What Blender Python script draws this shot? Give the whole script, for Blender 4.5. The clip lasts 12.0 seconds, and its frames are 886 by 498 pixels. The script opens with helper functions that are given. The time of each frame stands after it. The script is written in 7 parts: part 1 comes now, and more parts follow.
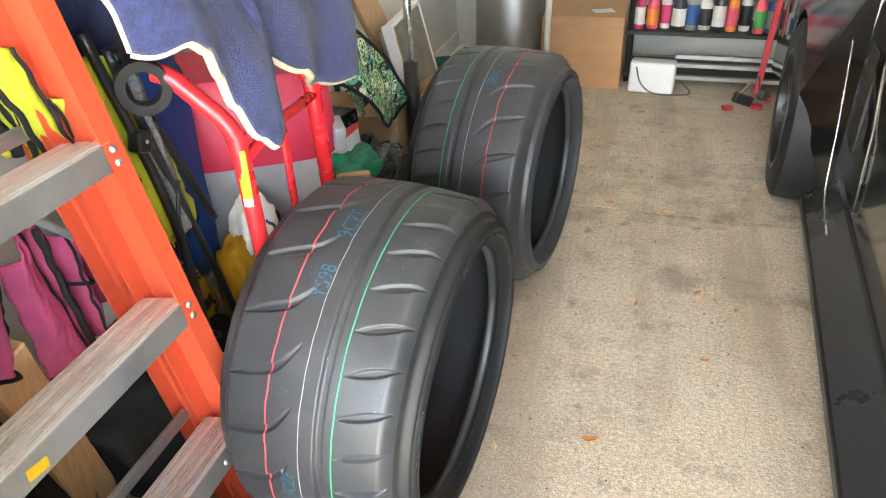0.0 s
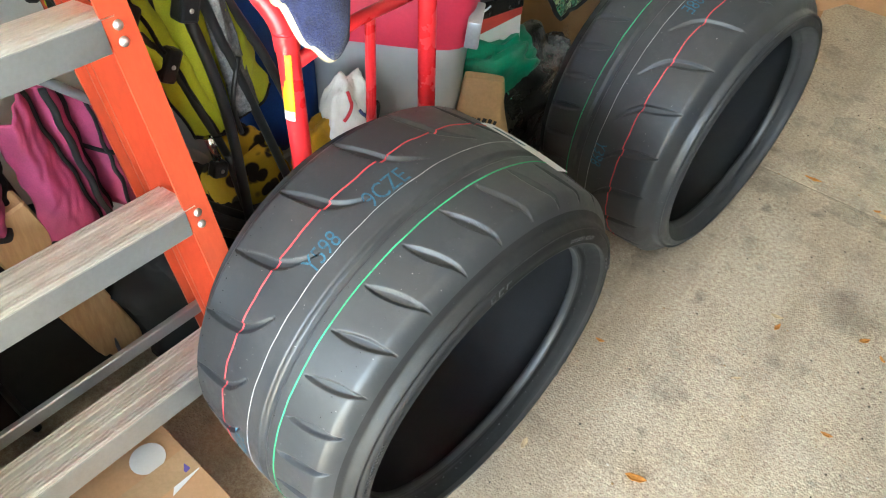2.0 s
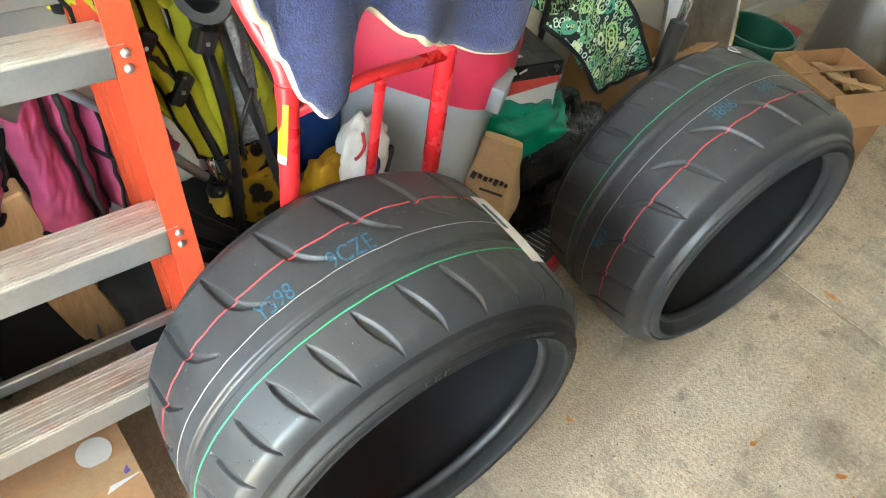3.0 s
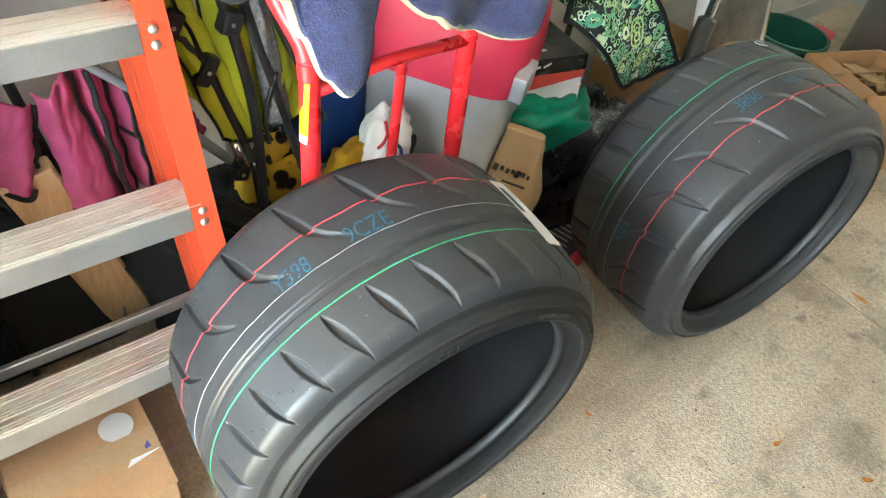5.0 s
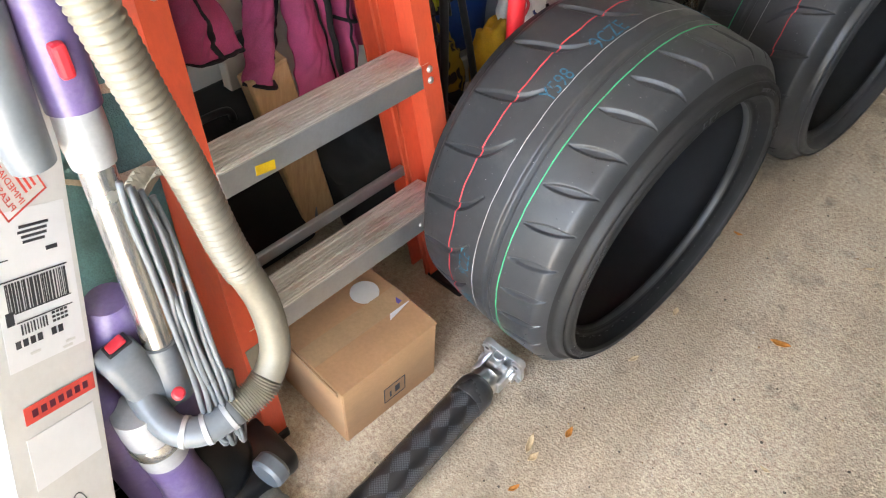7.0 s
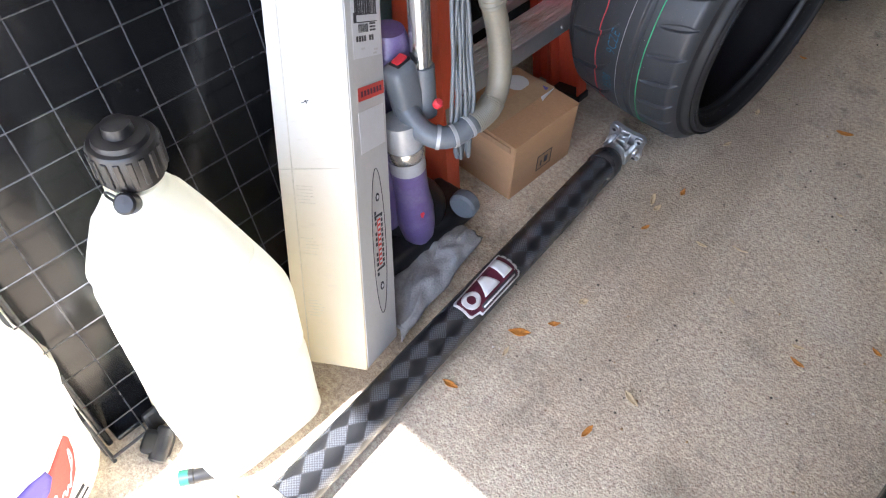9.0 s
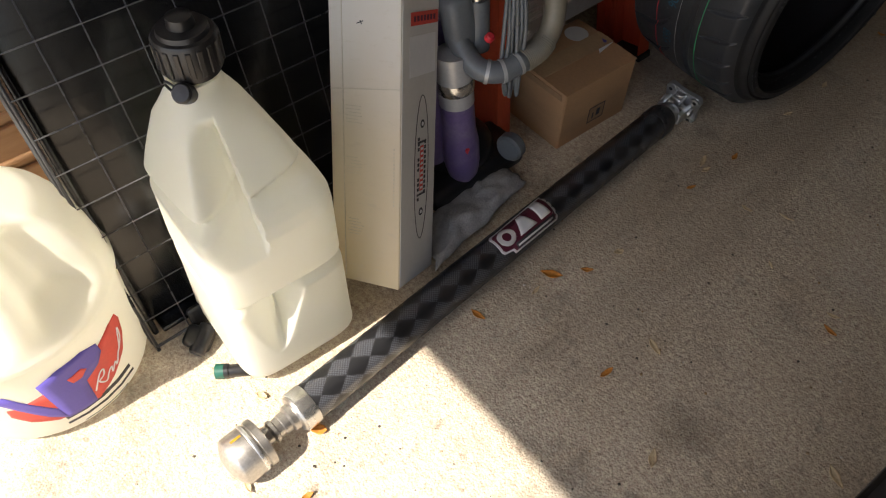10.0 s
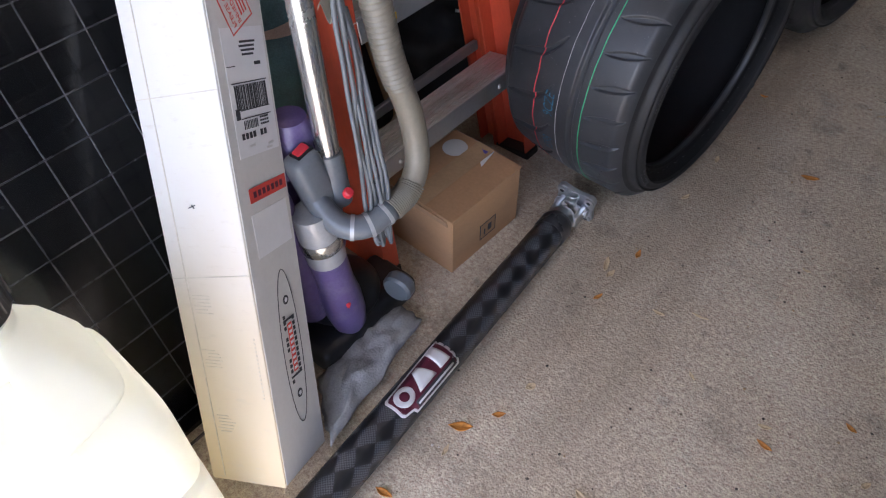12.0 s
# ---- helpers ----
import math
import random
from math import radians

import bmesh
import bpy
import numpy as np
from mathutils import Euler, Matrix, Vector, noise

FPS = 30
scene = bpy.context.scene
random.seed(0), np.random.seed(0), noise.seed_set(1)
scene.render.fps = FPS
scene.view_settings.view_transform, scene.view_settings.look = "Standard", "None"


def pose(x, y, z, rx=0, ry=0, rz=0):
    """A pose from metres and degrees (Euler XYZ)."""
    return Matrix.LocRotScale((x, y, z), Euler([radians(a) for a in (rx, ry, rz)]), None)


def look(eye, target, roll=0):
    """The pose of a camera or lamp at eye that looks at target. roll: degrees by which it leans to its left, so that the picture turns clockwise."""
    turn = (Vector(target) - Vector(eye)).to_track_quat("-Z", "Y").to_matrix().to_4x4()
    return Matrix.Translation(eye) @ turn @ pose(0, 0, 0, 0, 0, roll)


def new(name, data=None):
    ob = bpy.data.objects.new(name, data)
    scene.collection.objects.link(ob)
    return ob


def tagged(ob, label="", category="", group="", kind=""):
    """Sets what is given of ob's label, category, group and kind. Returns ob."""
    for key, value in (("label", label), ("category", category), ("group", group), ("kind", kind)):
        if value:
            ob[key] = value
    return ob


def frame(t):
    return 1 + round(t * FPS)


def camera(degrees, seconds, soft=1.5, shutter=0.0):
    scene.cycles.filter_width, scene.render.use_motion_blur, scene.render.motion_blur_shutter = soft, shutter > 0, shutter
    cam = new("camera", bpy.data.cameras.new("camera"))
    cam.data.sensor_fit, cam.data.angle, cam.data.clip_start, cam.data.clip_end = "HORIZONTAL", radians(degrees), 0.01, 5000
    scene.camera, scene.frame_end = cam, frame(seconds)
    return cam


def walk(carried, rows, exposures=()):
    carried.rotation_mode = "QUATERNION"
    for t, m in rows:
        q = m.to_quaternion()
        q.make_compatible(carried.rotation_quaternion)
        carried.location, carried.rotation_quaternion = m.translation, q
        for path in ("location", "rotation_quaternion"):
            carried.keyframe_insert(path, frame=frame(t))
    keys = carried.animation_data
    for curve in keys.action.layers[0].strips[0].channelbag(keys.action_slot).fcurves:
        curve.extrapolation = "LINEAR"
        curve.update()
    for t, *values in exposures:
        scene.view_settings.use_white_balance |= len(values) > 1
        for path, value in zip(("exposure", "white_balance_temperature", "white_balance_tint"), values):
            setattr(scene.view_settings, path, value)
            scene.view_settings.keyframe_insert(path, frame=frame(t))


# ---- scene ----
cam = camera(63.4, 12.0, 1.15)
PATH = [
    (0, (-0.024, 0.059, 1.294), (-0.525, 1.694, 0.257), -2.0),
    (0.5, (-0.03, 0.123, 1.275), (-0.687, 1.614, 0.114), -2.2),
    (1, (-0.064, 0.222, 1.274), (-0.763, 1.628, 0.035), -1.6),
    (1.5, (-0.027, 0.366, 1.274), (-0.777, 1.649, -0.064), 0.3),
    (2, (0.016, 0.495, 1.329), (-0.813, 1.644, -0.083), 4.8),
    (2.5, (0.041, 0.567, 1.391), (-0.848, 1.668, -0.023), 9.6),
    (2.7, (0.046, 0.587, 1.411), (-0.865, 1.68, 0.005), 11.5),
    (4.3, (0.108, 0.64, 1.407), (-0.885, 1.687, 0.022), 12.2),
    (4.5, (0.11, 0.629, 1.399), (-0.884, 1.672, 0.012), 11.9),
    (5, (0.1, 0.604, 1.387), (-0.904, 1.633, -0.004), 11.1),
    (5.5, (0.101, 0.589, 1.375), (-0.893, 1.617, -0.024), 10.4),
    (6, (0.109, 0.529, 1.364), (-0.852, 1.573, -0.045), 9.2),
    (6.5, (0.06, 0.309, 1.326), (-0.879, 1.362, -0.092), 6.0),
    (7, (0.024, 0.092, 1.271), (-0.902, 1.137, -0.16), 2.3),
    (7.5, (0.037, -0.125, 1.241), (-0.884, 0.91, -0.201), -0.8),
    (7.7, (0.049, -0.208, 1.243), (-0.87, 0.81, -0.213), -1.9),
    (9.3, (0.144, -0.548, 1.26), (-0.686, 0.413, -0.286), 3.9),
    (9.5, (0.188, -0.548, 1.252), (-0.668, 0.378, -0.3), 3.8),
    (10, (0.206, -0.57, 1.234), (-0.708, 0.264, -0.337), 2.1),
    (10.5, (0.227, -0.582, 1.235), (-0.725, 0.208, -0.338), 0.0),
    (11, (0.235, -0.53, 1.237), (-0.713, 0.289, -0.322), -0.7),
    (11.5, (0.162, -0.437, 1.26), (-0.752, 0.471, -0.27), -0.6),
    (12, (0.101, -0.309, 1.261), (-0.767, 0.705, -0.229), -0.8),
]
EXPOSURES = [(0, 5.0, 6700, 6), (0.5, 4.85, 6700, 3), (1, 4.85, 6600, 2), (1.5, 4.9, 6500, 0), (2, 5.0, 6400, -1), (2.5, 5.1, 6500, -2), (4.5, 5.2, 6500, -2), (5, 5.2, 6500, -2), (5.5, 5.2, 6500, -3), (6, 5.15, 6500, -1), (6.5, 4.83, 6500, 3), (7, 4.38, 6600, 9), (7.5, 4.13, 6500, 11), (9.5, 2.45, 5800, 15), (10, 1.36, 6950, 14), (10.5, 0.71, 6750, 9), (11, 0.66, 6550, 11), (11.5, 1.85, 6000, 12), (12, 2.8, 5900, 19)]
walk(cam, [(t, look(eye, target, roll)) for t, eye, target, roll in PATH], EXPOSURES)

# ---- world, sun, sky light ----
SUN_ELEV = 51.7
world = bpy.data.worlds.new("world")
scene.world = world
world.use_nodes = True
wn = world.node_tree.nodes
wn.clear()
sky = wn.new("ShaderNodeTexSky")
sky.sky_type = "NISHITA"
sky.sun_disc = False
sky.sun_elevation = radians(SUN_ELEV)
sky.sun_rotation = radians(180.0)
wbg = wn.new("ShaderNodeBackground")
wbg.inputs["Strength"].default_value = 0.09
wout = wn.new("ShaderNodeOutputWorld")
world.node_tree.links.new(sky.outputs[0], wbg.inputs[0])
world.node_tree.links.new(wbg.outputs[0], wout.inputs[0])

sun_data = bpy.data.lights.new("sun", "SUN")
sun_data.energy = 3.6
sun_data.angle = radians(0.55)
sun_data.color = (1.0, 0.96, 0.89)
sun = new("sun", sun_data)
sun.matrix_world = look((0, 0, 0), (0.02, math.cos(radians(SUN_ELEV)), -math.sin(radians(SUN_ELEV))))

# added area lamp in the open garage door, strengthening the sky's light indoors
door_data = bpy.data.lights.new("door_sky_fill", "AREA")
door_data.shape = "RECTANGLE"
door_data.size, door_data.size_y = 4.9, 1.95
door_data.energy = 4.0
door_data.color = (0.96, 0.98, 1.0)
door_light = new("door_sky_fill", door_data)
door_light.matrix_world = look((1.45, -1.62, 1.06), (1.2, 1.5, 0.1))

# ---- materials ----
def nodes_of(name):
    m = bpy.data.materials.new(name)
    m.use_nodes = True
    nt = m.node_tree
    return m, nt, nt.nodes["Principled BSDF"], nt.links.new


def noise_node(nt, scale, detail=4.0, rough=0.55, coord="Object", stretch=(1, 1, 1)):
    tc = nt.nodes.new("ShaderNodeTexCoord")
    mp = nt.nodes.new("ShaderNodeMapping")
    mp.inputs["Scale"].default_value = stretch
    nz = nt.nodes.new("ShaderNodeTexNoise")
    nz.inputs["Scale"].default_value = scale
    nz.inputs["Detail"].default_value = detail
    nz.inputs["Roughness"].default_value = rough
    nt.links.new(tc.outputs[coord], mp.inputs["Vector"])
    nt.links.new(mp.outputs[0], nz.inputs["Vector"])
    return nz


def ramp_node(nt, src, stops):
    r = nt.nodes.new("ShaderNodeValToRGB")
    el = r.color_ramp.elements
    while len(el) < len(stops):
        el.new(0.5)
    for e, (p, c) in zip(el, stops):
        e.position = p
        e.color = (*c, 1.0) if len(c) == 3 else c
    nt.links.new(src, r.inputs[0])
    return r


def mix_node(nt, fac, a, b, blend="MIX"):
    m = nt.nodes.new("ShaderNodeMix")
    m.data_type = "RGBA"
    m.blend_type = blend
    for sock, v in ((m.inputs[0], fac), (m.inputs[6], a), (m.inputs[7], b)):
        if isinstance(v, (int, float)):
            sock.default_value = v
        elif isinstance(v, tuple):
            sock.default_value = (*v, 1.0)
        else:
            nt.links.new(v, sock)
    return m.outputs[2]


def bump_node(nt, bsdf, height, strength=0.3, dist=0.002):
    b = nt.nodes.new("ShaderNodeBump")
    b.inputs["Strength"].default_value = strength
    b.inputs["Distance"].default_value = dist
    nt.links.new(height, b.inputs["Height"])
    nt.links.new(b.outputs[0], bsdf.inputs["Normal"])
    return b


def mat(name, col, rough=0.5, metal=0.0, vary=0.12, scale=6.0, grain=120.0, bump=0.15, dirt=None, dirt_amount=0.3,
        stretch=(1, 1, 1), coat=0.0, sheen=0.0, transmit=0.0, dist=0.001, coord="Object"):
    """A painted, moulded or woven surface: a base colour with two scales of variation, fine relief and grime."""
    m, nt, b, link = nodes_of(name)
    big = noise_node(nt, scale, 5.0, 0.6, coord, stretch)
    fine = noise_node(nt, grain, 3.0, 0.6, coord, stretch)
    lo = tuple(c * (1 - vary) for c in col)
    hi = tuple(min(1.0, c * (1 + vary)) for c in col)
    c1 = ramp_node(nt, big.outputs[0], [(0.3, lo), (0.7, hi)]).outputs[0]
    f1 = ramp_node(nt, fine.outputs[0], [(0.3, (0.5 - vary * 0.5,) * 3), (0.7, (0.5 + vary * 0.5,) * 3)]).outputs[0]
    c2 = mix_node(nt, 0.6, c1, f1, "OVERLAY")
    if dirt:
        dn = noise_node(nt, scale * 1.7, 8.0, 0.7, coord)
        dr = ramp_node(nt, dn.outputs[0], [(0.5, (0, 0, 0)), (0.75, (dirt_amount,) * 3)])
        c2 = mix_node(nt, dr.outputs[0], c2, dirt)
    link(c2, b.inputs["Base Color"])
    rr = ramp_node(nt, big.outputs[0], [(0.25, (max(0.02, rough - 0.1),) * 3), (0.75, (min(1, rough + 0.1),) * 3)])
    link(rr.outputs[0], b.inputs["Roughness"])
    b.inputs["Metallic"].default_value = metal
    b.inputs["Coat Weight"].default_value = coat
    b.inputs["Coat Roughness"].default_value = 0.08
    b.inputs["Sheen Weight"].default_value = sheen
    b.inputs["Transmission Weight"].default_value = transmit
    if bump:
        bump_node(nt, b, fine.outputs[0], bump, dist)
    return m


def concrete_material():
    """Warm broom-worn slab: grains of sand and aggregate that stand proud, with stains and tyre tracks."""
    m, nt, b, link = nodes_of("garage_concrete")
    big = noise_node(nt, 0.9, 6.0, 0.6)
    mid = noise_node(nt, 5.0, 8.0, 0.65)
    pebble = noise_node(nt, 95.0, 5.0, 0.75)
    grain = nt.nodes.new("ShaderNodeTexVoronoi")
    grain.feature = "SMOOTH_F1"
    grain.inputs["Scale"].default_value = 210.0
    grain.inputs["Smoothness"].default_value = 0.35
    tc = nt.nodes.new("ShaderNodeTexCoord")
    link(tc.outputs["Object"], grain.inputs["Vector"])
    grit = noise_node(nt, 330.0, 3.0, 0.7)
    base = ramp_node(nt, big.outputs[0], [(0.3, (0.512, 0.415, 0.305)), (0.55, (0.625, 0.525, 0.400)), (0.8, (0.680, 0.595, 0.480))]).outputs[0]
    c = mix_node(nt, ramp_node(nt, mid.outputs[0], [(0.48, (0, 0, 0)), (0.72, (0.45,) * 3)]).outputs[0], base, (0.370, 0.295, 0.215))
    spk = ramp_node(nt, pebble.outputs[0], [(0.34, (0.22,) * 3), (0.50, (0.52,) * 3), (0.66, (0.86,) * 3)]).outputs[0]
    c = mix_node(nt, 0.62, c, spk, "OVERLAY")
    sp2 = ramp_node(nt, grit.outputs[0], [(0.30, (0.28,) * 3), (0.70, (0.72,) * 3)]).outputs[0]
    c = mix_node(nt, 0.6, c, sp2, "OVERLAY")
    fleck = noise_node(nt, 62.0, 3.0, 0.6)
    c = mix_node(nt, ramp_node(nt, fleck.outputs[0], [(0.64, (0, 0, 0)), (0.70, (0.65,) * 3)]).outputs[0], c, (0.235, 0.185, 0.135))
    oil = noise_node(nt, 2.1, 8.0, 0.7, stretch=(1.0, 1.3, 1))
    c = mix_node(nt, ramp_node(nt, oil.outputs[0], [(0.55, (0, 0, 0)), (0.70, (0.65,) * 3)]).outputs[0], c, (0.17, 0.143, 0.110))
    drops = noise_node(nt, 13.0, 4.0, 0.5)
    c = mix_node(nt, ramp_node(nt, drops.outputs[0], [(0.625, (0, 0, 0)), (0.745, (0.6,) * 3)]).outputs[0], c, (0.142, 0.120, 0.095))
    track = noise_node(nt, 1.15, 7.0, 0.62, stretch=(2.6, 0.32, 1))
    c = mix_node(nt, ramp_node(nt, track.outputs[0], [(0.48, (0, 0, 0)), (0.60, (0.55,) * 3)]).outputs[0], c, (0.330, 0.262, 0.188))
    smut = noise_node(nt, 4.3, 9.0, 0.75)
    c = mix_node(nt, ramp_node(nt, smut.outputs[0], [(0.555, (0, 0, 0)), (0.69, (0.62,) * 3)]).outputs[0], c, (0.18, 0.150, 0.116))
    pale = noise_node(nt, 1.3, 7.0, 0.65, stretch=(0.7, 1.6, 1))
    c = mix_node(nt, ramp_node(nt, pale.outputs[0], [(0.58, (0, 0, 0)), (0.70, (0.5,) * 3)]).outputs[0], c, (0.620, 0.572, 0.495))
    # old oil spots
    for x, y, r in ((0.130, 2.094, 0.085), (0.096, 0.154, 0.060), (0.30, 2.55, 0.06)):
        edge = noise_node(nt, 16.0, 6.0, 0.7)
        dst = nt.nodes.new("ShaderNodeVectorMath")
        dst.operation = "DISTANCE"
        dst.inputs[1].default_value = (x, y, 0.0)
        link(tc.outputs["Object"], dst.inputs[0])
        sm = nt.nodes.new("ShaderNodeMath")
        sm.operation = "MULTIPLY_ADD"
        sm.inputs[1].default_value = 2.2 * r
        link(edge.outputs[0], sm.inputs[0])
        link(dst.outputs["Value"], sm.inputs[2])
        c = mix_node(nt, ramp_node(nt, sm.outputs[0], [(1.4 * r, (0.45,) * 3), (2.3 * r, (0, 0, 0))]).outputs[0], c, (0.10, 0.082, 0.062))
    link(c, b.inputs["Base Color"])
    b.inputs["Roughness"].default_value = 0.80
    add = nt.nodes.new("ShaderNodeMath")
    add.operation = "MULTIPLY_ADD"
    add.inputs[1].default_value = -0.55
    link(grain.outputs["Distance"], add.inputs[0])
    link(pebble.outputs[0], add.inputs[2])
    bump_node(nt, b, add.outputs[0], 0.75, 0.0038)
    return m


def wood_material(name, c1, c2, scale=14.0, stretch=(1, 8, 1), rough=0.55):
    m, nt, b, link = nodes_of(name)
    nz = noise_node(nt, scale, 6.0, 0.65, stretch=stretch)
    c = ramp_node(nt, nz.outputs[0], [(0.3, c1), (0.7, c2)]).outputs[0]
    link(c, b.inputs["Base Color"])
    b.inputs["Roughness"].default_value = rough
    bump_node(nt, b, nz.outputs[0], 0.25, 0.001)
    return m


def checks_material(name, a, bcol, scale, rough=0.35, coat=0.4):
    """Twill cloth of carbon fibre: fine checks and large lozenges of crossing plies under a clear coat."""
    m, nt, b, link = nodes_of(name)
    tc = nt.nodes.new("ShaderNodeTexCoord")
    ck = nt.nodes.new("ShaderNodeTexChecker")
    ck.inputs["Scale"].default_value = scale
    ck.inputs["Color1"].default_value = (*a, 1)
    ck.inputs["Color2"].default_value = (*bcol, 1)
    link(tc.outputs["UV"], ck.inputs["Vector"])
    mp = nt.nodes.new("ShaderNodeMapping")
    mp.inputs["Rotation"].default_value = (0, 0, radians(45))
    mp.inputs["Scale"].default_value = (0.075, 0.105, 1)
    link(tc.outputs["UV"], mp.inputs["Vector"])
    big = nt.nodes.new("ShaderNodeTexChecker")
    big.inputs["Scale"].default_value = scale
    link(mp.outputs[0], big.inputs["Vector"])
    c = mix_node(nt, big.outputs["Fac"], ck.outputs[0], (a[0] * 0.16, a[1] * 0.16, a[2] * 0.17))
    link(c, b.inputs["Base Color"])
    rg = ramp_node(nt, big.outputs["Fac"], [(0.0, (rough - 0.08,) * 3), (1.0, (rough + 0.22,) * 3)])
    link(rg.outputs[0], b.inputs["Roughness"])
    wv = nt.nodes.new("ShaderNodeTexWave")
    wv.inputs["Scale"].default_value = scale * 1.5
    link(tc.outputs["UV"], wv.inputs["Vector"])
    bump_node(nt, b, wv.outputs[0], 0.15, 0.0005)
    b.inputs["Coat Weight"].default_value = coat
    b.inputs["Coat Roughness"].default_value = 0.12
    return m


M_FLOOR = concrete_material()


def mortar_material():
    m, nt, b, link = nodes_of("pale_mortar")
    mid = noise_node(nt, 7.0, 8.0, 0.7)
    grit = noise_node(nt, 210.0, 4.0, 0.7)
    c = ramp_node(nt, mid.outputs[0], [(0.34, (0.54, 0.46, 0.35)), (0.48, (0.74, 0.66, 0.53)), (0.66, (0.80, 0.74, 0.62))]).outputs[0]
    c = mix_node(nt, 0.5, c, ramp_node(nt, grit.outputs[0], [(0.3, (0.25,) * 3), (0.7, (0.75,) * 3)]).outputs[0], "OVERLAY")
    link(c, b.inputs["Base Color"])
    b.inputs["Roughness"].default_value = 0.85
    edge = noise_node(nt, 9.0, 8.0, 0.75)
    link(ramp_node(nt, edge.outputs[0], [(0.36, (0.0, 0.0, 0.0)), (0.66, (0.32, 0.32, 0.32))]).outputs[0], b.inputs["Alpha"])
    bump_node(nt, b, grit.outputs[0], 0.5, 0.003)
    return m


M_MORTAR = mortar_material()
M_MORTAR_FILL = mat("sandy_joint_filler", (0.40, 0.34, 0.26), 0.9, vary=0.25, scale=20, grain=200, bump=0.4)
M_WALL = mat("white_wall_paint", (0.62, 0.61, 0.585), 0.7, vary=0.05, scale=2.0, grain=180, bump=0.1, dirt=(0.40, 0.37, 0.32), dirt_amount=0.3)
M_CEIL = mat("bare_plasterboard", (0.32, 0.305, 0.285), 0.8, vary=0.04, scale=2.0, grain=90, bump=0.2)
M_ASPHALT = mat("driveway_concrete", (0.60, 0.56, 0.49), 0.9, vary=0.15, scale=1.5, grain=160, bump=0.4, dist=0.003)


def rubber_material(name, col, rough, specks, haze, gloss=0.5):
    """New moulded rubber: dull black with a bluish bloom, dusty scuffs and pale flecks."""
    m, nt, b, link = nodes_of(name)
    big = noise_node(nt, 7.0, 6.0, 0.62)
    fine = noise_node(nt, 420.0, 3.0, 0.6)
    c = ramp_node(nt, big.outputs[0], [(0.3, tuple(q * 0.80 for q in col)), (0.7, tuple(q * 1.25 for q in col))]).outputs[0]
    dust = noise_node(nt, 23.0, 8.0, 0.75)
    c = mix_node(nt, ramp_node(nt, dust.outputs[0], [(0.52, (0, 0, 0)), (0.78, (haze,) * 3)]).outputs[0], c, (0.16, 0.155, 0.145))
    fleck = noise_node(nt, 190.0, 2.0, 0.5)
    c = mix_node(nt, ramp_node(nt, fleck.outputs[0], [(0.755, (0, 0, 0)), (0.79, (specks,) * 3)]).outputs[0], c, (0.42, 0.41, 0.39))
    link(c, b.inputs["Base Color"])
    rr = ramp_node(nt, dust.outputs[0], [(0.3, (rough - 0.06,) * 3), (0.7, (rough + 0.14,) * 3)])
    link(rr.outputs[0], b.inputs["Roughness"])
    b.inputs["Specular IOR Level"].default_value = gloss
    bump_node(nt, b, fine.outputs[0], 0.12, 0.001)
    return m


M_RUBBER = rubber_material("tyre_rubber", (0.0300, 0.0318, 0.0355), 0.39, 0.55, 0.16)
M_BEAD = rubber_material("ribbed_bead_rubber", (0.0085, 0.0088, 0.0098), 0.62, 0.15, 0.08, 0.22)
M_RUBBER_IN = mat("tyre_inner_liner", (0.013, 0.0138, 0.016), 0.40, vary=0.2, scale=30, grain=200, bump=0.2)
M_SIDEWALL = rubber_material("matte_sidewall_rubber", (0.0150, 0.0152, 0.0160), 0.55, 0.3, 0.14, 0.36)
M_RED_LINE = mat("red_paint_stripe", (0.60, 0.05, 0.06), 0.6, vary=0.25, scale=30, grain=300, bump=0.1)
M_GREEN_LINE = mat("green_paint_stripe", (0.03, 0.34, 0.14), 0.6, vary=0.25, scale=30, grain=300, bump=0.1)
M_WHITE_LINE = mat("white_paint_stripe", (0.34, 0.33, 0.33), 0.6, vary=0.3, scale=30, grain=300, bump=0.1)
M_BLUE_INK = mat("blue_stamp_ink", (0.024, 0.105, 0.165), 0.6, vary=0.5, scale=90, grain=400, bump=0.0)
M_ORANGE = mat("orange_fibreglass", (0.56, 0.080, 0.034), 0.42, vary=0.12, scale=5, grain=150, bump=0.12, dirt=(0.30, 0.07, 0.035), dirt_amount=0.4, stretch=(1, 1, 0.3))
M_ALU = mat("worn_aluminium", (0.50, 0.51, 0.52), 0.40, metal=0.85, vary=0.06, scale=9, grain=160, bump=0.05, dirt=(0.36, 0.34, 0.31), dirt_amount=0.35)
M_ALU_TREAD = mat("ribbed_aluminium_tread", (0.76, 0.75, 0.72), 0.42, metal=0.7, vary=0.06, scale=7, grain=160, bump=0.06, dirt=(0.56, 0.22, 0.17), dirt_amount=0.45)
M_STEEL = mat("zinc_steel", (0.62, 0.62, 0.62), 0.35, metal=0.9, vary=0.12, scale=20, grain=220, bump=0.1)
M_TRAY = mat("glossy_black_tray", (0.0075, 0.0078, 0.0085), 0.20, vary=0.25, scale=5, grain=60, bump=0.10, dist=0.002)
M_ZINC = mat("bright_zinc", (0.72, 0.73, 0.74), 0.30, metal=0.9, vary=0.10, scale=24, grain=220, bump=0.08)
M_YOKE = mat("smooth_zinc_plate", (0.66, 0.67, 0.68), 0.36, metal=0.9, vary=0.06, scale=12, grain=60, bump=0.0)
M_CASTSTEEL = mat("machined_steel", (0.48, 0.46, 0.43), 0.38, metal=0.9, vary=0.2, scale=18, grain=200, bump=0.15)
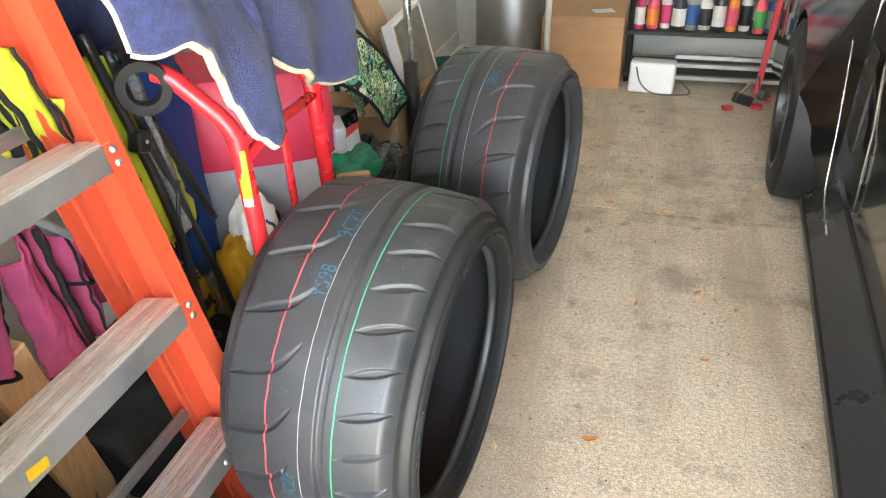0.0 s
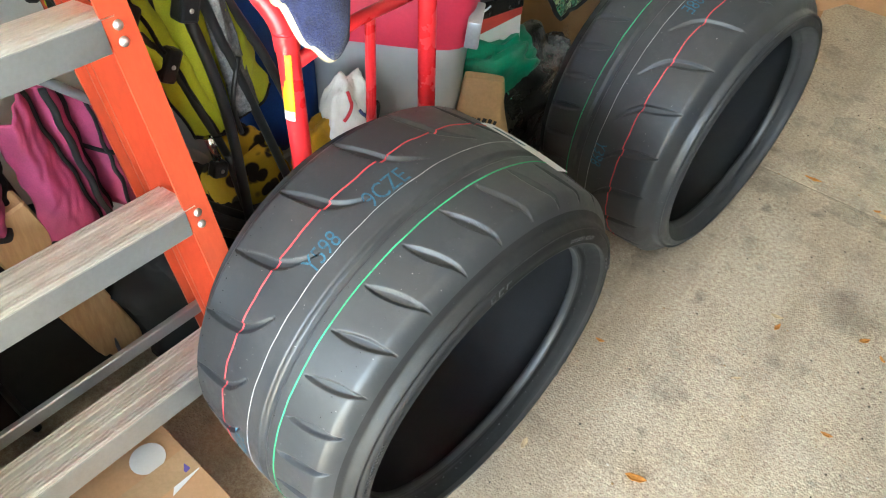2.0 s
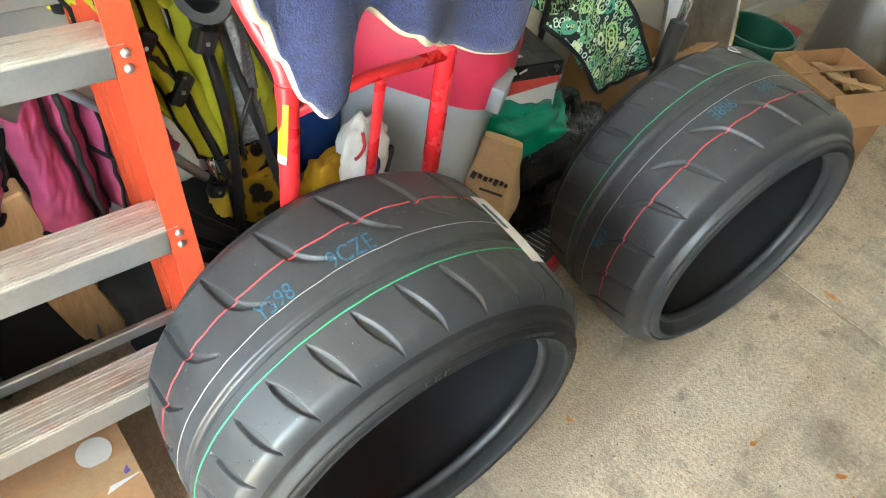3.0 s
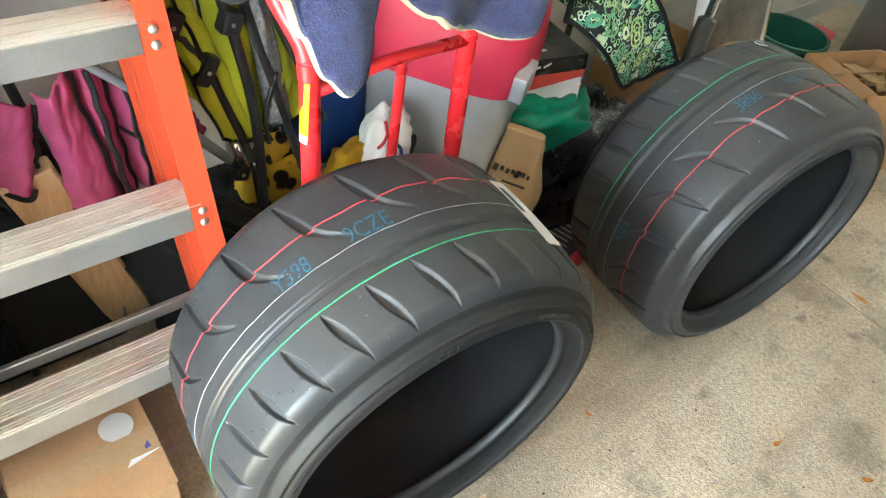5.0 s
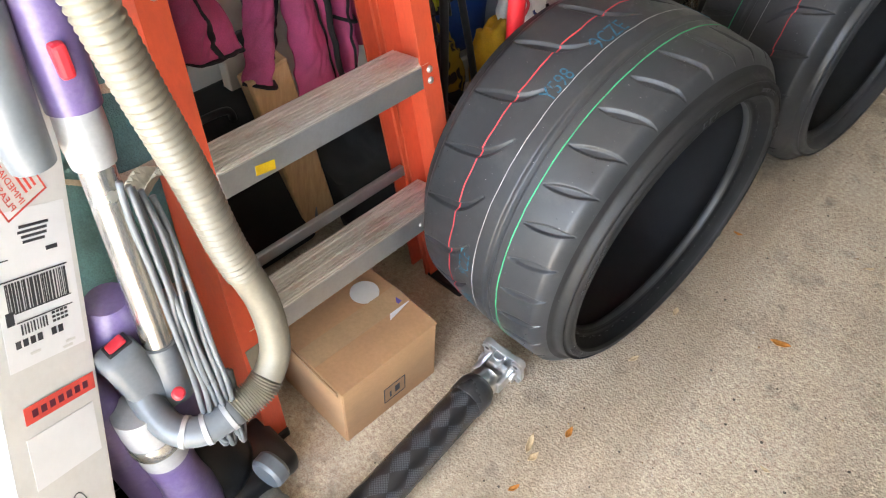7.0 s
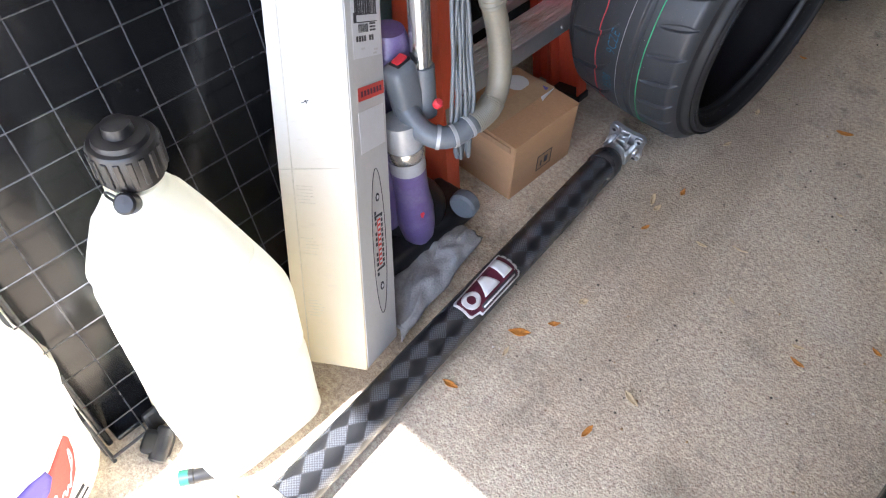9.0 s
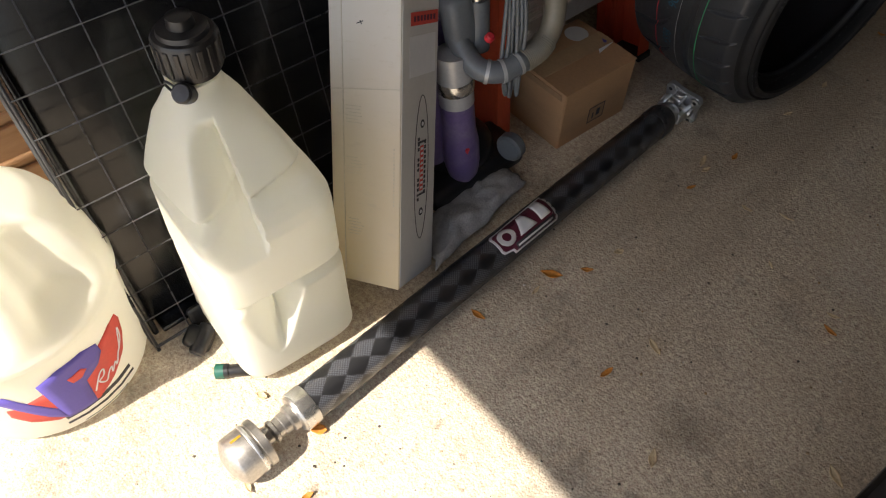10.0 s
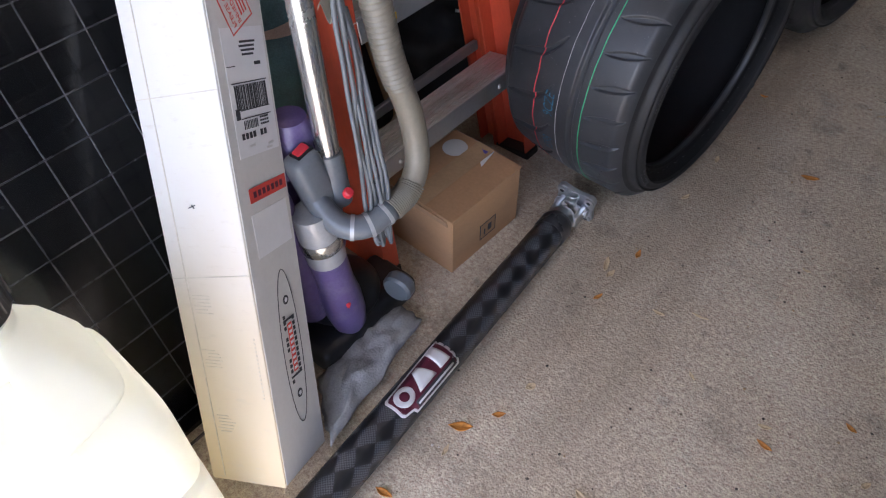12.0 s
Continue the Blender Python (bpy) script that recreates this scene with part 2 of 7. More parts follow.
M_CHROME = mat("polished_tube", (0.62, 0.62, 0.60), 0.24, metal=0.9, vary=0.08, scale=8, grain=120, bump=0.03)
M_CARTON = mat("brown_cardboard", (0.45, 0.262, 0.132), 0.8, vary=0.1, scale=5, grain=140, bump=0.15, stretch=(1, 1, 3))
M_CARTON_IN = mat("cardboard_inside", (0.36, 0.215, 0.115), 0.85, vary=0.12, scale=6, grain=140, bump=0.15)
def aged_card():
    m, nt, b, link = nodes_of("white_cardboard")
    big = noise_node(nt, 5.0, 6.0, 0.65)
    tc = nt.nodes.new("ShaderNodeTexCoord")
    sp = nt.nodes.new("ShaderNodeSeparateXYZ")
    link(tc.outputs["Object"], sp.inputs[0])
    ad = nt.nodes.new("ShaderNodeMath")
    ad.operation = "MULTIPLY_ADD"
    ad.inputs[1].default_value = 0.35
    link(big.outputs[0], ad.inputs[0])
    link(sp.outputs["Z"], ad.inputs[2])
    stain = ramp_node(nt, ad.outputs[0], [(0.15, (1, 1, 1)), (0.75, (0, 0, 0))]).outputs[0]
    c = mix_node(nt, stain, (0.62, 0.605, 0.57), (0.57, 0.46, 0.285))
    sc = noise_node(nt, 26.0, 6.0, 0.7, stretch=(1, 1, 3))
    c = mix_node(nt, ramp_node(nt, sc.outputs[0], [(0.56, (0, 0, 0)), (0.70, (0.5,) * 3)]).outputs[0], c, (0.50, 0.45, 0.36))
    link(c, b.inputs["Base Color"])
    b.inputs["Roughness"].default_value = 0.7
    fl = noise_node(nt, 60.0, 3.0, 0.6, stretch=(0.15, 0.15, 3))
    bump_node(nt, b, fl.outputs[0], 0.2, 0.001)
    return m


M_WHITECARD = aged_card()
M_GREYCARD = mat("grey_printed_card", (0.60, 0.59, 0.57), 0.7, vary=0.05, scale=5, grain=120, bump=0.1, dirt=(0.45, 0.43, 0.40), dirt_amount=0.3)
M_CREASE = mat("creased_card_edge", (0.53, 0.49, 0.41), 0.8, vary=0.15, scale=12, grain=160, bump=0.1)
M_SILL = mat("satin_sill", (0.030, 0.030, 0.032), 0.30, vary=0.06, scale=3, grain=160, bump=0.03)
M_PAPER = mat("white_paper_label", (0.70, 0.70, 0.71), 0.55, vary=0.04, scale=12, grain=120, bump=0.05)
M_INK = mat("black_print", (0.035, 0.035, 0.04), 0.6, vary=0.15, scale=30, grain=200, bump=0.0)
M_REDPRINT = mat("red_print", (0.62, 0.07, 0.05), 0.55, vary=0.12, scale=20, grain=200, bump=0.0)
M_BLACKPL = mat("black_plastic", (0.012, 0.012, 0.013), 0.36, vary=0.2, scale=10, grain=200, bump=0.1, dirt=(0.06, 0.057, 0.053), dirt_amount=0.2)
M_BLACKMETAL = mat("black_coated_wire", (0.045, 0.045, 0.047), 0.30, vary=0.2, scale=10, grain=150, bump=0.1)
M_GREYPL = mat("grey_vacuum_plastic", (0.13, 0.145, 0.16), 0.35, vary=0.08, scale=10, grain=160, bump=0.05)
M_PURPLE = mat("purple_plastic", (0.125, 0.09, 0.22), 0.33, vary=0.12, scale=9, grain=160, bump=0.05, dirt=(0.4, 0.38, 0.42), dirt_amount=0.3)
M_VIOLET = mat("violet_print", (0.10, 0.075, 0.36), 0.5, vary=0.06, scale=20, grain=200, bump=0.0)
M_HOSE = mat("cream_hose_plastic", (0.20, 0.180, 0.140), 0.42, vary=0.10, scale=8, grain=160, bump=0.05)
M_REDPL = mat("red_plastic", (0.60, 0.03, 0.045), 0.4, vary=0.1, scale=8, grain=160, bump=0.06)
M_REDTUBE = mat("red_painted_tube", (0.66, 0.022, 0.03), 0.3, vary=0.12, scale=9, grain=180, bump=0.06, dirt=(0.25, 0.03, 0.03), dirt_amount=0.3)
M_CRIMSON = mat("crimson_lid_plastic", (0.62, 0.03, 0.075), 0.45, vary=0.08, scale=5, grain=160, bump=0.05)
M_NAVY = mat("navy_fleece", (0.022, 0.028, 0.090), 0.95, vary=0.35, scale=60, grain=300, bump=1.0, sheen=0.15, dist=0.003)
M_CREAM = mat("cream_binding", (0.55, 0.46, 0.31), 0.9, vary=0.15, scale=60, grain=400, bump=0.6, dist=0.002)
M_PINK = mat("pink_canvas", (0.36, 0.050, 0.140), 0.75, vary=0.22, scale=14, grain=420, bump=0.3)
M_BLACKCLOTH = mat("black_webbing", (0.009, 0.0088, 0.009), 0.85, vary=0.2, scale=15, grain=350, bump=0.3)
M_LIME = mat("lime_canvas", (0.46, 0.48, 0.022), 0.75, vary=0.18, scale=8, grain=420, bump=0.3)
M_MESH = mat("grey_mesh_cloth", (0.15, 0.15, 0.15), 0.8, vary=0.5, scale=120, grain=420, bump=0.5)
M_BLUEBAG = mat("royal_blue_bag", (0.01, 0.055, 0.24), 0.6, vary=0.2, scale=6, grain=250, bump=0.2)
M_GREENBAG = mat("green_plastic_bag", (0.0, 0.22, 0.135), 0.4, vary=0.2, scale=8, grain=150, bump=0.15)
M_KRAFT = mat("kraft_paper", (0.44, 0.29, 0.155), 0.8, vary=0.12, scale=9, grain=160, bump=0.25)
M_YELLOWINK = mat("yellow_paint", (0.72, 0.47, 0.01), 0.55, vary=0.15, scale=40, grain=300, bump=0.05)
M_YELLOW = mat("yellow_plush", (0.50, 0.28, 0.012), 0.9, vary=0.2, scale=14, grain=380, bump=0.6, dist=0.003)
M_WHITEPLUSH = mat("white_plush", (0.76, 0.74, 0.70), 0.95, vary=0.12, scale=20, grain=380, bump=0.7, dist=0.003)
M_WHITEPL = mat("white_plastic", (0.78, 0.78, 0.77), 0.4, vary=0.05, scale=6, grain=150, bump=0.04)
M_SILVERPL = mat("silver_latch_plastic", (0.42, 0.43, 0.44), 0.35, metal=0.3, vary=0.1, scale=8, grain=150, bump=0.05)
M_STAINLESS = mat("brushed_bin_steel", (0.36, 0.35, 0.33), 0.36, metal=0.85, vary=0.1, scale=4, grain=120, bump=0.05, stretch=(1, 1, 0.1))
M_TEAL = mat("teal_rug_pile", (0.10, 0.22, 0.23), 0.95, vary=0.3, scale=14, grain=350, bump=0.9, dist=0.004)
M_RUGCREAM = mat("rug_cream_pile", (0.52, 0.44, 0.34), 0.95, vary=0.2, scale=14, grain=350, bump=0.9, dist=0.004)
M_OAK = wood_material("pale_timber", (0.42, 0.25, 0.12), (0.58, 0.38, 0.2))
M_BAMBOO = wood_material("brown_slats", (0.40, 0.215, 0.105), (0.55, 0.325, 0.175), 10.0, (6, 1, 6), 0.5)
M_RAG = mat("grey_rag", (0.36, 0.365, 0.365), 0.97, vary=0.18, scale=26, grain=240, bump=0.8, dist=0.003)
M_LEAF = mat("dry_leaf", (0.56, 0.225, 0.035), 0.7, vary=0.3, scale=60, grain=300, bump=0.3)
M_LEAFPALE = mat("pale_dry_leaf", (0.62, 0.48, 0.29), 0.75, vary=0.25, scale=60, grain=300, bump=0.3)
M_CARPAINT = mat("black_car_paint", (0.012, 0.012, 0.013), 0.12, vary=0.1, scale=3, grain=60, bump=0.0, coat=1.0)
M_CARTRIM = mat("car_black_trim", (0.020, 0.020, 0.021), 0.33, vary=0.15, scale=8, grain=160, bump=0.15)
M_FILTER = mat("pleated_filter_paper", (0.40, 0.36, 0.30), 0.9, vary=0.22, scale=12, grain=200, bump=0.2)
M_GREENPL = mat("dark_green_plastic", (0.012, 0.10, 0.07), 0.45, vary=0.12, scale=7, grain=150, bump=0.06)
M_BLUEPL = mat("navy_nylon", (0.015, 0.03, 0.14), 0.6, vary=0.2, scale=9, grain=250, bump=0.2)
M_CARBON = checks_material("carbon_twill", (0.050, 0.052, 0.058), (0.082, 0.086, 0.095), 1.0, 0.30, 0.35)
M_MAROON = mat("maroon_print", (0.10, 0.012, 0.03), 0.5, vary=0.1, scale=20, grain=200, bump=0.0)
M_BINBAG = mat("black_bin_bag", (0.008, 0.008, 0.009), 0.28, vary=0.1, scale=8, grain=26, bump=0.55, dist=0.012)
M_GLOSSBLACK = mat("glossy_black_card", (0.012, 0.012, 0.013), 0.25, vary=0.15, scale=8, grain=160, bump=0.03)


def jug_material():
    """Milky polyethylene: a thin wall that scatters light and lets some of it through."""
    m, nt, b, link = nodes_of("natural_polyethylene")
    nz = noise_node(nt, 7.0, 5.0, 0.6)
    c = ramp_node(nt, nz.outputs[0], [(0.3, (0.90, 0.89, 0.76)), (0.7, (0.94, 0.93, 0.83))]).outputs[0]
    link(c, b.inputs["Base Color"])
    b.inputs["Roughness"].default_value = 0.40
    b.inputs["Subsurface Weight"].default_value = 0.10
    b.inputs["Subsurface Radius"].default_value = (0.02, 0.018, 0.01)
    b.inputs["Subsurface Scale"].default_value = 0.4
    fine = noise_node(nt, 60.0, 4.0, 0.6)
    bump_node(nt, b, fine.outputs[0], 0.12, 0.001)
    tr = nt.nodes.new("ShaderNodeBsdfTranslucent")
    tr.inputs["Color"].default_value = (0.98, 0.97, 0.88, 1)
    mx = nt.nodes.new("ShaderNodeMixShader")
    mx.inputs[0].default_value = 0.46
    link(b.outputs[0], mx.inputs[1])
    link(tr.outputs[0], mx.inputs[2])
    link(mx.outputs[0], nt.nodes["Material Output"].inputs[0])
    return m


M_JUG = jug_material()


def tote_material():
    m, nt, b, link = nodes_of("clear_tote_plastic")
    b.inputs["Base Color"].default_value = (0.60, 0.62, 0.66, 1)
    b.inputs["Roughness"].default_value = 0.35
    nz = noise_node(nt, 3.0, 5.0, 0.6)
    c = ramp_node(nt, nz.outputs[0], [(0.3, (0.37, 0.385, 0.40)), (0.7, (0.52, 0.53, 0.55))]).outputs[0]
    link(c, b.inputs["Base Color"])
    b.inputs["Subsurface Weight"].default_value = 0.2
    b.inputs["Subsurface Radius"].default_value = (0.03, 0.03, 0.03)
    return m


M_TOTE = tote_material()


def paisley_material():
    """Printed cotton: pale and green medallions of two sizes, ringed and dotted, on black."""
    m, nt, b, link = nodes_of("green_paisley_print")
    tc = nt.nodes.new("ShaderNodeTexCoord")

    def cells(scale, waves, lo, hi, stops):
        v = nt.nodes.new("ShaderNodeTexVoronoi")
        v.inputs["Scale"].default_value = scale
        v.inputs["Randomness"].default_value = 0.75
        link(tc.outputs["Object"], v.inputs["Vector"])
        mul = nt.nodes.new("ShaderNodeMath")
        mul.operation = "MULTIPLY"
        mul.inputs[1].default_value = waves
        link(v.outputs["Distance"], mul.inputs[0])
        rings = nt.nodes.new("ShaderNodeMath")
        rings.operation = "COSINE"
        link(mul.outputs[0], rings.inputs[0])
        ink = ramp_node(nt, rings.outputs[0], [(0.0, (0, 0, 0)), (0.02, (0, 0, 0)), (0.22, (1, 1, 1))]).outputs[0]
        inside = ramp_node(nt, v.outputs["Distance"], [(lo, (1, 1, 1)), (hi, (0, 0, 0))]).outputs[0]
        hue = ramp_node(nt, v.outputs["Color"], stops).outputs[0]
        return mix_node(nt, 1.0, ink, inside, "MULTIPLY"), hue
    small, hue_s = cells(62.0, 15.0, 0.50, 0.60, [(0.2, (0.10, 0.38, 0.26)), (0.5, (0.36, 0.55, 0.20)), (0.8, (0.62, 0.76, 0.62))])
    c = mix_node(nt, small, (0.010, 0.014, 0.016), hue_s)
    large, hue_l = cells(19.0, 27.0, 0.54, 0.60, [(0.2, (0.05, 0.34, 0.24)), (0.45, (0.25, 0.52, 0.20)), (0.6, (0.60, 0.70, 0.24)), (0.8, (0.72, 0.82, 0.68))])
    c = mix_node(nt, large, c, hue_l)
    link(c, b.inputs["Base Color"])
    b.inputs["Roughness"].default_value = 0.7
    return m


M_PAISLEY = paisley_material()


def spots_material():
    m, nt, b, link = nodes_of("yellow_leopard_plush")
    tc = nt.nodes.new("ShaderNodeTexCoord")
    v = nt.nodes.new("ShaderNodeTexVoronoi")
    v.inputs["Scale"].default_value = 28.0
    link(tc.outputs["Object"], v.inputs["Vector"])
    c = ramp_node(nt, v.outputs["Distance"], [(0.42, (0.02, 0.015, 0.01)), (0.52, (0.45, 0.29, 0.02))]).outputs[0]
    link(c, b.inputs["Base Color"])
    b.inputs["Roughness"].default_value = 0.95
    nz = noise_node(nt, 380.0)
    bump_node(nt, b, nz.outputs[0], 0.7, 0.003)
    return m


M_SPOTS = spots_material()


def film_material():
    m, nt, b, link = nodes_of("clear_plastic_film")
    b.inputs["Base Color"].default_value = (0.9, 0.9, 0.9, 1)
    b.inputs["Roughness"].default_value = 0.12
    b.inputs["Alpha"].default_value = 0.03
    nz = noise_node(nt, 40.0, 5.0, 0.7)
    bump_node(nt, b, nz.outputs[0], 0.5, 0.006)
    return m


M_FILM = film_material()


def grit_material():
    m, nt, b, link = nodes_of("mixed_grit")
    g = nt.nodes.new("ShaderNodeNewGeometry")
    c = ramp_node(nt, g.outputs["Random Per Island"], [(0.0, (0.05, 0.04, 0.03)), (0.55, (0.11, 0.09, 0.07)), (0.7, (0.35, 0.22, 0.10)), (1.0, (0.62, 0.58, 0.52))]).outputs[0]
    link(c, b.inputs["Base Color"])
    b.inputs["Roughness"].default_value = 0.8
    return m


M_GRIT = grit_material()

# ---- mesh helpers ----
def thing(name, label, category, group="", kind="", m=None):
    ob = new(name)
    ob.empty_display_size = 0.05
    if m is not None:
        ob.matrix_world = m
    return tagged(ob, label, category, group, kind)


def part(name, bm, material, parent=None, label="", smooth=False, m=None):
    """Links a bmesh as one mesh object under a thing or a part."""
    bmesh.ops.recalc_face_normals(bm, faces=bm.faces)
    me = bpy.data.meshes.new(name)
    bm.to_mesh(me)
    bm.free()
    for mt in (material if isinstance(material, (list, tuple)) else [material]):
        me.materials.append(mt)
    if smooth:
        for p in me.polygons:
            p.use_smooth = True
        if smooth is not True:
            me.set_sharp_from_angle(angle=radians(smooth))
    ob = new(name, me)
    if parent is not None:
        ob.parent = parent
    if m is not None:
        ob.matrix_local = m
    if label:
        ob["label"] = label
    return ob


def solid(name, bm, material, label, category, group="", kind="", smooth=False, m=None):
    return tagged(part(name, bm, material, None, "", smooth, m), label, category, group, kind)


def add_box(bm, sx, sy, sz, m=None, bevel=0.0, seg=2):
    r = bmesh.ops.create_cube(bm, size=1.0, matrix=Matrix.Diagonal((sx, sy, sz, 1)))
    vs = r["verts"]
    if bevel:
        es = list({e for v in vs for e in v.link_edges})
        rb = bmesh.ops.bevel(bm, geom=es, offset=bevel, segments=seg, affect="EDGES", profile=0.5)
        vs = list({v for f in rb["faces"] for v in f.verts} | {v for v in vs if v.is_valid})
    if m is not None:
        bmesh.ops.transform(bm, matrix=m, verts=vs)
    return vs


def boxm(sx, sy, sz, m=None, bevel=0.0, seg=2):
    bm = bmesh.new()
    add_box(bm, sx, sy, sz, m, bevel, seg)
    return bm


def add_lathe(bm, prof, n=48, m=None, cap=True):
    rings = []
    for r, h in prof:
        rings.append([bm.verts.new((r * math.cos(2 * math.pi * i / n), r * math.sin(2 * math.pi * i / n), h)) for i in range(n)])
    for a, b in zip(rings, rings[1:]):
        for i in range(n):
            bm.faces.new((a[i], a[(i + 1) % n], b[(i + 1) % n], b[i]))
    if cap:
        bm.faces.new(rings[0][::-1])
        bm.faces.new(rings[-1])
    vs = [v for r in rings for v in r]
    if m is not None:
        bmesh.ops.transform(bm, matrix=m, verts=vs)
    return vs


def lathe(prof, n=48, m=None, cap=True):
    bm = bmesh.new()
    add_lathe(bm, prof, n, m, cap)
    return bm


def spline(pts, n=8):
    """A smooth run of points through those given."""
    p = [Vector(q) for q in pts]
    p = [2 * p[0] - p[1], *p, 2 * p[-1] - p[-2]]
    out = []
    for i in range(1, len(p) - 2):
        for k in range(n):
            t = k / n
            out.append(0.5 * (2 * p[i] + (p[i + 1] - p[i - 1]) * t + (2 * p[i - 1] - 5 * p[i] + 4 * p[i + 1] - p[i + 2]) * t * t
                              + (3 * p[i] - p[i - 1] - 3 * p[i + 1] + p[i + 2]) * t ** 3))
    out.append(p[-2])
    return out


def add_tube(bm, pts, r, n=10, flat=1.0, closed=False):
    """A tube along points; r: one radius or one a point; flat: its second half-axis as a share of the first."""
    pts = [Vector(p) for p in pts]
    rad = r if isinstance(r, (list, tuple)) else [r] * len(pts)
    up, rings = None, []
    for i, p in enumerate(pts):
        d = (pts[min(i + 1, len(pts) - 1)] - pts[max(i - 1, 0)]).normalized()
        if up is None:
            up = d.cross(Vector((0, 0, 1)))
            if up.length < 0.1:
                up = d.cross(Vector((1, 0, 0)))
        up = (up - d * up.dot(d)).normalized()
        side = d.cross(up)
        rings.append([bm.verts.new(p + rad[i] * (math.cos(2 * math.pi * k / n) * up + flat * math.sin(2 * math.pi * k / n) * side)) for k in range(n)])
    for a, b in zip(rings, rings[1:]):
        for k in range(n):
            bm.faces.new((a[k], a[(k + 1) % n], b[(k + 1) % n], b[k]))
    bm.faces.new(rings[0][::-1])
    bm.faces.new(rings[-1])


def tube(pts, r, n=10, flat=1.0):
    bm = bmesh.new()
    add_tube(bm, pts, r, n, flat)
    return bm


def sheet(fn, nu, nv, thick=0.004):
    """A cloth or film: fn(u, v) over 0..1, given a thickness."""
    bm = bmesh.new()
    g = [[bm.verts.new(fn(i / nu, j / nv)) for j in range(nv + 1)] for i in range(nu + 1)]
    for i in range(nu):
        for j in range(nv):
            bm.faces.new((g[i][j], g[i + 1][j], g[i + 1][j + 1], g[i][j + 1]))
    bmesh.ops.recalc_face_normals(bm, faces=bm.faces)
    bmesh.ops.solidify(bm, geom=bm.faces[:], thickness=thick)
    return bm


def blob(fn, nu=32, nv=20):
    """A closed soft body: fn(direction) gives the radius vector's end."""
    bm = bmesh.new()
    bmesh.ops.create_uvsphere(bm, u_segments=nu, v_segments=nv, radius=1.0)
    for v in bm.verts:
        v.co = fn(v.co.normalized())
    return bm


def outline_prism(pts, depth, m=None):
    """A flat outline in x, y pulled up by depth."""
    bm = bmesh.new()
    lo = [bm.verts.new((x, y, 0)) for x, y in pts]
    hi = [bm.verts.new((x, y, depth)) for x, y in pts]
    bm.faces.new(lo[::-1])
    bm.faces.new(hi)
    for i in range(len(pts)):
        k = (i + 1) % len(pts)
        bm.faces.new((lo[i], lo[k], hi[k], hi[i]))
    if m is not None:
        bmesh.ops.transform(bm, matrix=m, verts=bm.verts[:])
    return bm


def frame_of(origin, xdir, zdir):
    """A pose whose x runs along xdir and whose z lies nearest to zdir."""
    x = Vector(xdir).normalized()
    z = Vector(zdir)
    z = (z - x * z.dot(x)).normalized()
    y = z.cross(x)
    return Matrix.Translation(origin) @ Matrix((x, y, z)).transposed().to_4x4()


def lettering(text, size, depth=0.0006):
    """Built-in letters as a bmesh, centred, in x and y."""
    cu = bpy.data.curves.new("letters", "FONT")
    cu.body = text
    cu.size = size
    cu.align_x, cu.align_y = "CENTER", "CENTER"
    cu.extrude = depth
    cu.resolution_u = 3
    ob = bpy.data.objects.new("letters", cu)
    scene.collection.objects.link(ob)
    dg = bpy.context.evaluated_depsgraph_get()
    me = bpy.data.meshes.new_from_object(ob.evaluated_get(dg))
    bm = bmesh.new()
    bm.from_mesh(me)
    bpy.data.objects.remove(ob)
    bpy.data.curves.remove(cu)
    bpy.data.meshes.remove(me)
    return bm


def moved(bm, m):
    bmesh.ops.transform(bm, matrix=m, verts=bm.verts[:])
    return bm


def nz3(p, s, seed=0.0):
    return noise.noise(Vector(p) * s + Vector((seed, seed * 1.7, seed * 0.3)))


# ---- structure ----
WEST, EAST, NORTH, DOOR, CEIL = -1.27, 4.2, 4.6, -1.648, 2.55


def ground_sheet():
    bm = bmesh.new()
    for (x0, x1, y0, y1) in ((-60, 60, -60, DOOR - 0.1), (-60, 60, NORTH + 0.15, 60), (-60, WEST - 0.15, DOOR - 0.1, NORTH + 0.15), (EAST + 0.15, 60, DOOR - 0.1, NORTH + 0.15)):
        vs = [bm.verts.new(p) for p in ((x0, y0, -0.02), (x1, y0, -0.02), (x1, y1, -0.02), (x0, y1, -0.02))]
        bm.faces.new(vs)
    bmesh.ops.remove_doubles(bm, verts=bm.verts[:], dist=0.001)
    solid("ground", bm, M_ASPHALT, "pale concrete driveway outside the garage", "ground", kind="structure")


ground_sheet()
JOINT = 2.53
floor_ob = thing("floor", "worn stained bare concrete garage floor slab", "floor", kind="structure")
for y0, y1 in ((DOOR - 0.1, JOINT - 0.0025), (JOINT + 0.0025, NORTH + 0.15)):
    part("slab", boxm(EAST - WEST + 0.3, y1 - y0, 0.12, pose((EAST + WEST) / 2, (y0 + y1) / 2, -0.06), 0.004, 2), M_FLOOR, floor_ob)
part("joint_filler", boxm(EAST - WEST + 0.28, 0.02, 0.1, pose((EAST + WEST) / 2, JOINT, -0.0525)), M_MORTAR_FILL, floor_ob)

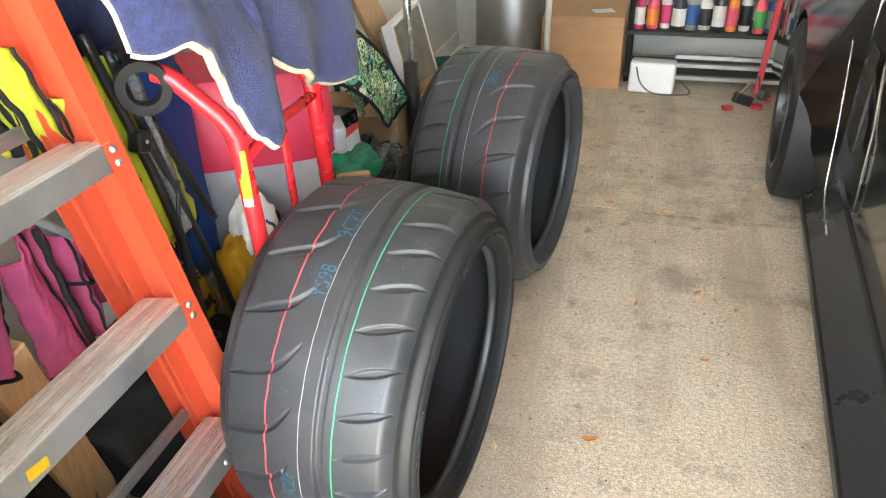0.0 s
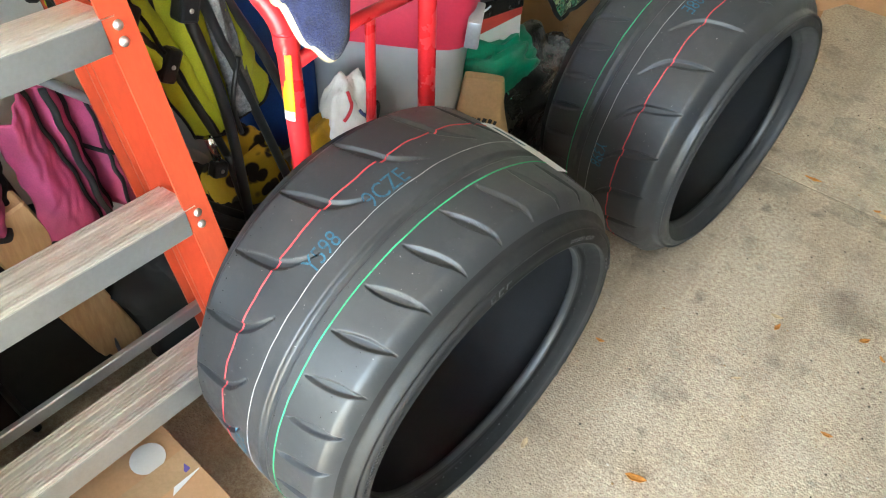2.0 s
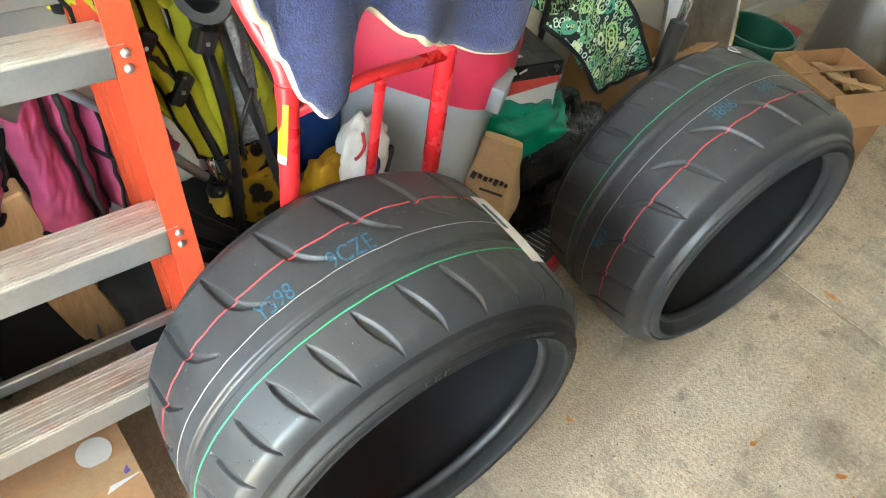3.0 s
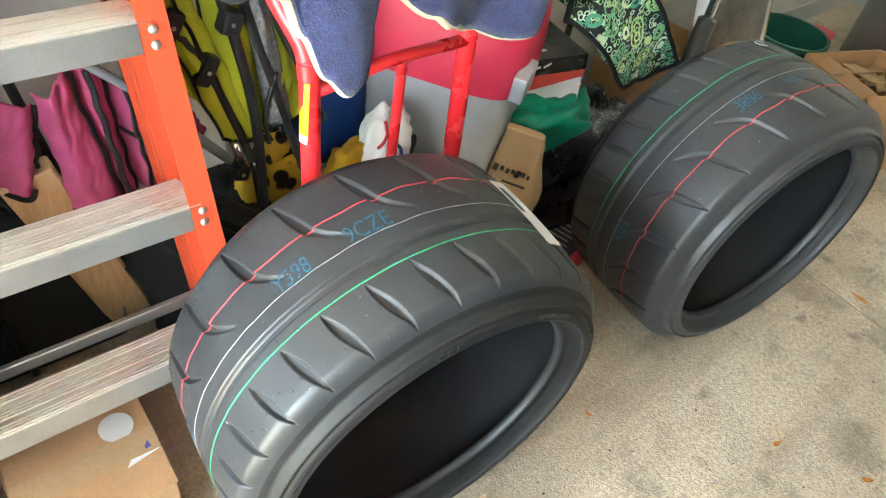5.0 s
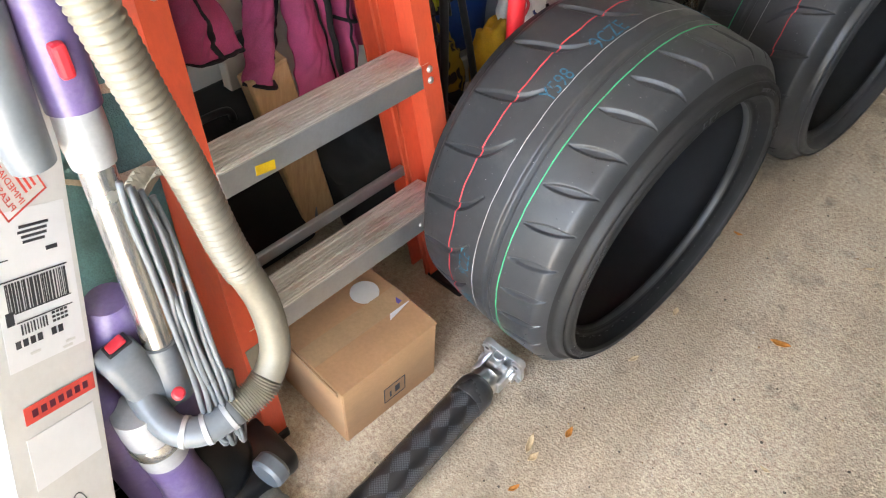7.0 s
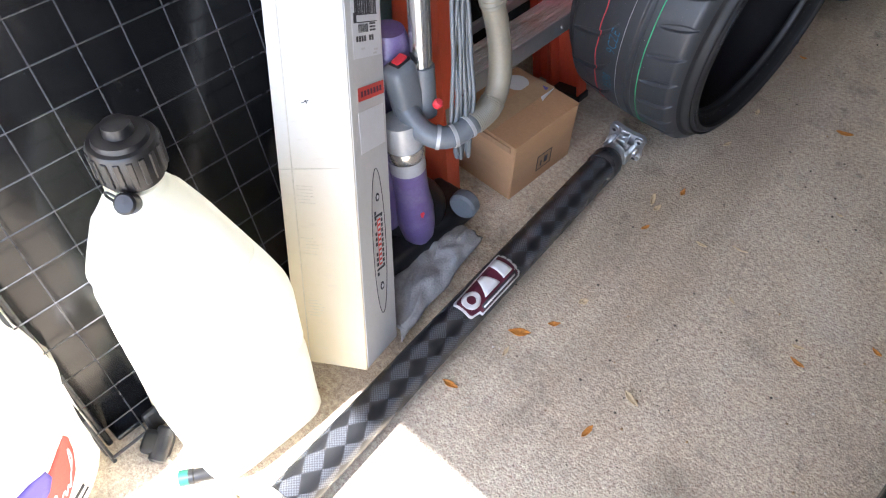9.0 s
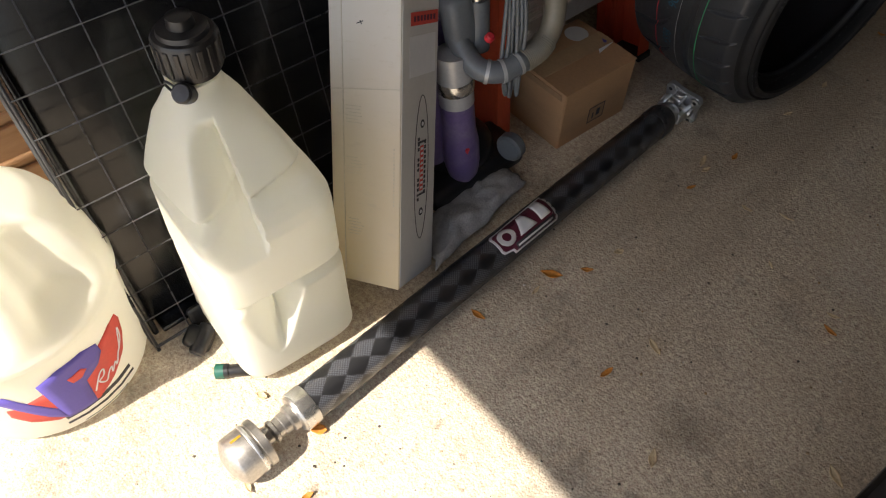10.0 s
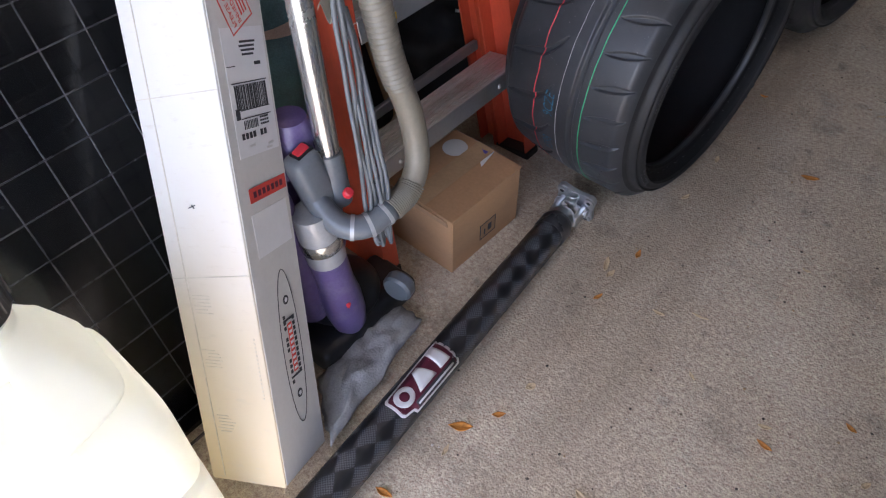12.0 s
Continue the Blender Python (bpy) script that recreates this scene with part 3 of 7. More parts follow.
def patch_mesh(x0, x1, y0, y1, seed):
    """A thin smear of pale repair mortar with a ragged edge."""
    bm = bmesh.new()
    rim = []
    for k in range(120):
        t = 2 * math.pi * k / 120
        c, s_ = math.cos(t), math.sin(t)
        r = (abs(c) ** 4 + abs(s_) ** 4) ** -0.25
        q = 1 + 0.10 * nz3((c * 2, s_ * 2, seed), 1.6) + 0.05 * nz3((c * 5, s_ * 5, seed), 2.4)
        rim.append(bm.verts.new(((x0 + x1) / 2 + (x1 - x0) / 2 * c * r * q, (y0 + y1) / 2 + (y1 - y0) / 2 * s_ * r * q, 0.0012)))
    mid = bm.verts.new(((x0 + x1) / 2, (y0 + y1) / 2, 0.0018))
    for a, b in zip(rim, rim[1:] + rim[:1]):
        bm.faces.new((mid, a, b))
    return bm


part("mortar_patch", patch_mesh(-0.20, 0.66, 2.50, 3.04, 1.0), M_MORTAR, floor_ob, "pale mortar smear beside the joint")
part("mortar_patch", patch_mesh(-0.05, 0.30, 2.44, 2.52, 4.0), M_MORTAR, floor_ob, "pale mortar smear beside the joint")

solid("wall_west", boxm(0.12, NORTH - DOOR, CEIL, pose(WEST - 0.06, (NORTH + DOOR) / 2, CEIL / 2)), M_WALL, "white painted garage side wall with scuffs", "wall", kind="structure")
solid("wall_north", boxm(EAST - WEST + 0.24, 0.12, CEIL, pose((EAST + WEST) / 2, NORTH + 0.06, CEIL / 2)), M_WALL, "white painted back wall of the garage", "wall", kind="structure")
solid("wall_east", boxm(0.12, NORTH - DOOR, CEIL, pose(EAST + 0.06, (NORTH + DOOR) / 2, CEIL / 2)), M_WALL, "white painted garage wall beyond the car", "wall", kind="structure")
solid("wall_south", boxm(EAST - WEST + 0.24, 0.12, CEIL - 2.1, pose((EAST + WEST) / 2, DOOR - 0.06, (CEIL + 2.1) / 2)), M_WALL, "wall above the open garage door", "wall", kind="structure")
for x0, x1 in ((WEST - 0.12, WEST + 0.15), (EAST - 0.3, EAST + 0.12)):
    solid("wall_south_return", boxm(x1 - x0, 0.12, 2.1, pose((x0 + x1) / 2, DOOR - 0.06, 1.05)), M_WALL, "white return beside the open garage door", "wall", kind="structure")
solid("ceiling", boxm(EAST - WEST + 0.24, NORTH - DOOR + 0.24, 0.1, pose((EAST + WEST) / 2, (NORTH + DOOR) / 2, CEIL + 0.05)), M_CEIL, "white garage ceiling", "ceiling", kind="structure")
solid("baseboard", boxm(0.015, NORTH - DOOR - 0.02, 0.09, pose(WEST + 0.008, (NORTH + DOOR) / 2, 0.045), 0.003), M_WALL, "white baseboard along the side wall", "baseboard", kind="structure")


# ---- tyres ----
TR, THALF, TBEAD, OFF = 0.3525, 0.163, 0.257, 0.010


def lens(a, b, la, lb):
    """Depth share of a leaf-shaped cut, 1 in its middle and 0 at its rim."""
    if abs(a) >= la:
        return 0.0
    w = lb * (1 - (a / la) ** 2)
    return max(0.0, 1 - abs(b) / w) if w > 1e-6 else 0.0


PITCH_R, PITCH_L = 2 * math.pi / 31, 2 * math.pi / 21


def off_pitch(th, first, pitch):
    """Metres round the tread from the nearest cut of a row."""
    return (((th - first) / pitch + 0.5) % 1.0 - 0.5) * pitch * TR


def tread_depth(th, w):
    """How deep the tread is cut at the angle th and the place w across it (metres from the middle)."""
    d = 0.0
    w -= OFF
    k = abs(w - 0.0255) / 0.0080
    if k < 1:
        d = max(d, 0.0072 * min(1.0, 4.0 * (1 - k)))
    aw = w - 0.098
    if abs(aw) < 0.044:
        a = off_pitch(th, radians(106.3), PITCH_R)
        d = max(d, 0.0065 * min(1.0, 4.2 * lens(aw, a + 0.32 * aw, 0.043, 0.0080)))
    bw = w + 0.088
    if abs(bw) < 0.066:
        q = w + 0.078
        run = -0.32 * q if q < 0 else -0.32 * q - 14.0 * q * q
        c = off_pitch(th, radians(112.4), PITCH_L)
        d = max(d, 0.0065 * min(1.0, 4.2 * lens(bw, c - run, 0.064, 0.0088 + 0.05 * max(0.0, q))))
    return d


def crown_radius(w):
    """The tread's radius across its width, rounded at the shoulders."""
    e = min(1.0, abs(w) / THALF)
    r = TR - 0.011 * e ** 2
    if e > 0.82:
        q = (e - 0.82) / 0.18
        r -= 0.030 * q ** 1.8
    return r


def tyre_mesh():
    nt_, nw = 1300, 150
    verts, faces = [], []
    prof = []
    for j in range(nw + 1):
        prof.append((-THALF + 2 * THALF * j / nw, None))
    # shoulder ridges, the plain sidewall, the bead's flange line and seat, and the liner
    inner = [(THALF + 0.0015, TR - 0.0415), (THALF + 0.0034, TR - 0.0440), (THALF + 0.0052, TR - 0.0452), (THALF + 0.0052, TR - 0.0478), (THALF + 0.0030, TR - 0.0490),
             (THALF + 0.0056, TR - 0.0530), (THALF + 0.0074, TR - 0.0600), (THALF + 0.0068, TR - 0.0680), (THALF + 0.0074, TR - 0.0688), (THALF + 0.0074, TR - 0.0706), (THALF + 0.0050, TR - 0.0716),
             (THALF + 0.0020, TR - 0.0780), (THALF - 0.0015, TBEAD + 0.0095), (THALF - 0.0052, TBEAD + 0.0066), (THALF - 0.0050, TBEAD + 0.0050), (THALF - 0.0085, TBEAD + 0.0008),
             (THALF - 0.0120, TBEAD - 0.0010), (THALF - 0.018, TBEAD - 0.0018), (THALF - 0.0245, TBEAD - 0.0022), (THALF - 0.028, TBEAD + 0.004), (THALF - 0.027, TBEAD + 0.028), (THALF - 0.024, TR - 0.040), (THALF - 0.036, TR - 0.022), (THALF - 0.08, TR - 0.015)]
    inner = [(THALF + (w - THALF) * (3.2 if i < 12 else 1.0), r) for i, (w, r) in enumerate(inner)]
    side = inner + [(-w, r) for w, r in inner[::-1]]
    cols = nw + 1 + len(side)
    for i in range(nt_):
        th = 2 * math.pi * i / nt_
        c, s = math.cos(th), math.sin(th)
        for w, _ in prof:
            r = crown_radius(w) - tread_depth(th, w)
            verts.append((w, r * c, r * s))
        for w, r in side:
            verts.append((w, r * c, r * s))
    for i in range(nt_):
        k = (i + 1) % nt_
        for j in range(cols):
            l = (j + 1) % cols
            faces.append((i * cols + j, k * cols + j, k * cols + l, i * cols + l))
    me = bpy.data.meshes.new("casing")
    me.from_pydata(verts, [], faces)
    me.materials.append(M_RUBBER)
    me.materials.append(M_RUBBER_IN)
    me.materials.append(M_SIDEWALL)
    me.materials.append(M_BEAD)
    lo, hi = nw + 1 + 18, nw + 1 + len(side) - 20
    for n, p in enumerate(me.polygons):
        j = n % cols
        p.material_index = 1 if lo <= j <= hi else 3 if nw + 11 <= j <= nw + 15 else 2 if nw - 3 <= j <= nw + 16 else 0
        p.use_smooth = True
    me.update()
    return me


TYRE_ME = tyre_mesh()


def stripe_ring(w, half, wig, seed):
    """A painted line round the tread, with the small jogs where it crosses the cuts."""
    bm = bmesh.new()
    n = 900
    rows = []
    for i in range(n):
        th = 2 * math.pi * i / n
        c = w + wig * nz3((math.cos(th) * 9, math.sin(th) * 9, seed), 1.0)
        rows.append([])
        for x, up in ((c - half, -0.0006), (c - half * 0.8, 0.0005), (c + half * 0.8, 0.0005), (c + half, -0.0006)):
            r = crown_radius(x) - tread_depth(th, x) + up
            rows[-1].append(bm.verts.new((x, r * math.cos(th), r * math.sin(th))))
    for i in range(n):
        a, b = rows[i], rows[(i + 1) % n]
        for k in range(3):
            bm.faces.new((a[k], b[k], b[k + 1], a[k + 1]))
    return bm


def wrap_letters(text, size, th0, w0):
    """Letters stamped on the tread round the angle th0, their tops towards the red line."""
    bm = lettering(text, size, 0.0)
    for v in bm.verts:
        w, th = w0 - v.co.y, th0 - 0.72 * v.co.x / TR
        r = crown_radius(w) - tread_depth(th, w) + 0.0007
        v.co = (w, r * math.cos(th), r * math.sin(th))
    return bm


def tyre(m, flip, stamps, label, spin=0.0):
    """flip: turned round, so that the green line is on the other side."""
    ob = thing("tyre", label, "tyre", group="new tyres on the garage floor", m=m)
    turn = pose(0, 0, 0, 0, 0, 180 if flip else 0) @ pose(0, 0, 0, spin)
    cas = new("casing", TYRE_ME)
    cas.parent, cas.matrix_local = ob, turn
    part("painted_stripe", stripe_ring(-0.072 + OFF, 0.0015, 0.0030, 1.0), M_RED_LINE, ob, "thin wavy red paint line", True, turn)
    part("painted_stripe", stripe_ring(-0.0095 + OFF, 0.0006, 0.0012, 2.0), M_WHITE_LINE, ob, "thin white paint line", True, turn)
    part("painted_stripe", stripe_ring(0.050 + OFF, 0.0013, 0.0010, 3.0), M_GREEN_LINE, ob, "thin green paint line", True, turn)
    for text, th, w, size in stamps:
        part("stamped_code", wrap_letters(text, size, radians(th), w), M_BLUE_INK, ob, "blue stamped code", False, turn)
    # rubber whiskers and moulded ribs on the outer sidewall
    rnd = random.Random(5 if flip else 9)
    bm = bmesh.new()
    for i in range(64):
        th = 2 * math.pi * (i + rnd.uniform(-0.3, 0.3)) / 64
        r0 = TBEAD + rnd.choice((0.009, 0.010, 0.012))
        p = Vector((THALF - 0.002, r0 * math.cos(th), r0 * math.sin(th)))
        q = p + Vector((rnd.uniform(0.001, 0.006), -math.cos(th) * rnd.uniform(0.003, 0.009), -math.sin(th) * rnd.uniform(0.003, 0.009)))
        add_tube(bm, [p, (p + q) / 2 + Vector((0.0015, 0, 0)), q], 0.0005, 4)
    for i in range(124):
        th = 2 * math.pi * i / 124 + 0.01
        for w0 in (0.058, 0.118, -0.045, -0.125):
            w = w0 + rnd.uniform(-0.012, 0.012)
            if tread_depth(th, w) < 0.0005:
                r1 = crown_radius(w) - 0.0004
                u = Vector((0, math.cos(th), math.sin(th)))
                p = Vector((w, 0, 0)) + u * r1
                add_tube(bm, [p, p + u * rnd.uniform(0.0012, 0.0022)], 0.0009, 4)
    tagged(part("moulding_flash", bm, M_RUBBER, ob, "fine rubber moulding whiskers", False, turn), kind="stuff")
    bm = bmesh.new()
    for th0, n, hgt in ((12, 6, 0.010), (52, 14, 0.005), (96, 3, 0.012), (150, 16, 0.005), (205, 6, 0.010), (240, 14, 0.005), (318, 3, 0.012)):
        for i in range(n):
            if rnd.random() < 0.12:
                continue
            th = radians(th0 + i * (3.0 if hgt > 0.006 else 1.25))
            wd = 0.009 if hgt > 0.006 else 0.0036
            at = pose(0, 0, 0, math.degrees(th)) @ pose(THALF + 0.0232, TR - 0.0600, 0)
            add_box(bm, 0.0014, 0.0014, wd, at @ pose(0, hgt / 2, 0))
            add_box(bm, 0.0014, hgt, 0.0014, at @ pose(0, 0, rnd.choice((-0.4, 0.4)) * wd))
            if rnd.random() < 0.7:
                add_box(bm, 0.0014, 0.0014, wd, at @ pose(0, -hgt / 2, 0))
    tagged(part("raised_lettering", bm, M_RUBBER, ob, "raised moulded marks", False, turn), kind="stuff")
    return ob


TYRE_A = tyre(pose(-0.478, 1.121, TR, 0, 2.2, -4.5), False,
              [("Y598", 120.5, -0.014, 0.040), ("9CZE", 100.3, -0.016, 0.043), ("9CZE", 180.5, -0.020, 0.036), ("Y598", 201, -0.022, 0.036)],
              "new black tyre standing upright with red, white and green lines", 1.7)
TYRE_B = tyre(pose(-0.446, 2.080, TR, 0, 1.0, -7), True,
              [("Y398", 4, -0.0115, 0.040), ("988E", 66, -0.018, 0.042), ("Y598", 87, -0.017, 0.040)],
              "new black tyre standing turned round behind the first one", 0.5)
part("yellow_dot", lathe([(0.004, 0), (0.004, 0.0008)], 16, pose(THALF + 0.0232, 0.2686, 0.118, 0, 90, 0)), M_LIME, TYRE_B, "small yellow paint ring")


def tread_strip(w0, w1, th0, th1, skew, lift):
    def fn(u, v):
        w = w0 + (w1 - w0) * u
        th = radians(th0 + (th1 - th0) * v + skew * u)
        r = crown_radius(w) + 0.001 + lift * v
        return (w, r * math.cos(th), r * math.sin(th))
    return fn


part("paper_label", sheet(tread_strip(-0.072, 0.084, 56.5, 50.0, -1.5, 0.004), 24, 4, 0.0008), M_PAPER, TYRE_A, "white paper label stuck across the tread")
lab_print = tread_strip(-0.05, 0.01, 56.0, 54.0, -0.8, 0.0)
part("label_print", sheet(lambda u, v: tuple(Vector(lab_print(u, v)) * 1.0065), 12, 2, 0.0006), M_BLUE_INK, TYRE_A, "blue print on the label")
chalk = [(-0.115 + 0.012 * math.cos(a), radians(82 + 2.6 * math.sin(a) + 0.5 * a)) for a in [0.35 * k for k in range(16)]]
part("chalk_mark", tube([(w, (crown_radius(w) + 0.001) * math.cos(t), (crown_radius(w) + 0.001) * math.sin(t)) for w, t in chalk], 0.0014, 5), M_WHITE_LINE, TYRE_B, "white chalk scribble")


# ---- stepladder ----
def ladder():
    lad = thing("stepladder", "orange fibreglass stepladder with ribbed aluminium steps, leaning folded", "ladder",
                m=pose(-0.670, 0.68, 0.0, 0, -9.4, 0))
    # in its own frame: y along the steps, z up the front rails
    H, slope, F = 1.75, 0.058, 0.042
    yl, yr = -0.285, 0.297

    def rail(y0, lean, x, depth, flange, sign, name, top):
        t = 0.0045
        d = Vector((0, lean, 1)).normalized()
        yv = Vector((1, 0, 0))
        xv = yv.cross(d)
        m = Matrix.Translation((x, y0, 0.004)) @ Matrix((xv, yv, d)).transposed().to_4x4()
        out = [(0, 0), (flange, 0), (flange, -t), (t, -t), (t, -depth + t), (flange, -depth + t), (flange, -depth), (0, -depth)]
        bm = outline_prism([(sign * a, c) for a, c in out], top, m)
        return part(name, bm, M_ORANGE, lad)

    rail(yl, slope, 0.003, 0.092, F, -1, "front_rail", H)
    rail(yr, -slope, 0.003, 0.092, F, 1, "front_rail", H)
    rail(yl + 0.012, slope, -0.096, 0.05, 0.034, -1, "rear_rail", 1.68)
    rail(yr - 0.012, -slope, -0.096, 0.05, 0.034, 1, "rear_rail", 1.68)
    for i, z in enumerate((0.288, 0.587, 0.890, 1.195, 1.500)):
        y0, y1 = yl + F + slope * z, yr - F - slope * z
        st = part("step", boxm(0.003, y1 - y0, 0.043, pose(0.0035, (y0 + y1) / 2, z - 0.0215), 0.001, 1), M_ALU, lad, "aluminium step with a ribbed worn tread")
        bm = boxm(0.092, y1 - y0 + 0.04, 0.004, pose(-0.043, (y0 + y1) / 2, z), 0.001, 1)
        for k in (0, 1, 2, 4, 5, 6, 7, 9, 10, 11):
            add_box(bm, 0.0040, y1 - y0 + 0.03, 0.0044, pose(-0.002 - 0.0074 * k, (y0 + y1) / 2, z + 0.0038), 0.0008, 1)
        part("tread", bm, M_ALU_TREAD, st, "ribbed tread with worn red paint")
        part("back_lip", boxm(0.003, y1 - y0 + 0.04, 0.03, pose(-0.086, (y0 + y1) / 2, z - 0.013)), M_ALU, st)
        for yy, sg in ((y0, -1), (y1, 1)):
            for k in (0, 1):
                if i:
                    part("bolt", lathe([(0.0, 0.0055), (0.004, 0.0048), (0.0068, 0.002), (0.007, 0)], 16, pose(0.0035, yy + sg * 0.019, z - 0.012 - 0.022 * k, 0, 90, 0), cap=False), M_STEEL, lad, "", True)
        for yy in ((y0 + 0.05, y1 - 0.07) if i == 0 else ()):
            part("rivet", lathe([(0.0, 0.004), (0.005, 0.003), (0.006, 0)], 12, pose(0.005, yy, z - 0.024, 0, 90, 0), cap=False), M_STEEL, lad, "", True)
    for z in (0.305, 0.925):
        part("rear_bar", boxm(0.014, yr - yl - 2 * slope * z - 0.06, 0.024, pose(-0.125, (yl + yr) / 2, z), 0.002, 1), M_ALU, lad)
    for y, sg in ((yl, -1), (yr, 1)):
        part("foot", boxm(0.105, 0.05, 0.022, pose(-0.045, y - sg * 0.02, 0.009), 0.003, 1), M_BLACKPL, lad, "black rubber foot")
    part("worn_sticker", boxm(0.0012, 0.03, 0.06, pose(0.0042, yl + 0.034, 0.225), 0.0004, 1), M_HOSE, lad, "torn cream sticker")
    part("yellow_mark", boxm(0.0008, 0.036, 0.017, pose(0.0054, yl + 0.155, 0.561, -8, 0, 0), 0.0003, 1), M_YELLOWINK, lad, "yellow paint dot")
    return lad


ladder()


# ---- driveshaft ----
def driveshaft():
    a, b = Vector((-0.372, -0.365, 0.046)), Vector((-0.450, 0.715, 0.043))
    S = 0.84  # slimness of the tube and its collars
    L = (b - a).length
    fr = frame_of(a, b - a, (0, 0, 1))
    ob = thing("driveshaft", "carbon fibre driveshaft with steel ends lying along the floor", "car part", m=fr)
    to_x = pose(0, 0, 0, 0, 90, 0)
    def slim(prof, n, cap=True):
        return lathe([(r * (S if r < 0.0478 else 0.9), h) for r, h in prof], n, to_x, cap)

    bm = lathe([(0.045 * S, 0.0), (0.045 * S, L)], 48, to_x)
    uv = bm.loops.layers.uv.new("UVMap")
    for f in bm.faces:
        for lp in f.loops:
            p = lp.vert.co
            lp[uv].uv = (p.x * 330, math.atan2(p.y, p.z) * 0.045 * S * 330)
    part("carbon_tube", bm, M_CARBON, ob, "black woven carbon tube", 40)
    part("end_ring", slim([(0.0462, -0.018), (0.047, -0.016), (0.047, 0.010), (0.0462, 0.012)], 48), M_CHROME, ob, "polished ring", 40)
    part("end_ring", slim([(0.0462, L - 0.006), (0.047, L - 0.004), (0.047, L + 0.03), (0.040, L + 0.045), (0.03, L + 0.05)], 48), M_BLACKMETAL, ob, "dark weld collar", 40)
    st = slim([(0.044, -0.018), (0.041, -0.022), (0.030, -0.024), (0.030, -0.034), (0.024, -0.038), (0.024, -0.05), (0.022, -0.052), (0.022, -0.062), (0.026, -0.064), (0.026, -0.070), (0.019, -0.074), (0.019, -0.088), (0.03, -0.092)], 40)
    part("neck", st, M_CASTSTEEL, ob, "stepped steel neck", 35)
    cup = slim([(0.0479, -0.088), (0.0515, -0.09), (0.0515, -0.102), (0.0479, -0.103), (0.0479, -0.106), (0.0515, -0.108), (0.0515, -0.146), (0.0495, -0.15), (0.040, -0.157), (0.022, -0.163), (0.0, -0.164)], 56, cap=False)
    part("joint_cup", cup, M_CASTSTEEL, ob, "domed steel constant-velocity joint", 35)
    part("lip_ring", slim([(0.0518, -0.1075), (0.0525, -0.109), (0.0525, -0.113), (0.0518, -0.1145)], 56, cap=False), M_ZINC, ob, "bright machined lip", True)
    part("paint_tick", boxm(0.02, 0.004, 0.0012, pose(-0.128, 0.011, 0.0452, 13)), M_YELLOW, ob, "orange paint tick")
    # universal joint and flange yoke
    bm = lathe([(0.03, L + 0.045), (0.032, L + 0.06), (0.026, L + 0.075)], 32, to_x)
    for k in (-1, 1):
        add_box(bm, 0.06, 0.014, 0.032, pose(L + 0.09, k * 0.029, 0), 0.005, 2)
    part("tube_yoke", bm, M_YOKE, ob, "forged steel yoke", 40)
    bm = lathe([(0.0115, -0.042), (0.0115, 0.042)], 20, pose(L + 0.105, 0, 0, 90, 0, 0))
    add_lathe(bm, [(0.0115, -0.042), (0.0115, 0.042)], 20, pose(L + 0.105, 0, 0))
    part("cross_joint", bm, M_STEEL, ob, "", 40)
    # four-eared flange: corners rounded, sides drawn in
    rim = []
    for k in range(48):
        a = 2 * math.pi * k / 48
        r = 0.047 + 0.017 * (0.5 - 0.5 * math.cos(4 * a)) ** 1.6
        rim.append((r * math.cos(a), r * math.sin(a)))
    face = pose(L + 0.122, 0, 0, 6, -14, 0) @ pose(0, 0, 0, 0, 90, 0)
    bm = outline_prism(rim, 0.011, face)
    for k in (-1, 1):
        add_box(bm, 0.050, 0.028, 0.013, pose(L + 0.108, 0, k * 0.030), 0.004, 2)
    for k in range(4):
        a = math.pi / 4 + k * math.pi / 2
        ear = part("bolt_ear", lathe([(0.0125, -0.006), (0.0125, 0.013), (0.011, 0.0145), (0.0, 0.0145)], 20, face @ pose(0.050 * math.cos(a), 0.050 * math.sin(a), 0)), M_YOKE, ob, "", 40)
        # no hole is cut: a black disc paints the shade inside it
        part("bolt_hole_shade", lathe([(0.0052, -0.0066), (0.0052, -0.0058), (0.0, -0.0058)], 14, face @ pose(0.050 * math.cos(a), 0.050 * math.sin(a), 0)), M_INK, ear, "black disc painted as the shade in a bolt hole")
    part("flange_yoke", bm, M_YOKE, ob, "bright zinc flange with bolt ears", 40)
    # maker's sticker on the tube: lettering read on it
    def on_tube(bm2, x0, ang):
        for v in bm2.verts:
            th = ang - 0.84 * v.co.y / (0.045 * S)
            r = 0.0455 * S + v.co.z
            v.co = (x0 + 0.88 * v.co.x, -r * math.sin(th), r * math.cos(th))
        return bm2
    def plate(w, h, d, n=14):
        bm2 = bmesh.new()
        g = [[bm2.verts.new((-w / 2 + w * i / 2, -h / 2 + h * j / n, d)) for j in range(n + 1)] for i in range(3)]
        for i in range(2):
            for j in range(n):
                bm2.faces.new((g[i][j], g[i + 1][j], g[i + 1][j + 1], g[i][j + 1]))
        return bm2
    def flat(pts, d, cuts=3):
        bm2 = outline_prism(pts, 0.0003)
        bmesh.ops.triangulate(bm2, faces=bm2.faces[:])
        bmesh.ops.subdivide_edges(bm2, edges=bm2.edges[:], cuts=cuts, use_grid_fill=True)
        return moved(bm2, pose(0, 0, d))
    x0, ang = 0.582, radians(18)
    rim = [(-0.098, 0.030), (-0.090, 0.036), (0.060, 0.036), (0.066, 0.044), (0.098, 0.044), (0.098, -0.034), (0.092, -0.044), (-0.060, -0.044), (-0.066, -0.032), (-0.092, -0.026), (-0.098, -0.018)]
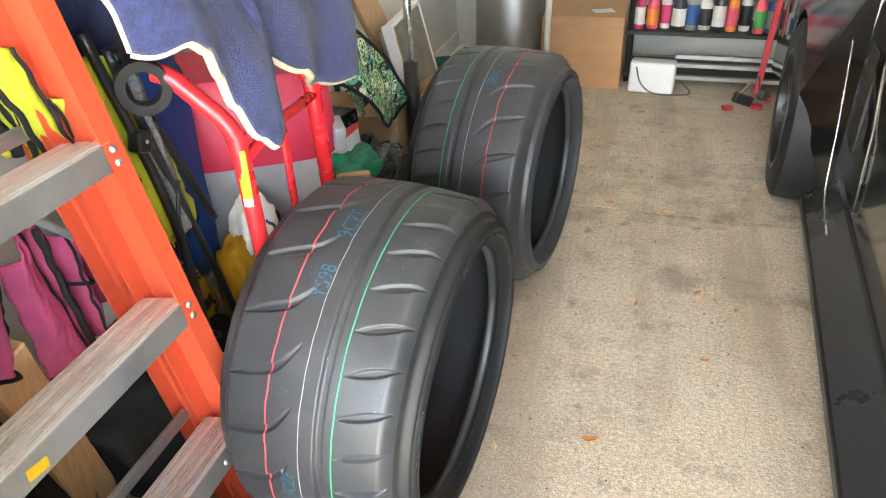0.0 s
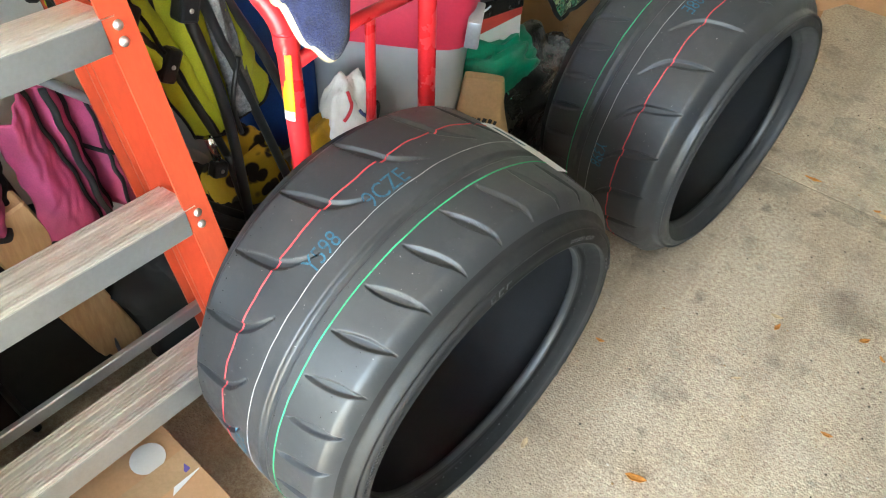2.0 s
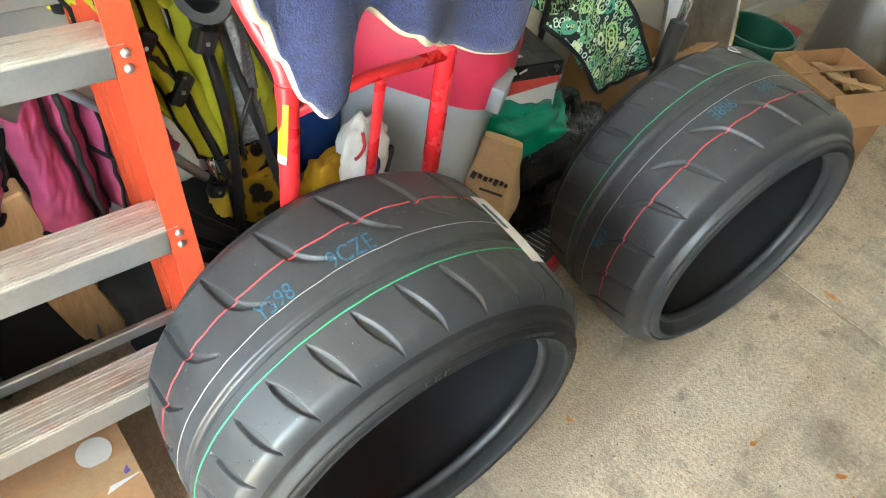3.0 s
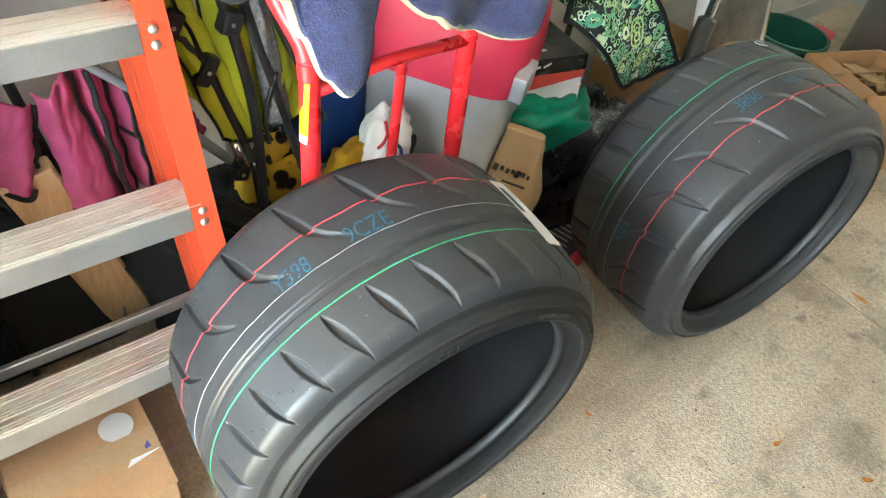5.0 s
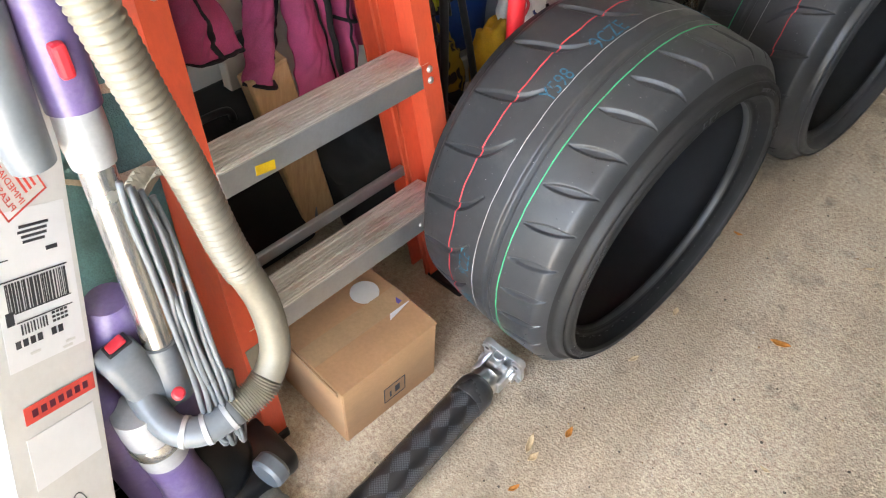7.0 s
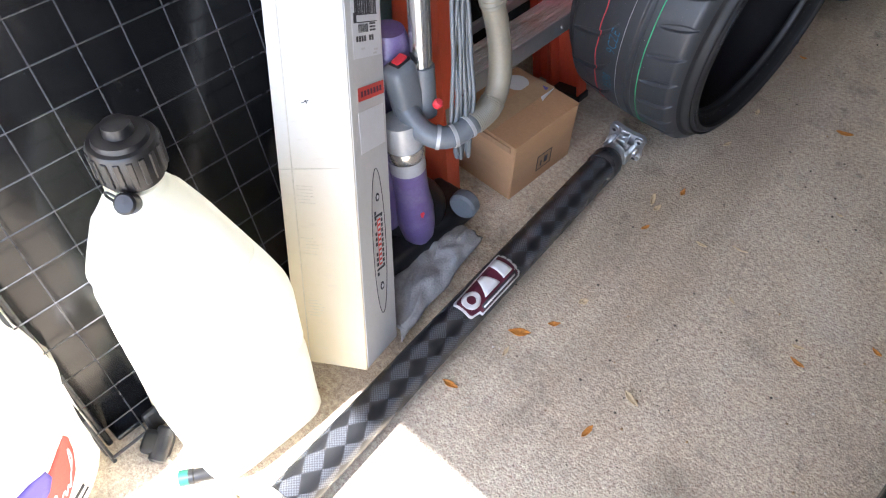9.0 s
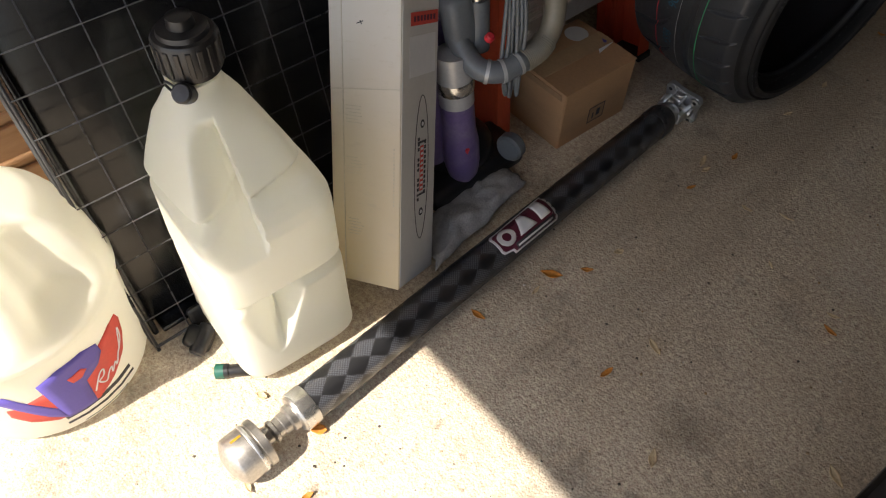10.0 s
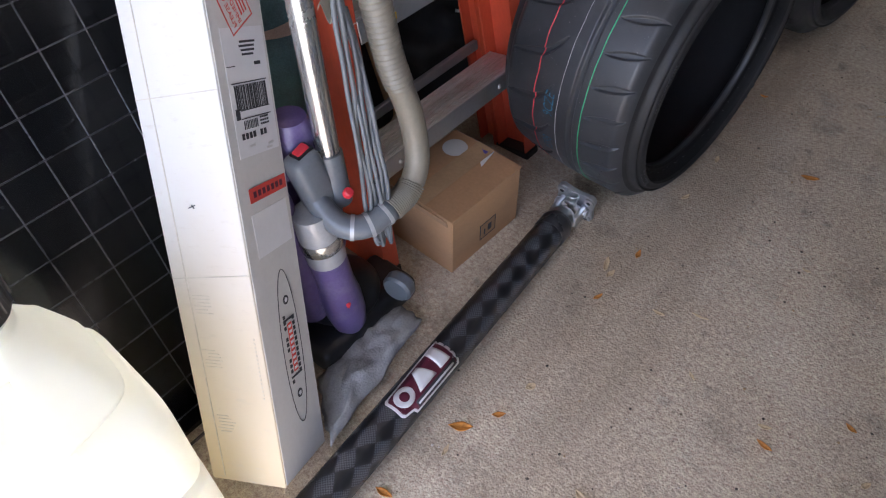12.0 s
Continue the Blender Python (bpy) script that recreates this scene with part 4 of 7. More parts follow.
    s = part("sticker", on_tube(flat(rim, 0.0), x0, ang), M_PAPER, ob, "white sticker with plain maroon and black shapes", True)
    part("sticker_field", on_tube(flat([(a * 0.93, c * 0.86) for a, c in rim], 0.0004), x0, ang), M_MAROON, s, "dark maroon field", True)
    part("sticker_band", on_tube(flat([(-0.050, -0.036), (0.086, -0.036), (0.086, -0.020), (-0.050, -0.020)], 0.0008), x0, ang), M_INK, s, "black band", True)
    part("sticker_bar", on_tube(flat([(-0.046, -0.031), (0.080, -0.031), (0.080, -0.026), (-0.046, -0.026)], 0.0012), x0, ang), M_PAPER, s, "pale bar", True)
    ringp = [(-0.060 + 0.026 * math.cos(2 * math.pi * k / 20), 0.006 + 0.023 * math.sin(2 * math.pi * k / 20)) for k in range(20)]
    part("sticker_shape", on_tube(flat(ringp, 0.0008), x0, ang), M_PAPER, s, "pale round shape", True)
    part("sticker_shape", on_tube(flat([(-0.060 + (a + 0.060) * 0.45, 0.006 + (c - 0.006) * 0.5) for a, c in ringp], 0.0012), x0, ang), M_MAROON, s, "maroon dot", True)
    part("sticker_shape", on_tube(flat([(-0.028, -0.014), (-0.004, 0.031), (0.014, 0.031), (0.032, -0.014)], 0.0008), x0, ang), M_PAPER, s, "pale wedge shape", True)
    part("sticker_shape", on_tube(flat([(0.046, -0.014), (0.082, -0.014), (0.078, 0.037), (0.050, 0.037)], 0.0008), x0, ang), M_PAPER, s, "pale upright shape", True)
    return ob


driveshaft()


# ---- small carton under the ladder ----
def small_carton():
    ob = thing("cardboard_box", "small brown cardboard box on the floor under the ladder", "box", m=pose(-0.668, 0.628, 0, 0, 0, -2))
    w, d, h = 0.20, 0.235, 0.163
    t = 0.004
    for nm, sx, sy, x, y in (("side_panel", t, d, w / 2, 0), ("side_panel", t, d, -w / 2, 0), ("end_panel", w, t, 0, -d / 2), ("end_panel", w, t, 0, d / 2)):
        part(nm, boxm(sx, sy, h, pose(x, y, h / 2), 0.0012, 1), M_CARTON, ob)
    part("bottom_panel", boxm(w, d, t, pose(0, 0, t / 2)), M_CARTON, ob)
    part("top_flap", boxm(w / 2 + 0.002, d + 0.006, t, pose(w / 4 + 0.002, 0, h + 0.002, 0, 1.5, 0), 0.001, 1), M_CARTON, ob, "closed top flap")
    part("top_flap", boxm(w / 2 - 0.004, d + 0.006, t, pose(-w / 4, 0, h + 0.003, 0, -2.0, 0), 0.001, 1), M_CARTON, ob, "closed top flap")
    part("end_flap", boxm(w * 0.9, 0.003, 0.02, pose(0, -d / 2 - 0.003, h - 0.012, 12, 0, 0), 0.001, 1), M_CARTON_IN, ob)
    pr = part("printed_mark", boxm(0.0006, 0.055, 0.045, pose(w / 2 + 0.0024, 0.005, 0.055)), M_CARTON_IN, ob, "handling mark box")
    for y, z, sy, sz in ((0.005, 0.078, 0.055, 0.002), (0.005, 0.033, 0.055, 0.002), (-0.022, 0.055, 0.002, 0.046), (0.032, 0.055, 0.002, 0.046), (0.012, 0.055, 0.012, 0.02), (-0.006, 0.05, 0.004, 0.018)):
        part("ink_bar", boxm(0.0006, sy, sz, pose(w / 2 + 0.003, y, z)), M_INK, pr)
    lb = part("shipping_label", outline_prism([(-0.030, -0.022), (0.030, -0.022), (0.030, 0.030)], 0.0008, pose(0.010, 0.082, h + 0.0056, 0, -1, 100)), M_PAPER, ob, "torn white corner label")
    part("ink_bar", outline_prism([(0.006, -0.010), (0.022, -0.010), (0.022, 0.006)], 0.0006, pose(0.010, 0.082, h + 0.0068, 0, -1, 100)), M_VIOLET, lb)
    part("round_sticker", lathe([(0.030, 0), (0.030, 0.0008)], 32, pose(-0.052, 0.066, h + 0.0066)), M_GREYCARD, ob, "grey round sticker")
    part("tape", boxm(0.05, d + 0.004, 0.0008, pose(0.0, 0, h + 0.0072)), M_KRAFT, ob, "brown packing tape")


small_carton()


# ---- tall white carton leaning ----
def white_carton():
    A = Vector((-0.4331, 0.392, 1.0)).normalized()
    f = Vector((-0.9432, -0.3323, 0))
    f = (f - A * f.dot(A)).normalized()
    r = A.cross(f)
    if r.y < 0:
        r = -r
    corner = Vector((-0.4316, -0.0999, 0.0982))
    m = Matrix.Translation(corner) @ Matrix((f, r, A)).transposed().to_4x4()
    ob = thing("long_carton", "tall white cardboard carton leaning back with shipping labels", "box", m=m)
    w1, w2, L = 0.1464, 0.1431, 1.25
    bm = boxm(w1, w2, L, pose(w1 / 2, w2 / 2, L / 2), 0.004, 2)
    part("carton_body", bm, M_WHITECARD, ob, "scuffed white card", 30)
    part("printed_side", boxm(0.0008, w2 - 0.008, L - 0.01, pose(-0.0006, w2 / 2, L / 2)), M_GREYCARD, ob, "greyish printed side")
    part("tape_seam", boxm(0.0016, 0.0012, L - 0.02, pose(0.118, -0.0005, L / 2)), M_CREASE, ob, "taped seam")

    def on_side(y, z, sy, sz, material, d=0.0004, rot=0.0):
        return boxm(0.0006, sy, sz, pose(-0.0012 - d, y, z, rot, 0, 0)), material
    def put(name, y, z, sy, sz, material, par, d=0.0004, rot=0.0, label=""):
        bm2, mt = on_side(y, z, sy, sz, material, d, rot)
        return part(name, bm2, mt, par, label)
    lab = put("shipping_label", 0.078, 0.648, 0.108, 0.185, M_PAPER, ob, 0.0004, 0, "white shipping label")
    rnd = random.Random(3)
    y = 0.036
    while y < 0.118:
        w = rnd.choice((0.001, 0.0018, 0.0028))
        put("barcode_bar", y, 0.642, w, 0.036, M_INK, lab, 0.0011)
        y += w + rnd.choice((0.0012, 0.002))
    put("ink_bar", 0.076, 0.663, 0.092, 0.0016, M_INK, lab, 0.0011)
    put("ink_bar", 0.0355, 0.619, 0.010, 0.016, M_INK, lab, 0.0011)
    put("ink_bar", 0.082, 0.6235, 0.078, 0.0014, M_INK, lab, 0.0011)
    put("ink_bar", 0.082, 0.6115, 0.078, 0.0014, M_INK, lab, 0.0011)
    put("ink_bar", 0.036, 0.687, 0.020, 0.0014, M_INK, lab, 0.0011)
    for z in (0.720, 0.714, 0.708, 0.702):
        put("ink_bar", 0.084 + rnd.uniform(-0.004, 0.004), z, rnd.uniform(0.026, 0.042), 0.0032, M_INK, lab, 0.0011)
    put("ink_bar", 0.105, 0.688, 0.016, 0.005, M_INK, lab, 0.0011)
    for k in range(9):
        put("barcode_bar", 0.048 + 0.0042 * k, 0.602, rnd.choice((0.0012, 0.002)), 0.013, M_INK, lab, 0.0011)
    for k in range(7):
        if k != 4:
            put("ink_bar", 0.040 + 0.0098 * k, 0.586, 0.0066, 0.009, M_INK, lab, 0.0011)
    for k in range(12):
        put("ink_bar", 0.092 + (k % 4) * 0.006, 0.598 + 0.0052 * (k // 4), 0.0042, 0.0030, M_INK, lab, 0.0011)
    for y, z in ((0.060, 0.570), (0.105, 0.560), (0.110, 0.566)):
        put("ink_bar", y, z, 0.014, 0.003, M_GREYCARD, lab, 0.0011)
    tp = put("red_sticker", 0.0830, 0.4985, 0.104, 0.0225, M_REDPRINT, ob, 0.0006, 1.5, "red tape strip")
    for k in range(7):
        put("print_bar", 0.045 + 0.0125 * k, 0.4975 + 0.0003 * k, 0.0080, 0.0095, M_MAROON, tp, 0.0010, 1.5)
    put("sticker", 0.079, 0.435, 0.10, 0.070, M_PAPER, ob, 0.0003, 2, "pale paper square")
    # slanting panel outlined in red with red lettering
    tri = put("printed_panel", 0.064, 0.780, 0.062, 0.082, M_WHITECARD, ob, 0.0002, 28, "panel outlined in red with red lettering")
    at = pose(-0.0018, 0.064, 0.780, 28, 0, 0)
    for y, z, sy, sz in ((0, 0.041, 0.064, 0.0022), (0, -0.041, 0.064, 0.0022), (0.031, 0, 0.0022, 0.084), (-0.031, 0, 0.0022, 0.084)):
        part("outline_bar", boxm(0.0006, sy, sz, at @ pose(0, y, z)), M_REDPRINT, tri)
    for y, word, size in ((-0.018, "PLEASE OPEN", 0.0118), (-0.004, "IMMEDIATELY", 0.0118)):
        part("printed_text", moved(lettering(word, size, 0.0002), at @ pose(-0.0006, y, 0.0, 90, 0, -90) @ pose(0, 0, 0, 0, 0, 90)), M_REDPRINT, tri, "red lettering")
    for y in (0.008, 0.015, 0.022):
        part("print_bar", boxm(0.0006, 0.003, 0.06, at @ pose(0, y, 0)), M_REDPRINT, tri)
    # long oval outline with unreadable red and black rows in it
    bm = bmesh.new()
    n = 60
    pts = [Vector((-0.0016, 0.082 + 0.028 * math.cos(2 * math.pi * k / n), 0.223 + 0.140 * math.sin(2 * math.pi * k / n))) for k in range(n + 1)]
    add_tube(bm, pts, 0.0008, 4)
    ov = part("printed_oval", bm, M_INK, ob, "thin printed oval")
    put("print_block", 0.0825, 0.225, 0.013, 0.088, M_REDPRINT, ov, 0.0006, 0, "red print")
    for k in range(9):
        put("print_bar", 0.0825, 0.187 + 0.0095 * k, 0.009, 0.0045, M_PAPER, ov, 0.0010)
    for k in range(13):
        if k not in (1, 5, 9):
            put("print_bar", 0.0695, 0.165 + 0.0098 * k, 0.0066, 0.0062, M_INK, ov, 0.0006)
    for k in range(11):
        put("print_bar", 0.0955, 0.176 + 0.0098 * k, 0.0066, 0.0066, M_INK, ov, 0.0006)
    for z in (0.276, 0.174):
        put("print_bar", 0.0825, z, 0.034, 0.004, M_INK, ov, 0.0006)
    for z in (0.310, 0.138):
        part("print_dot", lathe([(0.008, 0), (0.008, 0.0005)], 20, pose(-0.0018, 0.0825, z, 0, -90, 0)), M_INK, ov)
        part("print_dot", lathe([(0.004, 0), (0.004, 0.0005)], 16, pose(-0.0022, 0.0825, z, 0, -90, 0)), M_PAPER, ov)
    for z in (0.377, 0.655):
        part("crease", boxm(w1 * 0.98, 0.0012, 0.0016, pose(w1 / 2, -0.0002, z, 0, 4, 0)), M_CREASE, ob)
    for z0 in (0.10, 0.22, 0.315):
        for k in range(6):
            part("flute_mark", boxm(rnd.uniform(0.02, 0.034), 0.0008, 0.0012, pose(0.098 + rnd.uniform(-0.006, 0.006), -0.0003, z0 + 0.006 * k)), M_CREASE, ob)
    for k in range(16):
        part("punch_mark", boxm(0.0022, 0.0008, 0.003, pose(0.012, -0.0003, 0.17 + 0.007 * k)), M_CREASE, ob)
    part("pen_mark", boxm(0.014, 0.0008, 0.0016, pose(0.081, -0.0004, 0.490, 0, 20, 0)), M_INK, ob)
    part("pen_mark", boxm(0.007, 0.0008, 0.0016, pose(0.079, -0.0004, 0.490, 0, -60, 0)), M_INK, ob)
    return ob


white_carton()


# ---- fuel jugs ----
def square_jug():
    ob = thing("fuel_jug", "square natural white plastic fuel jug with a black screw cap", "fuel jug", m=pose(-0.595, -0.287, 0.0, 0, 0, -3))
    hx, hy, H = 0.134, 0.120, 0.572
    n, nh = 288, 190

    def section(th):
        c, s = math.cos(th), math.sin(th)
        e = 6.0
        r = (abs(c) ** e + abs(s) ** e) ** (-1 / e)
        return c * r, s * r

    def tier(z, cx, cy):
        """How wide the body is at the height z, with its two pressed-in waists."""
        if z < 0.05:
            sc = 0.80 + 0.20 * math.sin(z / 0.05 * math.pi / 2)
        elif z < 0.40:
            sc = 1.0 - 0.05 * (z / 0.40)
        elif z < 0.535:
            q = (z - 0.40) / 0.135
            sc = 0.95 - 0.50 * q ** 1.12
        else:
            sc = 0.45 - 0.12 * min(1.0, (z - 0.535) / 0.022)
        for zc, dp, wd in ((0.246 + 0.004 * cy, 0.150, 0.0075), (0.418 + 0.028 * (cx + cy) / 2, 0.165, 0.0072)):
            sc -= dp * max(0.0, 1 - abs(z - zc) / (2.2 * wd)) ** 1.3
        return sc

    def step(a, b, x):
        t = min(1.0, max(0.0, (x - a) / (b - a)))
        return t * t * (3 - 2 * t)

    bm = bmesh.new()
    rings = []
    corner = math.atan2(-hy, hx) + 0.30
    for j in range(nh + 1):
        z = H * j / nh
        off = -0.066 * max(0.0, (z - 0.38) / 0.19) ** 1.1
        round_ = min(1.0, max(0.0, (z - 0.50) / 0.05))
        ring = []
        for i in range(n):
            th = 2 * math.pi * i / n
            cx, cy = section(th)
            sc = tier(z, cx, cy)
            cx, cy = cx + (math.cos(th) - cx) * round_, cy + (math.sin(th) - cy) * round_
            x, y = hx * cx * sc, hy * cy * sc
            da = (th if th < math.pi else th - 2 * math.pi) - corner
            # lower grip: a pointed hollow pinched into the upright edge that faces the room
            if 0.090 < z < 0.252:
                t = (z - 0.090) / 0.162
                wid = 0.06 + 0.50 * t
                lean = da - 0.06 - 0.10 * t
                g = (1 - step(0.25 * wid, wid, abs(lean))) * step(0.0, 0.5, t) * (1 - step(0.93, 1.0, t))
                g += 0.35 * (1 - step(0.0, 0.05, abs(lean))) * step(0.2, 0.5, t) * (1 - step(0.85, 0.98, t))
                x -= 0.066 * g * math.cos(th)
                y -= 0.066 * g * math.sin(th)
            # upper grip: a broad channel, soft on one side, with finger waves along the other
            wid = 0.24 + 0.020 * math.sin(z * 190)
            q = da - 0.02
            g = (1 - step(0.80 * wid, wid, q) if q > 0 else 1 - step(0.05, 0.50, -q)) * step(0.345, 0.405, z) * (1 - step(0.490, 0.540, z))
            x -= 0.066 * g * math.cos(th)
            y -= 0.066 * g * math.sin(th)
            wob = 1 + 0.010 * nz3((x, y, z), 9.0)
            ring.append(bm.verts.new((x * wob + off, y * wob, z)))
        rings.append(ring)
    for a, b in zip(rings, rings[1:]):
        for i in range(n):
            bm.faces.new((a[i], a[(i + 1) % n], b[(i + 1) % n], b[i]))
    bm.faces.new(rings[0][::-1])
    bm.faces.new(rings[-1])
    part("jug_body", bm, M_JUG, ob, "translucent natural plastic body", 60)
    cm = pose(-0.064, 0.004, H + 0.004)
    cap = part("cap", lathe([(0.040, 0), (0.040, 0.006), (0.0445, 0.008), (0.0455, 0.058), (0.043, 0.062), (0.037, 0.063), (0.035, 0.070), (0.020, 0.072), (0.018, 0.086), (0.011, 0.089), (0.0, 0.089)], 48, cm, cap=False), M_BLACKPL, ob, "black ribbed screw cap", 35)
    bm = bmesh.new()
    for k in range(18):
        th = 2 * math.pi * k / 18
        add_box(bm, 0.004, 0.008, 0.042, cm @ pose(0.0457 * math.cos(th), 0.0457 * math.sin(th), 0.034, 0, 0, math.degrees(th)), 0.001, 1)
    part("grip_ribs", bm, M_BLACKPL, cap)
    v = part("vent_cap", lathe([(0.013, -0.01), (0.015, 0.004), (0.015, 0.018), (0.012, 0.021), (0.0, 0.022)], 24, pose(-0.028, -0.026, 0.566, 32, 38, 0), cap=False), M_BLACKPL, ob, "small black vent cap", 35)
    part("strap", tube(spline([(-0.028, -0.034, 0.576), (-0.046, -0.044, 0.584), (-0.054, -0.044, 0.572), (-0.044, -0.038, 0.562)]), 0.002, 6), M_BLACKPL, v, "black tether")
    return ob


square_jug()


def round_jug():
    c = (-0.786, -0.664, 0)
    ob = thing("fuel_jug", "large round natural white plastic fuel jug with a printed badge", "fuel jug", m=pose(*c))
    n, nh = 96, 60
    R, H = 0.178, 0.40
    prof = [(0.142, 0.0), (0.157, 0.008), (0.165, 0.022), (R, 0.04), (R, 0.215), (0.173, 0.222), (0.174, 0.234), (0.170, 0.246), (0.168, 0.28), (0.160, 0.32), (0.142, 0.36), (0.112, 0.395), (0.07, 0.415), (0.048, 0.422), (0.046, 0.45)]
    bm = bmesh.new()
    rings = []
    dense = []
    prof = [(r * 1.06 if r != R else r, h * 1.03) for r, h in prof]
    for a, b in zip(prof, prof[1:]):
        for k in range(4):
            dense.append((a[0] + (b[0] - a[0]) * k / 4, a[1] + (b[1] - a[1]) * k / 4))
    dense.append(prof[-1])
    for r, h in dense:
        ring = []
        for i in range(n):
            th = 2 * math.pi * i / n
            rr = r
            # two thumb hollows either side of the moulded handle
            for a0 in (-0.62, 0.50):
                da = th if th < math.pi else th - 2 * math.pi
                g = math.exp(-((da - a0) / 0.38) ** 6) * math.exp(-((h - 0.340) / 0.068) ** 6)
                rr -= 0.068 * g
            ring.append(bm.verts.new((rr * math.cos(th), rr * math.sin(th), h)))
        rings.append(ring)
    for a, b in zip(rings, rings[1:]):
        for i in range(n):
            bm.faces.new((a[i], a[(i + 1) % n], b[(i + 1) % n], b[i]))
    bm.faces.new(rings[0][::-1])
    bm.faces.new(rings[-1])
    part("jug_body", bm, M_JUG, ob, "translucent natural plastic body", 60)

    def on_body(bm2, th0, z0, up=0.0006):
        for v in bm2.verts:
            th = th0 + 1.08 * v.co.x / R
            r = R + up + v.co.z
            v.co = (r * math.cos(th), r * math.sin(th), z0 + 0.95 * v.co.y)
        return bm2

    def shape(pts, d):
        # cut finely, so that it bends round the body
        bm2 = outline_prism(pts, 0.0003)
        bmesh.ops.triangulate(bm2, faces=bm2.faces[:])
        bmesh.ops.subdivide_edges(bm2, edges=bm2.edges[:], cuts=3, use_grid_fill=True)
        return moved(bm2, pose(0, 0, d))
    th0 = 0.0
    red = [(-0.0883, 0.0064), (-0.076, 0.0066), (-0.0347, 0.023), (0.0702, 0.0468), (0.1025, 0.061), (0.1249, 0.0614), (0.13, 0.042), (0.122, 0.0106), (0.1045, -0.0226), (0.0675, -0.0521), (0.031, -0.0711), (0.001, -0.0687), (-0.0346, -0.0667), (-0.0698, -0.0455), (-0.0892, -0.0182)]
    badge = part("badge", on_body(shape(red, 0.0), th0, 0.130), M_REDPRINT, ob, "red swoosh-shaped badge", True)
    vee = [(-0.1021, 0.0485), (-0.0765, 0.05), (-0.0256, -0.0323), (-0.021, -0.0714), (-0.0432, -0.0461)]
    part("badge_shape", on_body(shape(vee, 0.0004), th0, 0.130), M_VIOLET, badge, "violet wedge shape", True)
    pee = [(-0.0313, 0.0519), (0.0033, 0.0684), (0.0443, 0.0713), (0.0709, 0.0579), (0.0717, 0.0316), (0.057, 0.0112), (0.0295, -0.0036), (0.0257, -0.0717), (-0.021, -0.0714), (-0.0256, -0.0323)]
    part("badge_shape", on_body(shape(pee, 0.0006), th0, 0.130), M_VIOLET, badge, "violet rounded shape", True)
    part("badge_shape", on_body(shape([(0.0081, 0.0299), (0.032, 0.0351), (0.0389, 0.0248), (0.0271, 0.0121), (0.0124, 0.0131)], 0.0010), th0, 0.130), M_REDPRINT, badge, "small red window", True)
    strokes = spline([(a, c, 0) for a, c in [(0.0314, -0.0462), (0.048, -0.0161), (0.0579, -0.0109), (0.0547, -0.0249), (0.0433, -0.0314), (0.0529, -0.0453), (0.0627, -0.0315), (0.0713, -0.0255), (0.069, -0.04), (0.0808, -0.0236), (0.0817, -0.0349), (0.094, -0.0132), (0.1007, -0.0061), (0.1149, 0.0325), (0.112, 0.009), (0.0969, -0.0112)]], 4)
    part("badge_stroke", on_body(tube(strokes, 0.0017, 6, 0.3), th0, 0.130, 0.0012), M_PAPER, badge, "white pen-like stroke", True)
    for k, (w, z) in enumerate(((0.125, 0.062), (0.130, 0.045), (0.085, 0.030))):
        part("print_bar", on_body(shape([(-w / 2, -0.005 + 0.002 * k), (w / 2, -0.005 + 0.002 * k), (w / 2, 0.005 - 0.002 * k), (-w / 2, 0.005 - 0.002 * k)], 0.0), th0 + 0.22, z), M_INK, ob, "dark printed bar", True)
    return ob


round_jug()


